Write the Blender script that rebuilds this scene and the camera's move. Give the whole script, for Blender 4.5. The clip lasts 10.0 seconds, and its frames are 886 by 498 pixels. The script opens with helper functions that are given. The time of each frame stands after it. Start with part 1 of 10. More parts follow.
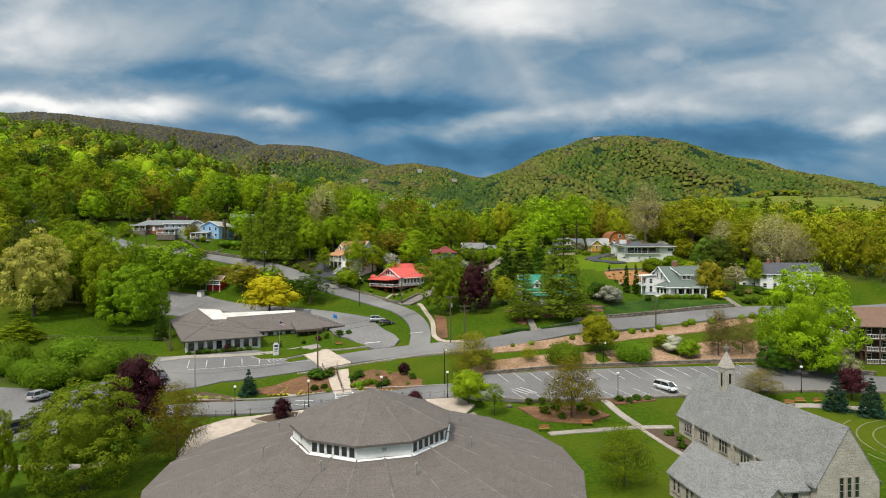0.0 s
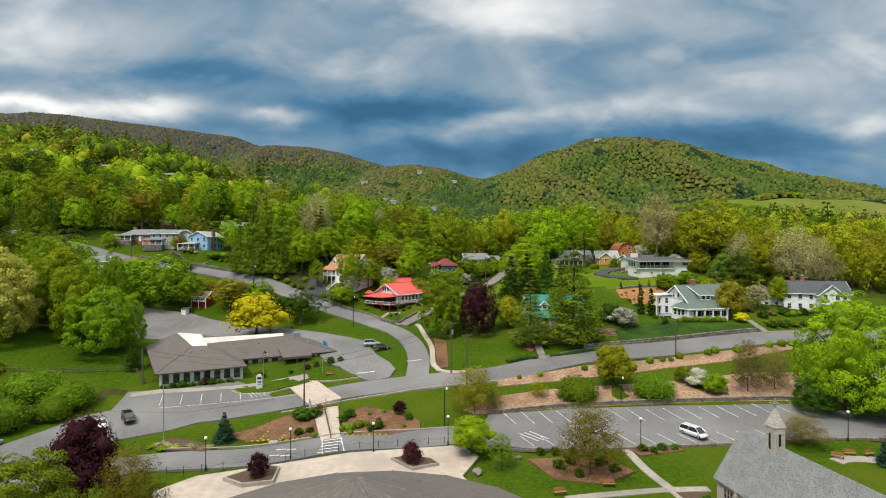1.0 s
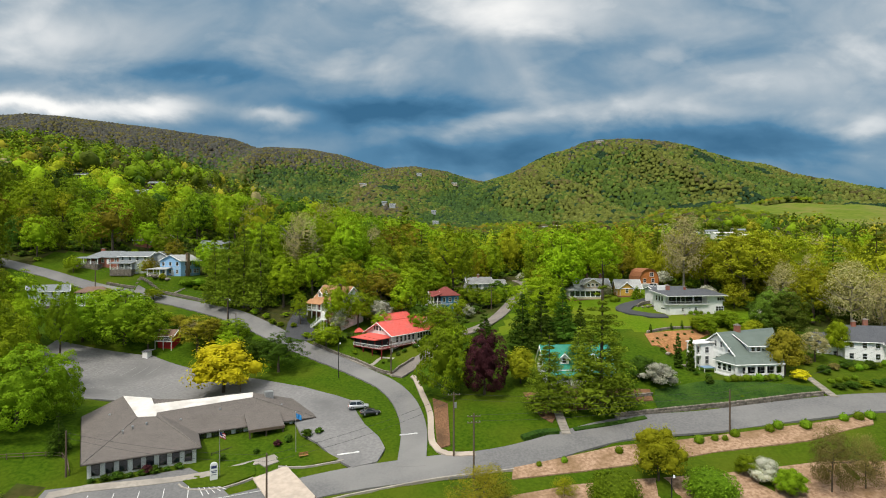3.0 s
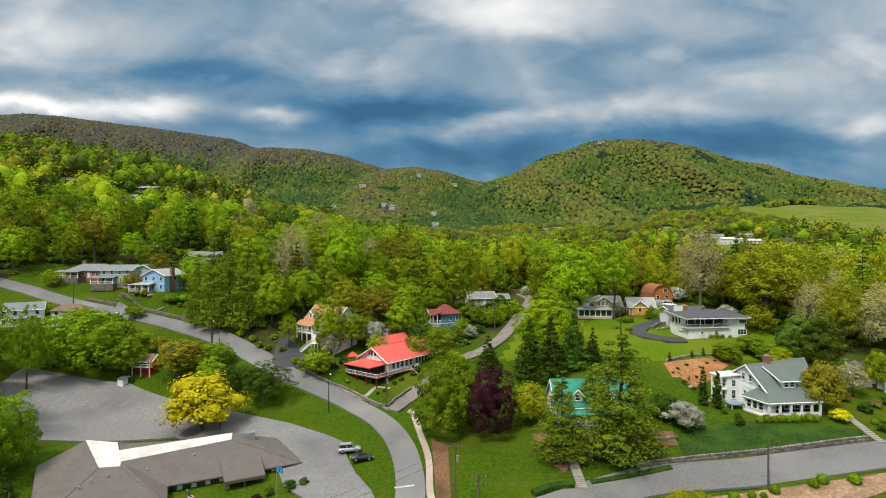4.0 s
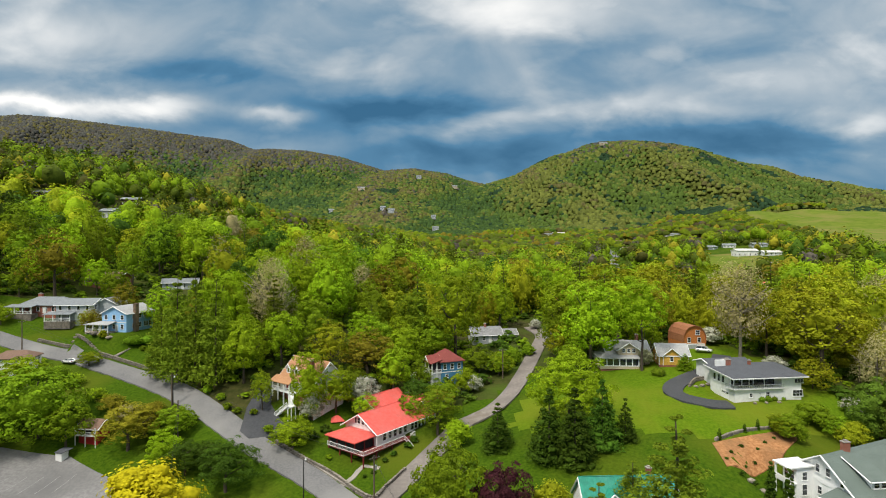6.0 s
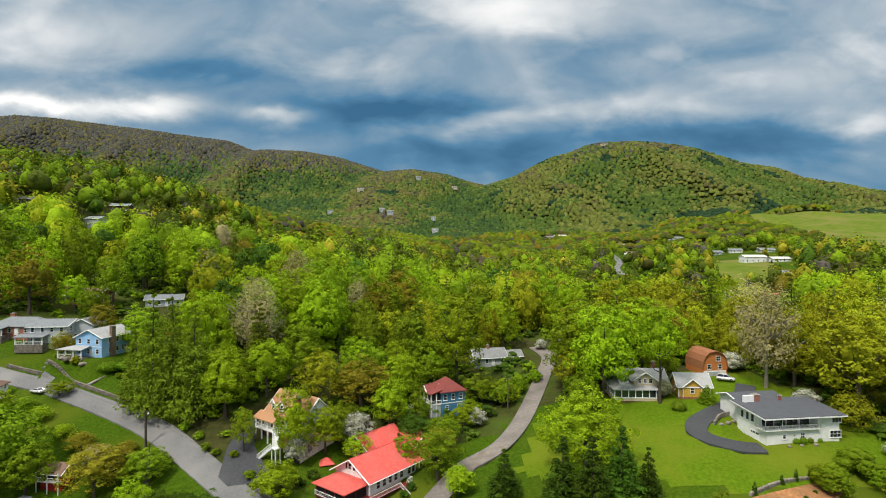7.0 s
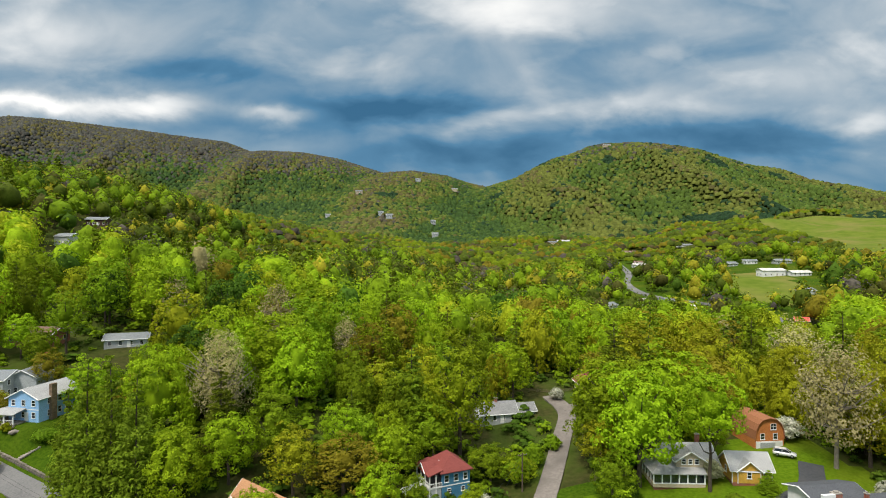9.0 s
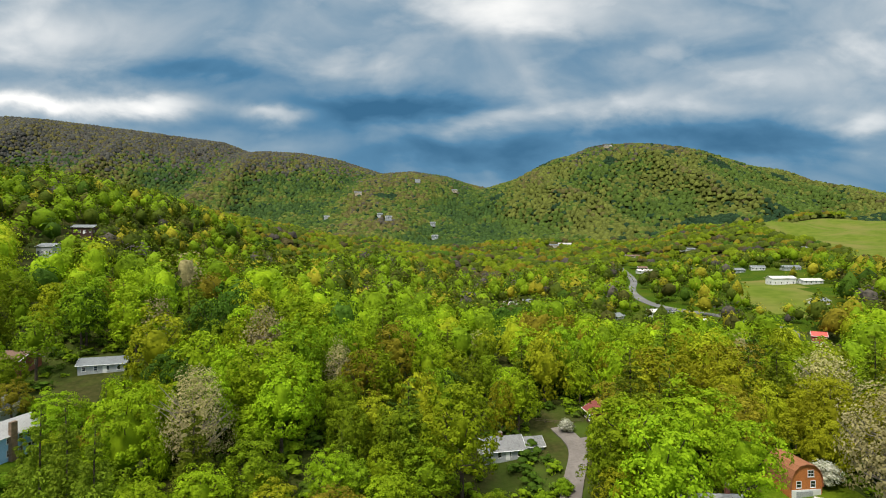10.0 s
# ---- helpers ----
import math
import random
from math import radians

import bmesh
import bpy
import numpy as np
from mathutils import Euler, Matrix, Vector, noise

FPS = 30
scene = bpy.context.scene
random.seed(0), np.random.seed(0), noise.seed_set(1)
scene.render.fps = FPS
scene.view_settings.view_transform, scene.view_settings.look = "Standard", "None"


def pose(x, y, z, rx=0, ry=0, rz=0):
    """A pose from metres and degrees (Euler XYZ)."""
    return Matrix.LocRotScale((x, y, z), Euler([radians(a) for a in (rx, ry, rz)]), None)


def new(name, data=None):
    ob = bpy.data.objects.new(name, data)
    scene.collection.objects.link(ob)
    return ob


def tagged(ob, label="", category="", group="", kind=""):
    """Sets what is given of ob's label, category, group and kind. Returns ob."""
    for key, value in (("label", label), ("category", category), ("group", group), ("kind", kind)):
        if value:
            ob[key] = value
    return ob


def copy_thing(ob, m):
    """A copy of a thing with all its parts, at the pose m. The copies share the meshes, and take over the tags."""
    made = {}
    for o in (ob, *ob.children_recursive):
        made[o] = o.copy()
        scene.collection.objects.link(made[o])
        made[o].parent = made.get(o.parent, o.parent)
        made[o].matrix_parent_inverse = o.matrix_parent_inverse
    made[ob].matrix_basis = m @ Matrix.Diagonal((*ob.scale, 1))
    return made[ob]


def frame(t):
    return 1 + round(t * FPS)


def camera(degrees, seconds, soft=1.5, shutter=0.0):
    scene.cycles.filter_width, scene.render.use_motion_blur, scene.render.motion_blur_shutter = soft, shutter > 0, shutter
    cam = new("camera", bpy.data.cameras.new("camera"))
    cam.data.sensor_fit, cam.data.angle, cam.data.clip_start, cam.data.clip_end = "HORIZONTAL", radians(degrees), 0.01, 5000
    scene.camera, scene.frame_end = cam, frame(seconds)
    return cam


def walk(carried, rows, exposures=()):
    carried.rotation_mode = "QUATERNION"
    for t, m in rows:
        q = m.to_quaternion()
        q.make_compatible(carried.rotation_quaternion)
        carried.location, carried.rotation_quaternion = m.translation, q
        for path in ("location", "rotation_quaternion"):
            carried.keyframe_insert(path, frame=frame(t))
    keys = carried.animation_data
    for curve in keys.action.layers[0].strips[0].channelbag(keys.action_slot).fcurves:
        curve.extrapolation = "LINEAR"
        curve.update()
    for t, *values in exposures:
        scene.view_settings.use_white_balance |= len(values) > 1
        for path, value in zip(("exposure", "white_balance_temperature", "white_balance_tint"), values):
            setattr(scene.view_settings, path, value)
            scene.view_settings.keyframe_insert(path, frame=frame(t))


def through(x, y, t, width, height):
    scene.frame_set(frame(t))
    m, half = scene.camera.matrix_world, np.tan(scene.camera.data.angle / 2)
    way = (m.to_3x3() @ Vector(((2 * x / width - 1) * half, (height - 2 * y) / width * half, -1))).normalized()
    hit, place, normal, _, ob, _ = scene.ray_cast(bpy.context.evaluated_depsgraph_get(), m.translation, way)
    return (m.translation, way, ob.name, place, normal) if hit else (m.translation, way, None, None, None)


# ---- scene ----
cam = camera(77.9, 10.0, 1.05)
METRES, STRETCH, EYE = 128.0, 1.093, 30.4
ROWS = [
    (0.0, 0.0, 0.0, 0.0, -0.0, 0.0, -0.0),
    (0.5, -0.0003, 0.0419, 0.0182, 0.0, 0.0, -0.01),
    (1.0, 0.0, 0.0878, 0.0389, 0.01, 0.04, -0.03),
    (1.5, -0.0006, 0.1304, 0.0576, 0.01, 0.07, -0.02),
    (2.0, -0.0013, 0.1762, 0.0776, -0.0, 0.09, -0.04),
    (2.5, -0.0012, 0.2192, 0.0972, 0.0, 0.09, -0.04),
    (4.0, -0.0015, 0.3542, 0.1595, 0.01, 0.04, -0.07),
    (4.5, -0.0016, 0.397, 0.181, 0.01, 0.04, -0.08),
    (5.0, -0.0023, 0.4424, 0.2045, 0.01, 0.04, -0.09),
    (5.5, -0.0023, 0.4853, 0.2262, 0.02, 0.01, -0.06),
    (7.0, -0.0029, 0.6216, 0.2928, -0.01, -0.05, -0.0),
    (7.5, -0.0032, 0.666, 0.3142, -0.01, -0.06, -0.0),
    (8.0, -0.0036, 0.7136, 0.3373, -0.02, -0.09, 0.0),
    (8.5, -0.0039, 0.7588, 0.3591, -0.01, -0.13, 0.02),
    (9.0, -0.0045, 0.8082, 0.382, -0.02, -0.13, 0.03),
    (9.5, -0.0051, 0.855, 0.4034, -0.03, -0.13, 0.02),
    (10.0, -0.0053, 0.904, 0.4272, -0.04, -0.15, 0.02),
]
walk(cam, [(t, pose(METRES * x, METRES * STRETCH * y, EYE + METRES * z, 90 + pitch, roll, yaw)) for t, x, y, z, yaw, pitch, roll in ROWS], [(0.0, -0.13), (3.0, -0.11), (6.0, -0.06), (10.0, -0.04)])

# ---- world, sun, exposure ----
def lobe_sky():
    w = bpy.data.worlds.new("cloudy_sky")
    scene.world = w
    w.use_nodes = True
    nt = w.node_tree
    nt.nodes.clear()
    N, L = nt.nodes.new, nt.links.new

    def val(op, a, b=None, c=None, clamp=False):
        n = N("ShaderNodeMath")
        n.operation, n.use_clamp = op, clamp
        for k, v in enumerate((a, b, c)):
            if v is None:
                continue
            if isinstance(v, (int, float)):
                n.inputs[k].default_value = v
            else:
                L(v, n.inputs[k])
        return n.outputs[0]

    out, bg = N("ShaderNodeOutputWorld"), N("ShaderNodeBackground")
    L(bg.outputs[0], out.inputs[0])
    tc = N("ShaderNodeTexCoord").outputs["Generated"]
    sep = N("ShaderNodeSeparateXYZ")
    L(tc, sep.inputs[0])
    # a flat cloud deck high above: streaks grow towards the zenith
    rise = val("ADD", val("MAXIMUM", sep.outputs[2], 0.0), 0.16)
    u, v = val("DIVIDE", sep.outputs[0], rise), val("DIVIDE", sep.outputs[1], rise)
    comb = N("ShaderNodeCombineXYZ")
    L(u, comb.inputs[0]), L(v, comb.inputs[1])

    def clouds(scale, detail, rough, distort, shift):
        m = N("ShaderNodeMapping")
        m.inputs["Location"].default_value = shift
        m.inputs["Scale"].default_value = (1.0, 1.25, 1.0)
        m.inputs["Rotation"].default_value = (0, 0, 0.35)
        L(comb.outputs[0], m.inputs[0])
        n = N("ShaderNodeTexNoise")
        n.inputs["Scale"].default_value, n.inputs["Detail"].default_value = scale, detail
        n.inputs["Roughness"].default_value, n.inputs["Distortion"].default_value = rough, distort
        L(m.outputs[0], n.inputs[0])
        return n.outputs[0]

    big = clouds(0.55, 3.0, 0.5, 0.3, (3.1, 0.4, 0))
    fine = clouds(1.3, 3.0, 0.45, 0.35, (1.0, 7.0, 0))
    # billows seen side on, low over the hills
    side = N("ShaderNodeCombineXYZ")
    low = val("MAXIMUM", val("ABSOLUTE", sep.outputs[1]), 0.35)
    L(val("DIVIDE", sep.outputs[0], low), side.inputs[0]), L(val("MULTIPLY", val("DIVIDE", sep.outputs[2], low), 1.9), side.inputs[1]), L(val("MULTIPLY", sep.outputs[1], 0.3), side.inputs[2])

    def billow(scale, detail, rough, distort, shift):
        m = N("ShaderNodeMapping")
        m.inputs["Location"].default_value = shift
        L(side.outputs[0], m.inputs[0])
        n = N("ShaderNodeTexNoise")
        n.inputs["Scale"].default_value, n.inputs["Detail"].default_value = scale, detail
        n.inputs["Roughness"].default_value, n.inputs["Distortion"].default_value = rough, distort
        L(m.outputs[0], n.inputs[0])
        return n.outputs[0]

    puff = billow(3.6, 7.0, 0.5, 0.5, (2.0, 5.0, 0))
    wisp = billow(5.5, 6.0, 0.5, 0.25, (4.0, 2.0, 0))
    tone = val("ADD", val("MULTIPLY", val("SUBTRACT", big, 0.5), 0.5), val("MULTIPLY", val("SUBTRACT", fine, 0.5), 0.32))
    tone = val("ADD", tone, val("MULTIPLY", val("SUBTRACT", puff, 0.5), 0.80))
    tone = val("ADD", tone, val("MULTIPLY", val("ADD", val("MULTIPLY", val("SUBTRACT", val("ABSOLUTE", val("SUBTRACT", wisp, 0.5)), 0.09), 1.5), val("SUBTRACT", wisp, 0.5)), 0.36))
    # the larger cloud banks: direction (x over y, z over y), widths, strength
    ahead = val("MAXIMUM", sep.outputs[1], 0.05)
    tx, tz = val("DIVIDE", sep.outputs[0], ahead), val("DIVIDE", sep.outputs[2], ahead)
    tx = val("ADD", tx, val("MULTIPLY", val("SUBTRACT", puff, 0.5), 0.22))
    tz = val("ADD", tz, val("MULTIPLY", val("SUBTRACT", billow(4.5, 7.0, 0.55, 0.3, (9.0, 3.0, 0)), 0.5), 0.10))
    bank = None
    for cx, cz, sx, sz, k in BANKS:
        dx, dz = val("DIVIDE", val("SUBTRACT", tx, cx), sx), val("DIVIDE", val("SUBTRACT", tz, cz), sz)
        g = val("MULTIPLY", val("EXPONENT", val("MULTIPLY", val("ADD", val("MULTIPLY", dx, dx), val("MULTIPLY", dz, dz)), -1.0)), k)
        bank = g if bank is None else val("ADD", bank, g)
    front = val("MULTIPLY_ADD", sep.outputs[1], 4.0, -0.8, clamp=True)
    tone = val("ADD", tone, val("MULTIPLY", bank, front))
    # thicker and brighter overhead
    tone = val("ADD", tone, val("MULTIPLY_ADD", sep.outputs[2], 0.60, 0.315), clamp=True)
    ramp = N("ShaderNodeValToRGB")
    L(tone, ramp.inputs[0])
    stops = ((0.0, (0.024, 0.105, 0.20)), (0.2, (0.062, 0.175, 0.295)), (0.40, (0.180, 0.275, 0.36)), (0.58, (0.35, 0.41, 0.455)), (0.80, (0.62, 0.64, 0.645)), (1.0, (0.86, 0.85, 0.82)))
    e = ramp.color_ramp.elements
    e[0].position, e[0].color = stops[0][0], (*stops[0][1], 1)
    e[1].position, e[1].color = stops[-1][0], (*stops[-1][1], 1)
    for p, c in stops[1:-1]:
        k = e.new(p)
        k.color = (*c, 1)
    air = N("ShaderNodeTexSky")
    air.sky_type, air.sun_disc = "NISHITA", False
    air.sun_elevation, air.sun_rotation = radians(SUN_UP), radians(SUN_ROUND)
    thin = N("ShaderNodeVectorMath")
    thin.operation = "SCALE"
    thin.inputs["Scale"].default_value = 0.10
    L(air.outputs[0], thin.inputs[0])
    mix = N("ShaderNodeMixRGB")
    mix.inputs[0].default_value = 0.93
    L(thin.outputs[0], mix.inputs[1]), L(ramp.outputs[0], mix.inputs[2])
    L(mix.outputs[0], bg.inputs[0])
    # an overcast sky is brighter towards the zenith
    L(val("MULTIPLY_ADD", val("MAXIMUM", val("SUBTRACT", sep.outputs[2], 0.45), 0.0), 1.9 * SKY, SKY), bg.inputs[1])


SUN_UP, SUN_ROUND, SKY = 56.0, 215.0, 1.32
BANKS = [
    (-0.75, 0.264, 0.11, 0.017, 0.60), (-0.56, 0.252, 0.09, 0.021, 0.62), (-0.310, 0.246, 0.10, 0.016, 0.46), (-0.50, 0.318, 0.28, 0.020, -0.20), (-0.42, 0.208, 0.16, 0.016, -0.06),
    (-0.110, 0.255, 0.20, 0.034, -0.46), (0.04, 0.178, 0.20, 0.036, -0.46), (0.12, 0.236, 0.07, 0.016, 0.26), (0.326, 0.262, 0.14, 0.022, 0.24), (0.58, 0.312, 0.20, 0.035, 0.16),
    (0.377, 0.206, 0.20, 0.026, -0.34), (0.66, 0.190, 0.22, 0.030, -0.34), (0.79, 0.222, 0.05, 0.028, 0.30), (0.12, 0.436, 0.20, 0.05, 0.30), (-0.73, 0.39, 0.24, 0.05, 0.18), (0.74, 0.352, 0.14, 0.03, 0.14), (0.30, 0.37, 0.2, 0.02, -0.14),
]
lobe_sky()
sun_data = bpy.data.lights.new("sun", "SUN")
sun_data.energy, sun_data.angle, sun_data.color = 3.3, radians(9), (1.0, 0.935, 0.83)
sun = new("sun", sun_data)
sun.matrix_world = pose(0, 0, 300, 90 - SUN_UP, 0, 180 - SUN_ROUND)

# ---- materials ----
def base_mat(name, rough=0.8, metal=0.0, gloss=0.3):
    m = bpy.data.materials.new(name)
    m.use_nodes = True
    nt = m.node_tree
    p = nt.nodes["Principled BSDF"]
    p.inputs["Roughness"].default_value, p.inputs["Metallic"].default_value = rough, metal
    p.inputs["Specular IOR Level"].default_value = gloss
    return m, nt, p


def mixed(nt, fac, a, b, mode="MIX"):
    n = nt.nodes.new("ShaderNodeMixRGB")
    n.blend_type = mode
    for k, v in enumerate((fac, a, b)):
        if isinstance(v, (int, float)):
            n.inputs[k].default_value = v
        elif isinstance(v, tuple):
            n.inputs[k].default_value = (*v, 1)
        else:
            nt.links.new(v, n.inputs[k])
    return n.outputs[0]


def noise_at(nt, scale, detail=4.0, coords="Object", lo=0.35, hi=0.65, stretch=None):
    tc = nt.nodes.new("ShaderNodeTexCoord").outputs[coords]
    if stretch:
        mp = nt.nodes.new("ShaderNodeMapping")
        mp.inputs["Scale"].default_value = stretch
        nt.links.new(tc, mp.inputs[0])
        tc = mp.outputs[0]
    n = nt.nodes.new("ShaderNodeTexNoise")
    n.inputs["Scale"].default_value, n.inputs["Detail"].default_value = scale, detail
    nt.links.new(tc, n.inputs[0])
    r = nt.nodes.new("ShaderNodeMapRange")
    r.inputs[1].default_value, r.inputs[2].default_value = lo, hi
    nt.links.new(n.outputs[0], r.inputs[0])
    return r.outputs[0]


def bumped(nt, p, height, strength, dist=0.05):
    b = nt.nodes.new("ShaderNodeBump")
    b.inputs["Strength"].default_value, b.inputs["Distance"].default_value = strength, dist
    nt.links.new(height, b.inputs["Height"])
    nt.links.new(b.outputs[0], p.inputs["Normal"])


def surface(name, a, b, scale=3.0, rough=0.8, c=None, big=0.15, bump=0.15, dist=0.03, metal=0.0, gloss=0.3, stretch=None, per_piece=0.0):
    """Two tones in fine grain, a third in large patches."""
    m, nt, p = base_mat(name, rough, metal, gloss)
    fine = noise_at(nt, scale, 5, stretch=stretch)
    col = mixed(nt, fine, a, b)
    if c:
        col = mixed(nt, noise_at(nt, big, 4, lo=0.45, hi=0.7), col, c)
    if per_piece:
        info = nt.nodes.new("ShaderNodeObjectInfo")
        hsv = nt.nodes.new("ShaderNodeHueSaturation")
        r = nt.nodes.new("ShaderNodeMapRange")
        r.inputs[3].default_value, r.inputs[4].default_value = 1 - per_piece, 1 + per_piece
        nt.links.new(info.outputs["Random"], r.inputs[0])
        nt.links.new(r.outputs[0], hsv.inputs["Value"])
        nt.links.new(col, hsv.inputs["Color"])
        col = hsv.outputs[0]
    nt.links.new(col, p.inputs["Base Color"])
    if bump:
        bumped(nt, p, fine, bump, dist)
    return m


def plant_tone(nt, chance):
    """Lightness that varies from plant to plant and softly within each."""
    out = None
    for src, lo, hi in ((noise_at(nt, 0.075, 3), 0.78, 1.22), (chance, 0.66, 1.36)):
        r = nt.nodes.new("ShaderNodeMapRange")
        r.inputs[3].default_value, r.inputs[4].default_value = lo, hi
        nt.links.new(src, r.inputs[0])
        if out is None:
            out = r.outputs[0]
        else:
            m = nt.nodes.new("ShaderNodeMath")
            m.operation = "MULTIPLY"
            nt.links.new(out, m.inputs[0]), nt.links.new(r.outputs[0], m.inputs[1])
            out = m.outputs[0]
    return out


def leafy(name, a, b, spread=0.03, through=0.27, rough=0.7, grain=0.30):
    """Foliage: each leaf clump and each plant varies a little between two greens."""
    m, nt, p = base_mat(name, rough, 0.0, 0.06)
    geo = nt.nodes.new("ShaderNodeNewGeometry")
    info = nt.nodes.new("ShaderNodeObjectInfo")
    shade = nt.nodes.new("ShaderNodeMapRange")
    shade.inputs[3].default_value, shade.inputs[4].default_value = 0.80, 1.18
    nt.links.new(noise_at(nt, 0.9, 3, lo=0.3, hi=0.7), shade.inputs[0])
    leaf = nt.nodes.new("ShaderNodeMapRange")
    leaf.inputs[3].default_value, leaf.inputs[4].default_value = 0.5 - grain, 0.5 + grain
    nt.links.new(geo.outputs["Random Per Island"], leaf.inputs[0])
    col = mixed(nt, leaf.outputs[0], a, tuple(v * 1.2 for v in b))
    col = mixed(nt, 1.0, col, shade.outputs[0], "MULTIPLY")
    hsv = nt.nodes.new("ShaderNodeHueSaturation")
    for out, (lo, hi), slot in ((info.outputs["Random"], (0.5 - 1.4 * spread, 0.5 + 0.4 * spread), "Hue"), (plant_tone(nt, info.outputs["Random"]), (0.0, 1.0), "Value")):
        r = nt.nodes.new("ShaderNodeMapRange")
        r.inputs[3].default_value, r.inputs[4].default_value = lo, hi
        r.clamp = slot == "Hue"
        nt.links.new(out, r.inputs[0])
        nt.links.new(r.outputs[0], hsv.inputs[slot])
    nt.links.new(col, hsv.inputs["Color"])
    nt.links.new(hsv.outputs[0], p.inputs["Base Color"])
    tl = nt.nodes.new("ShaderNodeBsdfTranslucent")
    nt.links.new(hsv.outputs[0], tl.inputs[0])
    ms = nt.nodes.new("ShaderNodeMixShader")
    ms.inputs[0].default_value = through
    out = nt.nodes["Material Output"]
    nt.links.new(p.outputs[0], ms.inputs[1])
    nt.links.new(tl.outputs[0], ms.inputs[2])
    nt.links.new(ms.outputs[0], out.inputs[0])
    return m


def coursed(name, a, b, mortar, w, h, rough=0.85, bump=0.5, gap=0.02, axis="x"):
    """Courses of small units (shingles, bricks, blocks) in metres."""
    m, nt, p = base_mat(name, rough)
    tc = nt.nodes.new("ShaderNodeTexCoord").outputs["UV"]
    br = nt.nodes.new("ShaderNodeTexBrick")
    br.inputs["Scale"].default_value = 1.0
    br.inputs["Brick Width"].default_value, br.inputs["Row Height"].default_value = w, h
    br.inputs["Mortar Size"].default_value, br.inputs["Bias"].default_value = gap, 0.0
    br.inputs["Color1"].default_value, br.inputs["Color2"].default_value = (*a, 1), (*b, 1)
    br.inputs["Mortar"].default_value = (*mortar, 1)
    nt.links.new(tc, br.inputs[0])
    col = mixed(nt, noise_at(nt, 0.5, 5, lo=0.4, hi=0.75), br.outputs[0], tuple(v * 0.72 for v in a))
    col = mixed(nt, noise_at(nt, 9.0, 4), col, tuple(min(1, v * 1.2) for v in b))
    nt.links.new(col, p.inputs["Base Color"])
    bumped(nt, p, br.outputs["Fac"], -bump, 0.02)
    return m


def sheer(name, tint, rough=0.05):
    m, nt, p = base_mat(name, rough, 0.0, 0.8)
    p.inputs["Base Color"].default_value = (*tint, 1)
    p.inputs["Coat Weight"].default_value = 0.4
    return m


GRASS = surface("grass", (0.030, 0.066, 0.003), (0.060, 0.106, 0.005), 1.5, 0.95, (0.082, 0.106, 0.008), 0.05, 0.5, 0.1, gloss=0.04)
LAWN = surface("bright_lawn", (0.068, 0.125, 0.004), (0.105, 0.175, 0.007), 1.5, 0.95, (0.135, 0.165, 0.012), 0.06, 0.5, 0.1, gloss=0.04)
PASTURE = surface("pasture_grass", (0.095, 0.140, 0.014), (0.140, 0.175, 0.024), 0.1, 0.95, (0.20, 0.175, 0.055), 0.016, 0.1, gloss=0.03)
ASPHALT = surface("worn_asphalt", (0.130, 0.128, 0.127), (0.172, 0.169, 0.166), 2.2, 0.9, (0.215, 0.210, 0.200), 0.07, 0.15, 0.01)
ASPHALT_PALE = surface("bleached_asphalt", (0.168, 0.164, 0.161), (0.225, 0.219, 0.213), 1.6, 0.9, (0.130, 0.128, 0.126), 0.06, 0.15, 0.01)
BLACKTOP = surface("fresh_blacktop", (0.045, 0.047, 0.052), (0.06, 0.062, 0.066), 2.0, 0.8, (0.075, 0.075, 0.078), 0.1, 0.1, 0.01)
RINGPATH = surface("worn_grass_path", (0.13, 0.15, 0.05), (0.19, 0.20, 0.085), 1.5, 0.95, None, 0.3, 0.1)
LANE = surface("brownish_lane_asphalt", (0.185, 0.162, 0.142), (0.245, 0.215, 0.190), 1.4, 0.9, (0.15, 0.132, 0.115), 0.12, 0.15, 0.01)
CONCRETE = surface("concrete", (0.29, 0.262, 0.225), (0.39, 0.35, 0.30), 1.6, 0.9, (0.235, 0.212, 0.185), 0.2, 0.1, 0.01)
PLAZA = surface("pink_concrete_paving", (0.42, 0.35, 0.285), (0.52, 0.435, 0.355), 0.9, 0.9, (0.36, 0.30, 0.25), 0.12, 0.1, 0.01)
PAINT = surface("road_paint", (0.60, 0.60, 0.58), (0.74, 0.74, 0.72), 4.0, 0.8, (0.38, 0.38, 0.38), 0.9, 0.05)
MULCH = surface("bark_mulch", (0.13, 0.068, 0.036), (0.25, 0.14, 0.078), 3.0, 0.95, (0.10, 0.06, 0.035), 0.3, 0.6, 0.06, gloss=0.05)
STRAW = surface("pine_straw", (0.24, 0.15, 0.09), (0.43, 0.29, 0.195), 1.6, 0.95, (0.19, 0.12, 0.06), 0.16, 0.6, 0.1, gloss=0.05)
ORANGESTRAW = surface("orange_pine_straw", (0.30, 0.135, 0.055), (0.46, 0.23, 0.10), 1.8, 0.95, (0.24, 0.13, 0.06), 0.2, 0.6, 0.1, gloss=0.05)
IVY = surface("ivy_ground_cover", (0.014, 0.040, 0.005), (0.034, 0.082, 0.009), 2.2, 0.8, (0.05, 0.10, 0.01), 0.25, 0.8, 0.2, gloss=0.1)
SOIL = surface("dark_soil", (0.07, 0.045, 0.03), (0.12, 0.08, 0.05), 4.0, 0.95, None, 0.3, 0.5, 0.05)
FLOORWOOD = surface("forest_floor", (0.034, 0.042, 0.010), (0.062, 0.058, 0.018), 0.7, 0.95, (0.06, 0.095, 0.012), 0.06, 0.4, 0.15, gloss=0.05)
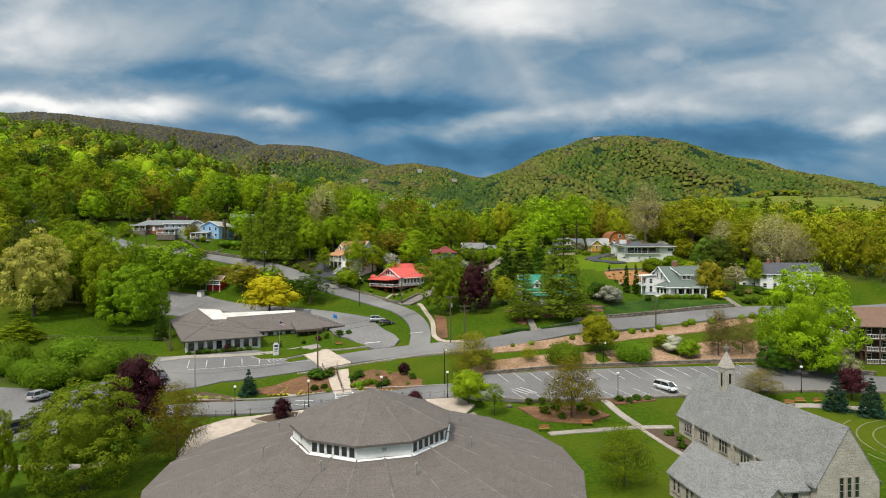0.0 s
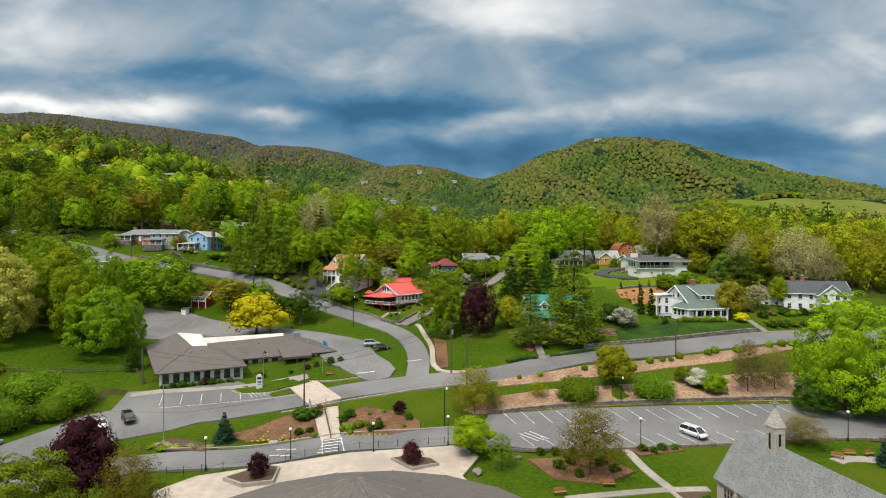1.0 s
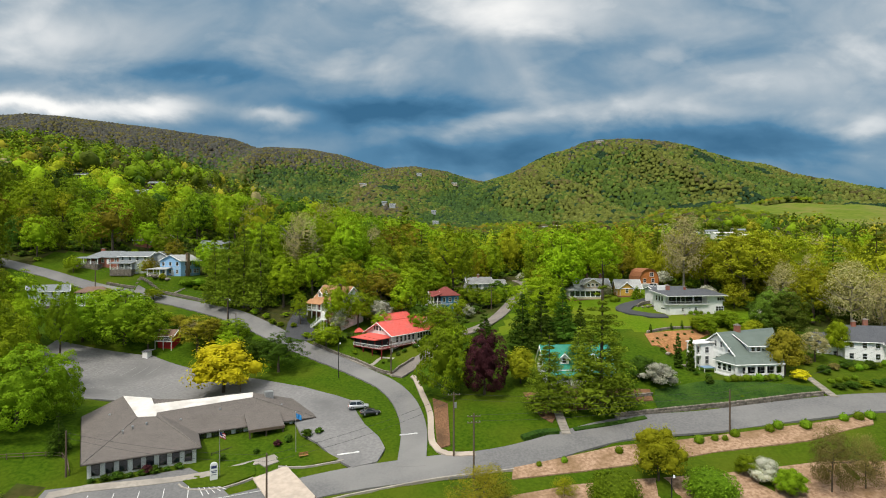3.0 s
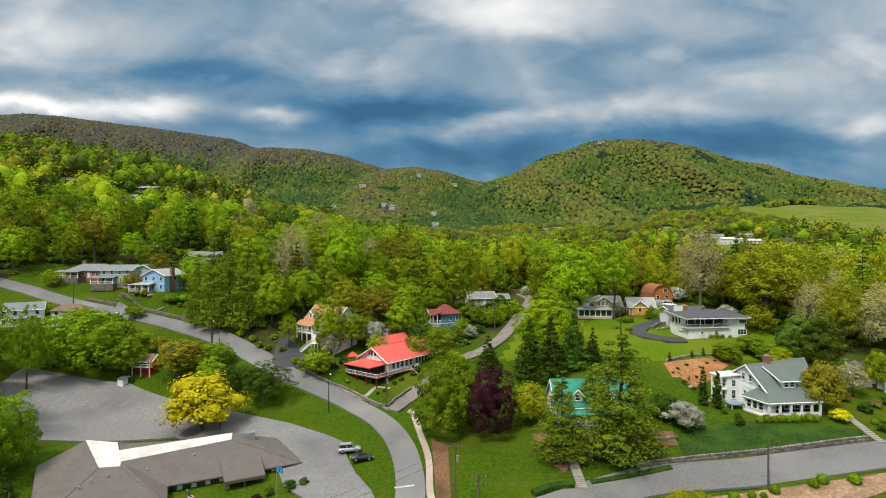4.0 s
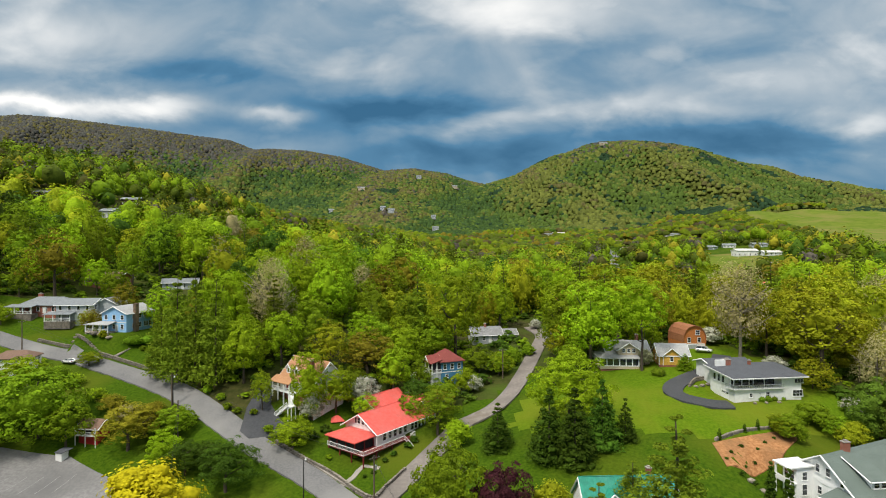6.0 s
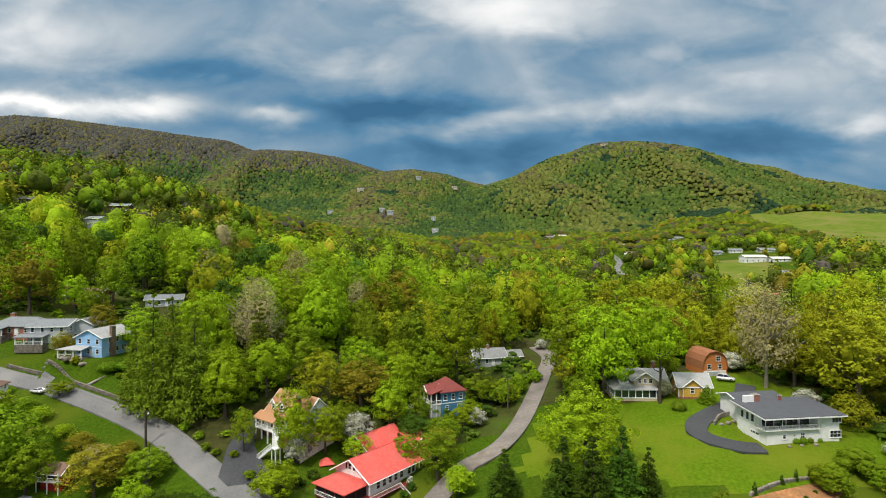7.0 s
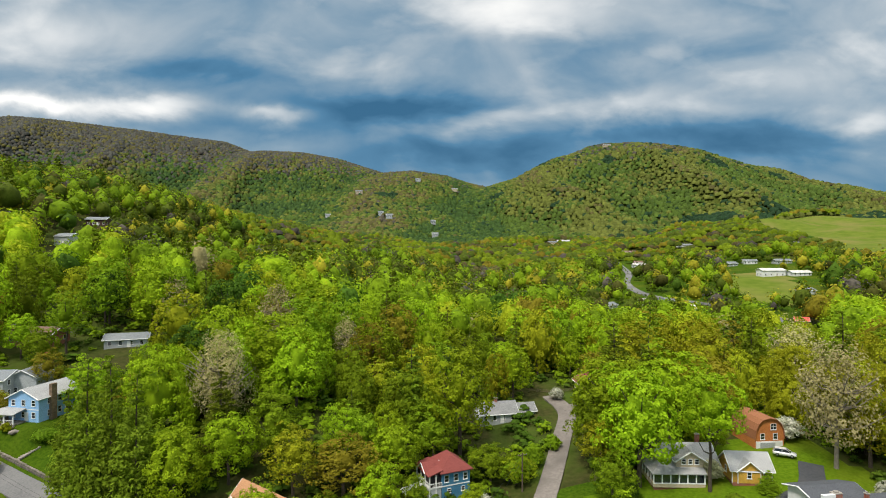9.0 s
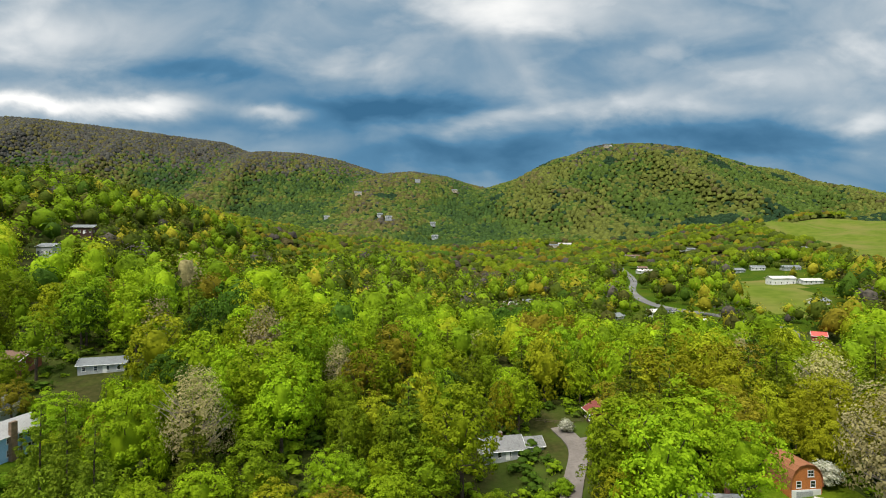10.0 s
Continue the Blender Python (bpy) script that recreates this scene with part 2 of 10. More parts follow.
HILLSIDE = surface("distant_wooded_ground", (0.050, 0.066, 0.013), (0.078, 0.094, 0.018), 0.035, 0.95, (0.070, 0.062, 0.026), 0.006, 0.0, gloss=0.0)
# leafless ground with the far ridge's haze tinted into its colour
HEIGHTS = surface("leafless_wooded_ground", (0.072, 0.076, 0.070), (0.100, 0.104, 0.092), 0.03, 0.95, (0.082, 0.092, 0.056), 0.008, 0.0)
WHITE = surface("white_paint", (0.74, 0.74, 0.72), (0.82, 0.82, 0.80), 1.2, 0.6, (0.66, 0.66, 0.63), 0.35, 0.05, 0.01)
TRIMW = surface("white_trim", (0.78, 0.78, 0.76), (0.84, 0.84, 0.82), 2.0, 0.55, None, 0.3, 0.02)
GLASS = sheer("dark_window_glass", (0.02, 0.026, 0.032))
# near-black face for porch screens, and in place of shade in openings
DARK = surface("dark_void", (0.012, 0.012, 0.013), (0.02, 0.02, 0.021), 2.0, 0.8, None, 0.3, 0.0)
BLACK = surface("black_metal", (0.012, 0.012, 0.013), (0.022, 0.022, 0.022), 6.0, 0.45, None, 0.3, 0.05)
STEEL = surface("grey_steel", (0.36, 0.37, 0.38), (0.48, 0.49, 0.50), 6.0, 0.4, None, 0.3, 0.05, 0.01, 0.6)
BARK = surface("bark", (0.055, 0.042, 0.03), (0.105, 0.082, 0.06), 5.0, 0.95, None, 0.3, 0.6, 0.06, stretch=(3, 3, 0.6))
BARKPALE = surface("pale_bark", (0.20, 0.17, 0.135), (0.30, 0.26, 0.21), 4.0, 0.95, None, 0.3, 0.5, 0.05, stretch=(3, 3, 0.6))
TIMBER = surface("weathered_timber", (0.085, 0.06, 0.042), (0.15, 0.11, 0.08), 5.0, 0.85, None, 0.3, 0.3, 0.02, stretch=(1, 1, 6))
STONE = surface("field_stone", (0.17, 0.145, 0.115), (0.31, 0.27, 0.22), 2.2, 0.9, (0.11, 0.10, 0.085), 0.6, 0.4, 0.05, per_piece=0.3)
BROWNSTONE = surface("brown_stonework", (0.16, 0.105, 0.065), (0.27, 0.19, 0.125), 2.6, 0.9, (0.11, 0.08, 0.055), 0.7, 0.5, 0.05)
SHINGLE = coursed("grey_brown_shingles", (0.100, 0.087, 0.078), (0.140, 0.122, 0.109), (0.055, 0.048, 0.043), 0.9, 0.32)
SLATE = coursed("pale_grey_slates", (0.110, 0.113, 0.112), (0.250, 0.252, 0.246), (0.058, 0.058, 0.058), 0.45, 0.24)
GREENROOF = coursed("grey_green_shingles", (0.098, 0.128, 0.110), (0.128, 0.158, 0.138), (0.07, 0.09, 0.078), 0.9, 0.25)
GREYROOF = coursed("blue_grey_shingles", (0.150, 0.165, 0.172), (0.205, 0.222, 0.230), (0.10, 0.11, 0.115), 0.8, 0.25)
PALEROOF = coursed("pale_grey_shingles", (0.29, 0.29, 0.285), (0.37, 0.37, 0.36), (0.2, 0.2, 0.2), 0.8, 0.25)
DARKROOF = coursed("charcoal_shingles", (0.062, 0.066, 0.075), (0.09, 0.095, 0.105), (0.04, 0.042, 0.05), 0.8, 0.25)
BROWNROOF = coursed("brown_shingles", (0.145, 0.085, 0.06), (0.19, 0.12, 0.085), (0.08, 0.05, 0.04), 0.8, 0.25)
RUSTROOF = coursed("rust_brown_shingles", (0.24, 0.095, 0.04), (0.31, 0.13, 0.06), (0.14, 0.055, 0.03), 0.8, 0.25)
MAROONROOF = coursed("maroon_shingles", (0.17, 0.04, 0.035), (0.23, 0.06, 0.05), (0.09, 0.02, 0.02), 0.8, 0.25)
TANROOF = coursed("orange_tan_shingles", (0.33, 0.165, 0.080), (0.43, 0.23, 0.115), (0.20, 0.10, 0.055), 0.5, 0.25)
REDMETAL = surface("red_metal_roofing", (0.62, 0.085, 0.065), (0.72, 0.12, 0.095), 1.2, 0.5, (0.55, 0.13, 0.11), 0.2, 0.05, 0.01)
GREENMETAL = surface("teal_metal_roofing", (0.02, 0.20, 0.135), (0.03, 0.27, 0.185), 1.2, 0.45, (0.06, 0.24, 0.19), 0.2, 0.05, 0.01)
MEMBRANE = surface("white_roof_membrane", (0.60, 0.565, 0.525), (0.70, 0.665, 0.62), 0.9, 0.8, (0.48, 0.45, 0.41), 0.3, 0.05)
BLOCK = coursed("painted_stone_blocks", (0.56, 0.56, 0.52), (0.70, 0.70, 0.66), (0.36, 0.36, 0.33), 0.75, 0.4, bump=0.6)
CHAPELSTONE = coursed("chapel_stone", (0.205, 0.185, 0.165), (0.50, 0.455, 0.395), (0.13, 0.12, 0.105), 0.85, 0.33, bump=0.8)
BRICK = coursed("red_brick", (0.22, 0.062, 0.035), (0.31, 0.10, 0.06), (0.25, 0.2, 0.17), 0.22, 0.075)
CLAPWHITE = coursed("white_clapboard", (0.74, 0.75, 0.74), (0.80, 0.80, 0.79), (0.50, 0.51, 0.51), 40.0, 0.16, 0.6, 0.4, 0.012)
CLAPBLUE = coursed("pale_blue_clapboard", (0.24, 0.44, 0.70), (0.29, 0.50, 0.76), (0.15, 0.28, 0.45), 40.0, 0.16, 0.6, 0.4, 0.012)
CLAPYELLOW = coursed("ochre_clapboard", (0.52, 0.29, 0.045), (0.60, 0.35, 0.06), (0.35, 0.19, 0.03), 40.0, 0.16, 0.6, 0.4, 0.012)
CLAPRED = coursed("dark_red_boards", (0.29, 0.012, 0.014), (0.36, 0.02, 0.02), (0.14, 0.006, 0.008), 0.3, 20.0, 0.6, 0.4, 0.012)
CLAPTEAL = coursed("blue_boards", (0.05, 0.17, 0.29), (0.07, 0.22, 0.36), (0.03, 0.10, 0.17), 40.0, 0.16, 0.6, 0.4, 0.012)
CLAPORANGE = coursed("orange_shingle_siding", (0.40, 0.13, 0.035), (0.50, 0.18, 0.05), (0.22, 0.07, 0.02), 0.4, 0.2, 0.8, 0.4)
CLAPBROWN = coursed("dark_brown_boards", (0.055, 0.03, 0.022), (0.085, 0.045, 0.035), (0.03, 0.018, 0.014), 40.0, 0.2, 0.7, 0.4)
CLAPGREY = coursed("grey_clapboard", (0.34, 0.36, 0.37), (0.42, 0.44, 0.45), (0.24, 0.25, 0.26), 40.0, 0.16, 0.6, 0.4, 0.012)
CLAPTAN = coursed("tan_clapboard", (0.45, 0.36, 0.24), (0.52, 0.43, 0.30), (0.3, 0.24, 0.16), 40.0, 0.16, 0.6, 0.4, 0.012)

LEAF_SPRING = leafy("spring_green_leaves", (0.132, 0.220, 0.005), (0.270, 0.384, 0.011), 0.016)
LEAF_YELLOWISH = leafy("yellow_green_leaves", (0.171, 0.205, 0.006), (0.316, 0.345, 0.014), 0.016)
LEAF_MID = leafy("fresh_green_leaves", (0.095, 0.169, 0.005), (0.189, 0.288, 0.010), 0.016)
LEAF_SOFT = leafy("soft_olive_green_leaves", (0.078, 0.110, 0.005), (0.150, 0.190, 0.010), 0.014)
LEAF_FOREST = leafy("middle_green_leaves", (0.060, 0.105, 0.010), (0.110, 0.170, 0.016), 0.016)
LEAF_DEEP = leafy("deep_green_leaves", (0.031, 0.070, 0.006), (0.066, 0.133, 0.011), 0.016)
LEAF_OLIVE = leafy("olive_russet_leaves", (0.154, 0.145, 0.008), (0.259, 0.232, 0.018), 0.012)
LEAF_BUDS = leafy("bare_budding_twigs", (0.26, 0.24, 0.095), (0.40, 0.36, 0.16), 0.02)
# bare twigs, greyed in the colour for haze on the far ridge
LEAF_GREYBUDS = leafy("grey_leafless_twigs", (0.063, 0.063, 0.054), (0.100, 0.100, 0.081), 0.015)
# hill leaf tones hold distance haze in their colour: duller, with more blue
HILL_SPRING = leafy("half_open_green_buds", (0.042, 0.074, 0.013), (0.080, 0.129, 0.020), 0.012, 0.2)
HILL_YELLOW = leafy("yellow_green_buds", (0.071, 0.082, 0.017), (0.119, 0.133, 0.025), 0.012, 0.2)
HILL_FRESH = leafy("fresh_hill_leaves", (0.026, 0.058, 0.015), (0.051, 0.095, 0.020), 0.012, 0.2)
HILL_DEEP = leafy("dark_hill_evergreens", (0.012, 0.032, 0.014), (0.024, 0.054, 0.020), 0.012, 0.15)
HILL_OLIVE = leafy("olive_hill_buds", (0.069, 0.063, 0.023), (0.116, 0.104, 0.033), 0.012, 0.2)
HILL_TWIGS = leafy("bare_hill_twigs", (0.051, 0.046, 0.038), (0.086, 0.074, 0.058), 0.012, 0.2)
LEAF_PALE = leafy("pale_lime_leaves", (0.474, 0.501, 0.070), (0.737, 0.743, 0.156), 0.01)
LEAF_YELLOW = leafy("bright_yellow_leaves", (0.42, 0.38, 0.006), (0.66, 0.60, 0.018), 0.008)
LEAF_PURPLE = leafy("dark_purple_leaves", (0.026, 0.009, 0.012), (0.070, 0.020, 0.024), 0.008)
LEAF_CREAM = leafy("cream_blossom", (0.30, 0.31, 0.15), (0.48, 0.46, 0.27), 0.01)
LEAF_WHITE = leafy("white_blossom", (0.20, 0.24, 0.10), (0.66, 0.64, 0.55), 0.01)
LEAF_PINE = leafy("pine_needles", (0.088, 0.146, 0.008), (0.195, 0.276, 0.017), 0.015, 0.28)
LEAF_SPRUCE = leafy("blue_spruce_needles", (0.012, 0.036, 0.022), (0.030, 0.068, 0.040), 0.01, 0.1)
LEAF_HEDGE = leafy("clipped_hedge_leaves", (0.075, 0.150, 0.006), (0.150, 0.255, 0.012), 0.02)
LEAF_RUST = leafy("russet_twigs", (0.13, 0.11, 0.03), (0.21, 0.18, 0.05), 0.012)


# ---- building blocks ----
def mesh_of(name, bm, mats, smooth=False):
    me = bpy.data.meshes.new(name)
    bm.to_mesh(me)
    bm.free()
    for m in (mats if isinstance(mats, (list, tuple)) else [mats]):
        me.materials.append(m)
    if smooth:
        me.shade_smooth()
    return me


def part(name, bm, material, parent, label="", smooth=False):
    ob = new(name, mesh_of(name, bm, material, smooth))
    ob.parent = parent
    if label:
        ob["label"] = label
    return ob


def thing(name, m, label, category, group="", kind=""):
    ob = new(name)
    ob.matrix_world = m
    ob.empty_display_size = 0.5
    return tagged(ob, label, category, group, kind)


def uv_flat(bm):
    """Lay texture metres on every face: along its level line and up its slope."""
    uv = bm.loops.layers.uv.verify()
    bm.normal_update()
    for f in bm.faces:
        n = f.normal
        a = Vector((0, 0, 1)).cross(n)
        a = a.normalized() if a.length > 0.05 else Vector((1, 0, 0))
        b = n.cross(a)
        for l in f.loops:
            l[uv].uv = (l.vert.co.dot(a), l.vert.co.dot(b))


def box(bm, x0, y0, z0, x1, y1, z1, m=None):
    vs = [bm.verts.new((x, y, z)) for z in (z0, z1) for x, y in ((x0, y0), (x1, y0), (x1, y1), (x0, y1))]
    if m is not None:
        for v in vs:
            v.co = m @ v.co
    for f in ((3, 2, 1, 0), (4, 5, 6, 7), (0, 1, 5, 4), (1, 2, 6, 5), (2, 3, 7, 6), (3, 0, 4, 7)):
        bm.faces.new([vs[k] for k in f])
    return vs


def boxed(*args, m=None):
    bm = bmesh.new()
    box(bm, *args, m=m)
    uv_flat(bm)
    return bm


def rod(bm, a, b, r0, r1=None, n=6):
    """A tapered rod from a to b."""
    a, b = Vector(a), Vector(b)
    r1 = r0 if r1 is None else r1
    q = (b - a).to_track_quat("Z", "Y")
    rings = []
    for p, r in ((a, r0), (b, r1)):
        rings.append([bm.verts.new(p + q @ Vector((r * math.cos(2 * math.pi * k / n), r * math.sin(2 * math.pi * k / n), 0))) for k in range(n)])
    for k in range(n):
        bm.faces.new((rings[0][k], rings[0][(k + 1) % n], rings[1][(k + 1) % n], rings[1][k]))
    bm.faces.new(rings[0][::-1])
    bm.faces.new(rings[1])


def rodded(*rods, n=6):
    bm = bmesh.new()
    for r in rods:
        rod(bm, *r, n=n)
    return bm


def solid(bm, outline, z0, z1):
    """A prism over a plan outline (counter-clockwise)."""
    lo = [bm.verts.new((x, y, z0)) for x, y in outline]
    hi = [bm.verts.new((x, y, z1)) for x, y in outline]
    n = len(outline)
    for k in range(n):
        bm.faces.new((lo[k], lo[(k + 1) % n], hi[(k + 1) % n], hi[k]))
    bm.faces.new(lo[::-1])
    bm.faces.new(hi)


# ---- the lie of the land ----
LAND_X = [-450, -260, -150, -90, -45, 0, 45, 90, 170, 420]
LAND_Y = [50, 110, 150, 190, 235, 285, 380, 560, 900]
LAND_Z = np.array([
    [33, 19.6, 2.8, 0.5, -0.8, -0, 0.3, 0.8, 4.9, 8.9],
    [45.3, 26.7, 12.5, 3.1, 1, 0.9, 1.7, 3.5, 3.7, 15.4],
    [55.2, 33.7, 20.3, 12.2, 6.4, 7.9, 10.4, 12.6, 4.9, 18],
    [67.7, 38.6, 23.6, 9.6, 12.5, 14.5, 23.2, 21.2, 23.3, 9.7],
    [82.3, 49.8, 26.6, 26.4, 31.3, 21.5, 27.6, 30.6, 25, 13.8],
    [95.5, 60, 44.2, 40.9, 40.9, 29.7, 31.6, 32.3, 26.9, 27.3],
    [119.8, 84.7, 64.4, 57.9, 46.9, 40.1, 39.1, 34.4, 33.6, 42.4],
    [146, 115, 50.5, 57.6, 53, 37.9, 32.9, 40.3, 50.9, 62.7],
    [150, 112.1, 88.7, 77.2, 75.7, 74.1, 58, 52.3, 57.8, 98.4],
])


def knots(ks, v):
    """Weights of a smooth curve through levels at the knots, for each v."""
    ks = np.array(ks, float)
    v = np.clip(v, ks[0], ks[-1])
    i = np.clip(np.searchsorted(ks, v, side="right") - 1, 0, len(ks) - 2)
    h = ks[i + 1] - ks[i]
    s = (v - ks[i]) / h
    slope = np.zeros((len(ks), len(ks)))
    for j in range(len(ks)):
        a, b = max(j - 1, 0), min(j + 1, len(ks) - 1)
        slope[j, b] += 1 / (ks[b] - ks[a])
        slope[j, a] -= 1 / (ks[b] - ks[a])
    w = np.zeros((len(v), len(ks)))
    r = np.arange(len(v))
    w[r, i] += 2 * s**3 - 3 * s**2 + 1
    w[r, i + 1] += -2 * s**3 + 3 * s**2
    w += (h * (s**3 - 2 * s**2 + s))[:, None] * slope[i] + (h * (s**3 - s**2))[:, None] * slope[i + 1]
    return w


def ease(v, a, b):
    s = np.clip((v - a) / (b - a), 0, 1)
    return s * s * (3 - 2 * s)


def waves(x, y, seed, size):
    """Cheap smooth noise, about -1 to 1."""
    rng = np.random.RandomState(seed)
    out = np.zeros_like(x, dtype=float)
    for k in range(9):
        a, f, p = rng.uniform(0, 6.28), rng.uniform(0.6, 2.2) / size, rng.uniform(0, 6.28)
        out += np.sin((x * math.cos(a) + y * math.sin(a)) * f * 6.28 + p)
    return out / 4.2


LEFT_CREST_X = [-4000, -2600, -1859, -1622, -1314, -1076, -839, -745, -531, -389, -223, -104, 14, 109, 275, 700, 1500]
LEFT_CREST_Z = [460, 530, 570, 582, 548, 514, 484, 446, 438, 414, 358, 368, 352, 316, 276, 236, 190]
RIGHT_CREST_X = [-600, -170, 92, 233, 354, 515, 595, 796, 957, 1118, 1238, 1399, 1576, 1900, 2500, 4000]
RIGHT_CREST_Z = [70, 145, 258, 298, 364, 404, 414, 394, 346, 300, 286, 234, 214, 182, 172, 165]


# levelled house plots: corner, turn, plan rectangle, level, softness
PLOTS = [(67.4, 163.5, 6.0, -4.5, -1.5, 13.0, 15.0, 15.7, 6.0), (-112.0, 253.6, -10.0, -4.5, -3.8, 10.5, 13.0, 34.9, 3.6), (69.4, 205.0, 8.0, -1.0, -1.0, 17.6, 6.0, 25.6, 7.0)]


def gullies(x, y):
    """0 on the spurs of the mountains, 1 in the ravines between them."""
    u = x + 80 * waves(x, y, 3, 700)
    c = 0.5 + 0.36 * np.sin(u / 430 * 6.283 + 0.9) + 0.10 * np.sin((u + 0.2 * y) / 165 * 6.283)
    return np.clip(c, 0, 1)


def land(x, y):
    """Ground level at plan points (arrays)."""
    x, y = np.atleast_1d(np.asarray(x, float)), np.atleast_1d(np.asarray(y, float))
    near = np.einsum("ni,ji,nj->n", knots(LAND_X, x), LAND_Z, knots(LAND_Y, y))
    for px, py, turn, x0, y0, x1, y1, level, soft in PLOTS:
        c, s = math.cos(radians(turn)), math.sin(radians(turn))
        u, v = (x - px) * c + (y - py) * s, (y - py) * c - (x - px) * s
        away = np.hypot(np.maximum(np.maximum(x0 - u, u - x1), 0), np.maximum(np.maximum(y0 - v, v - y1), 0))
        w = 1 - ease(away, 0, soft)
        near = near * (1 - w) + level * w
    # gullies cut the flanks but leave the crests
    cut = gullies(x, y)
    sl = ease(y, 820, 2280) ** 1.1
    sr = ease(y - 0.06 * np.abs(x - 600), 980, 1900) ** 1.05
    left = 70 + (np.interp(x, LEFT_CREST_X, LEFT_CREST_Z) - 70) * sl * (1 - 0.85 * (1 - sl) * cut) * (1 - 0.5 * ease(y, 2450, 4000))
    right = 70 + (np.interp(x, RIGHT_CREST_X, RIGHT_CREST_Z) - 70) * sr * (1 - 0.75 * (1 - sr) * cut) * (1 - 0.6 * ease(y, 2100, 3600))
    far = np.maximum(left, right)
    k = ease(y, 650, 1100)
    knoll = 34 * np.exp(-(((x - 690) / 240) ** 2) - ((y - 1130) / 240) ** 2) * ease(y, 720, 1000)
    return np.maximum(near, near * (1 - k) + k * np.maximum(far, 60)) + knoll + 9.0 * waves(x, y, 17, 300) * ease(y, 700, 1000) * ease(x, 300, 420)


def lie(x, y):
    return float(land(x, y)[0])


def inside(px, py, outline):
    hit = np.zeros(len(px), bool)
    n = len(outline)
    for k in range(n):
        (ax, ay), (bx, by) = outline[k], outline[(k + 1) % n]
        if ay == by:
            continue
        c = ((ay > py) != (by > py)) & (px < (bx - ax) * (py - ay) / (by - ay) + ax)
        hit ^= c
    return hit


def smooth_line(pts, step=2.0):
    """A Catmull-Rom line through plan points."""
    p = [Vector(q) for q in pts]
    p = [2 * p[0] - p[1]] + p + [2 * p[-1] - p[-2]]
    out = []
    for k in range(1, len(p) - 2):
        a, b, c, d = p[k - 1:k + 3]
        n = max(2, int((c - b).length / step))
        for j in range(n):
            t = j / n
            out.append(0.5 * (2 * b + (c - a) * t + (2 * a - 5 * b + 4 * c - d) * t * t + (3 * b - a - 3 * c + d) * t**3))
    return out + [p[-2]]


def ribbon(pts, width, step=2.0):
    """The outline of a way of that width along plan points; width may be a pair (start, end)."""
    line = smooth_line(pts, step)
    w0, w1 = width if isinstance(width, tuple) else (width, width)
    lo, hi = [], []
    for k, q in enumerate(line):
        d = (line[min(k + 1, len(line) - 1)] - line[max(k - 1, 0)]).normalized()
        w = (w0 + (w1 - w0) * k / (len(line) - 1)) / 2
        lo.append((q.x + d.y * w, q.y - d.x * w))
        hi.append((q.x - d.y * w, q.y + d.x * w))
    return lo + hi[::-1]


PAVED = []


def laid(name, outline, material, lift, label, category, kind="structure", cell=2.0, skirt=0.4, sunk=True, parent=None):
    """A sheet laid on the land, with its edge turned down."""
    if sunk:
        PAVED.append(outline)
    bm = bmesh.new()
    f = bm.faces.new([bm.verts.new((x, y, 0)) for x, y in outline])
    bm.normal_update()
    if f.normal.z < 0:
        f.normal_flip()
    bmesh.ops.triangulate(bm, faces=bm.faces[:])
    xs, ys = [q[0] for q in outline], [q[1] for q in outline]
    if cell:
        for lo, hi, ax in ((min(xs), max(xs), 0), (min(ys), max(ys), 1)):
            for k in range(math.ceil(lo / cell), math.floor(hi / cell) + 1):
                co, no = [0, 0, 0], [0, 0, 0]
                co[ax], no[ax] = k * cell, 1
                bmesh.ops.bisect_plane(bm, geom=bm.verts[:] + bm.edges[:] + bm.faces[:], plane_co=co, plane_no=no)
    z = land([v.co.x for v in bm.verts], [v.co.y for v in bm.verts])
    for v, h in zip(bm.verts, z):
        v.co.z = h + lift
    if skirt:
        rim = [e for e in bm.edges if e.is_boundary]
        out = bmesh.ops.extrude_edge_only(bm, edges=rim)["geom"]
        for v in out:
            if isinstance(v, bmesh.types.BMVert):
                v.co.z -= skirt
    ob = new(name, mesh_of(name, bm, material))
    if parent:
        ob.parent = parent
        return ob
    return tagged(ob, label, category, "", kind)


# roads, lots and paths
GRAVEL = surface("brown_gravel", (0.19, 0.165, 0.14), (0.26, 0.23, 0.20), 2.4, 0.95, (0.15, 0.12, 0.09), 0.3, 0.3, 0.03)
MAIN_ROAD = [(-84, 84), (-72, 104), (-60, 116), (-44, 123.5), (-22, 133.5), (-6, 137), (12, 139.8), (35, 147.5), (57, 148.7), (76, 150.5), (90, 152.8), (112, 157), (150, 166), (230, 176)]
laid("road", ribbon(MAIN_ROAD, 7.2), ASPHALT, 0.10, "worn grey asphalt street through the village", "road")
HILL_ROAD = [(-6, 138), (-6.2, 151), (-8.5, 163), (-12.5, 173), (-18, 181), (-29, 191.3), (-43, 200.6), (-55.5, 210), (-70, 221), (-83, 229), (-97, 236), (-105.5, 240.3), (-115, 244.8), (-134, 251), (-150, 255.8), (-165, 259.2), (-200, 264)]
laid("road", ribbon(HILL_ROAD, 5.4), ASPHALT, 0.13, "grey asphalt street climbing the hill past the houses", "road")
NORTH_ROAD = [(-13, 182), (-6, 193), (3.5, 209.7), (7, 213.3), (12.7, 217.8), (18.3, 226.2), (24.5, 240.9), (31.1, 259.5), (36.1, 275.9), (34, 290)]
laid("road", ribbon(NORTH_ROAD, 5.0), LANE, 0.16, "narrow pale lane up to the wooded houses", "road")
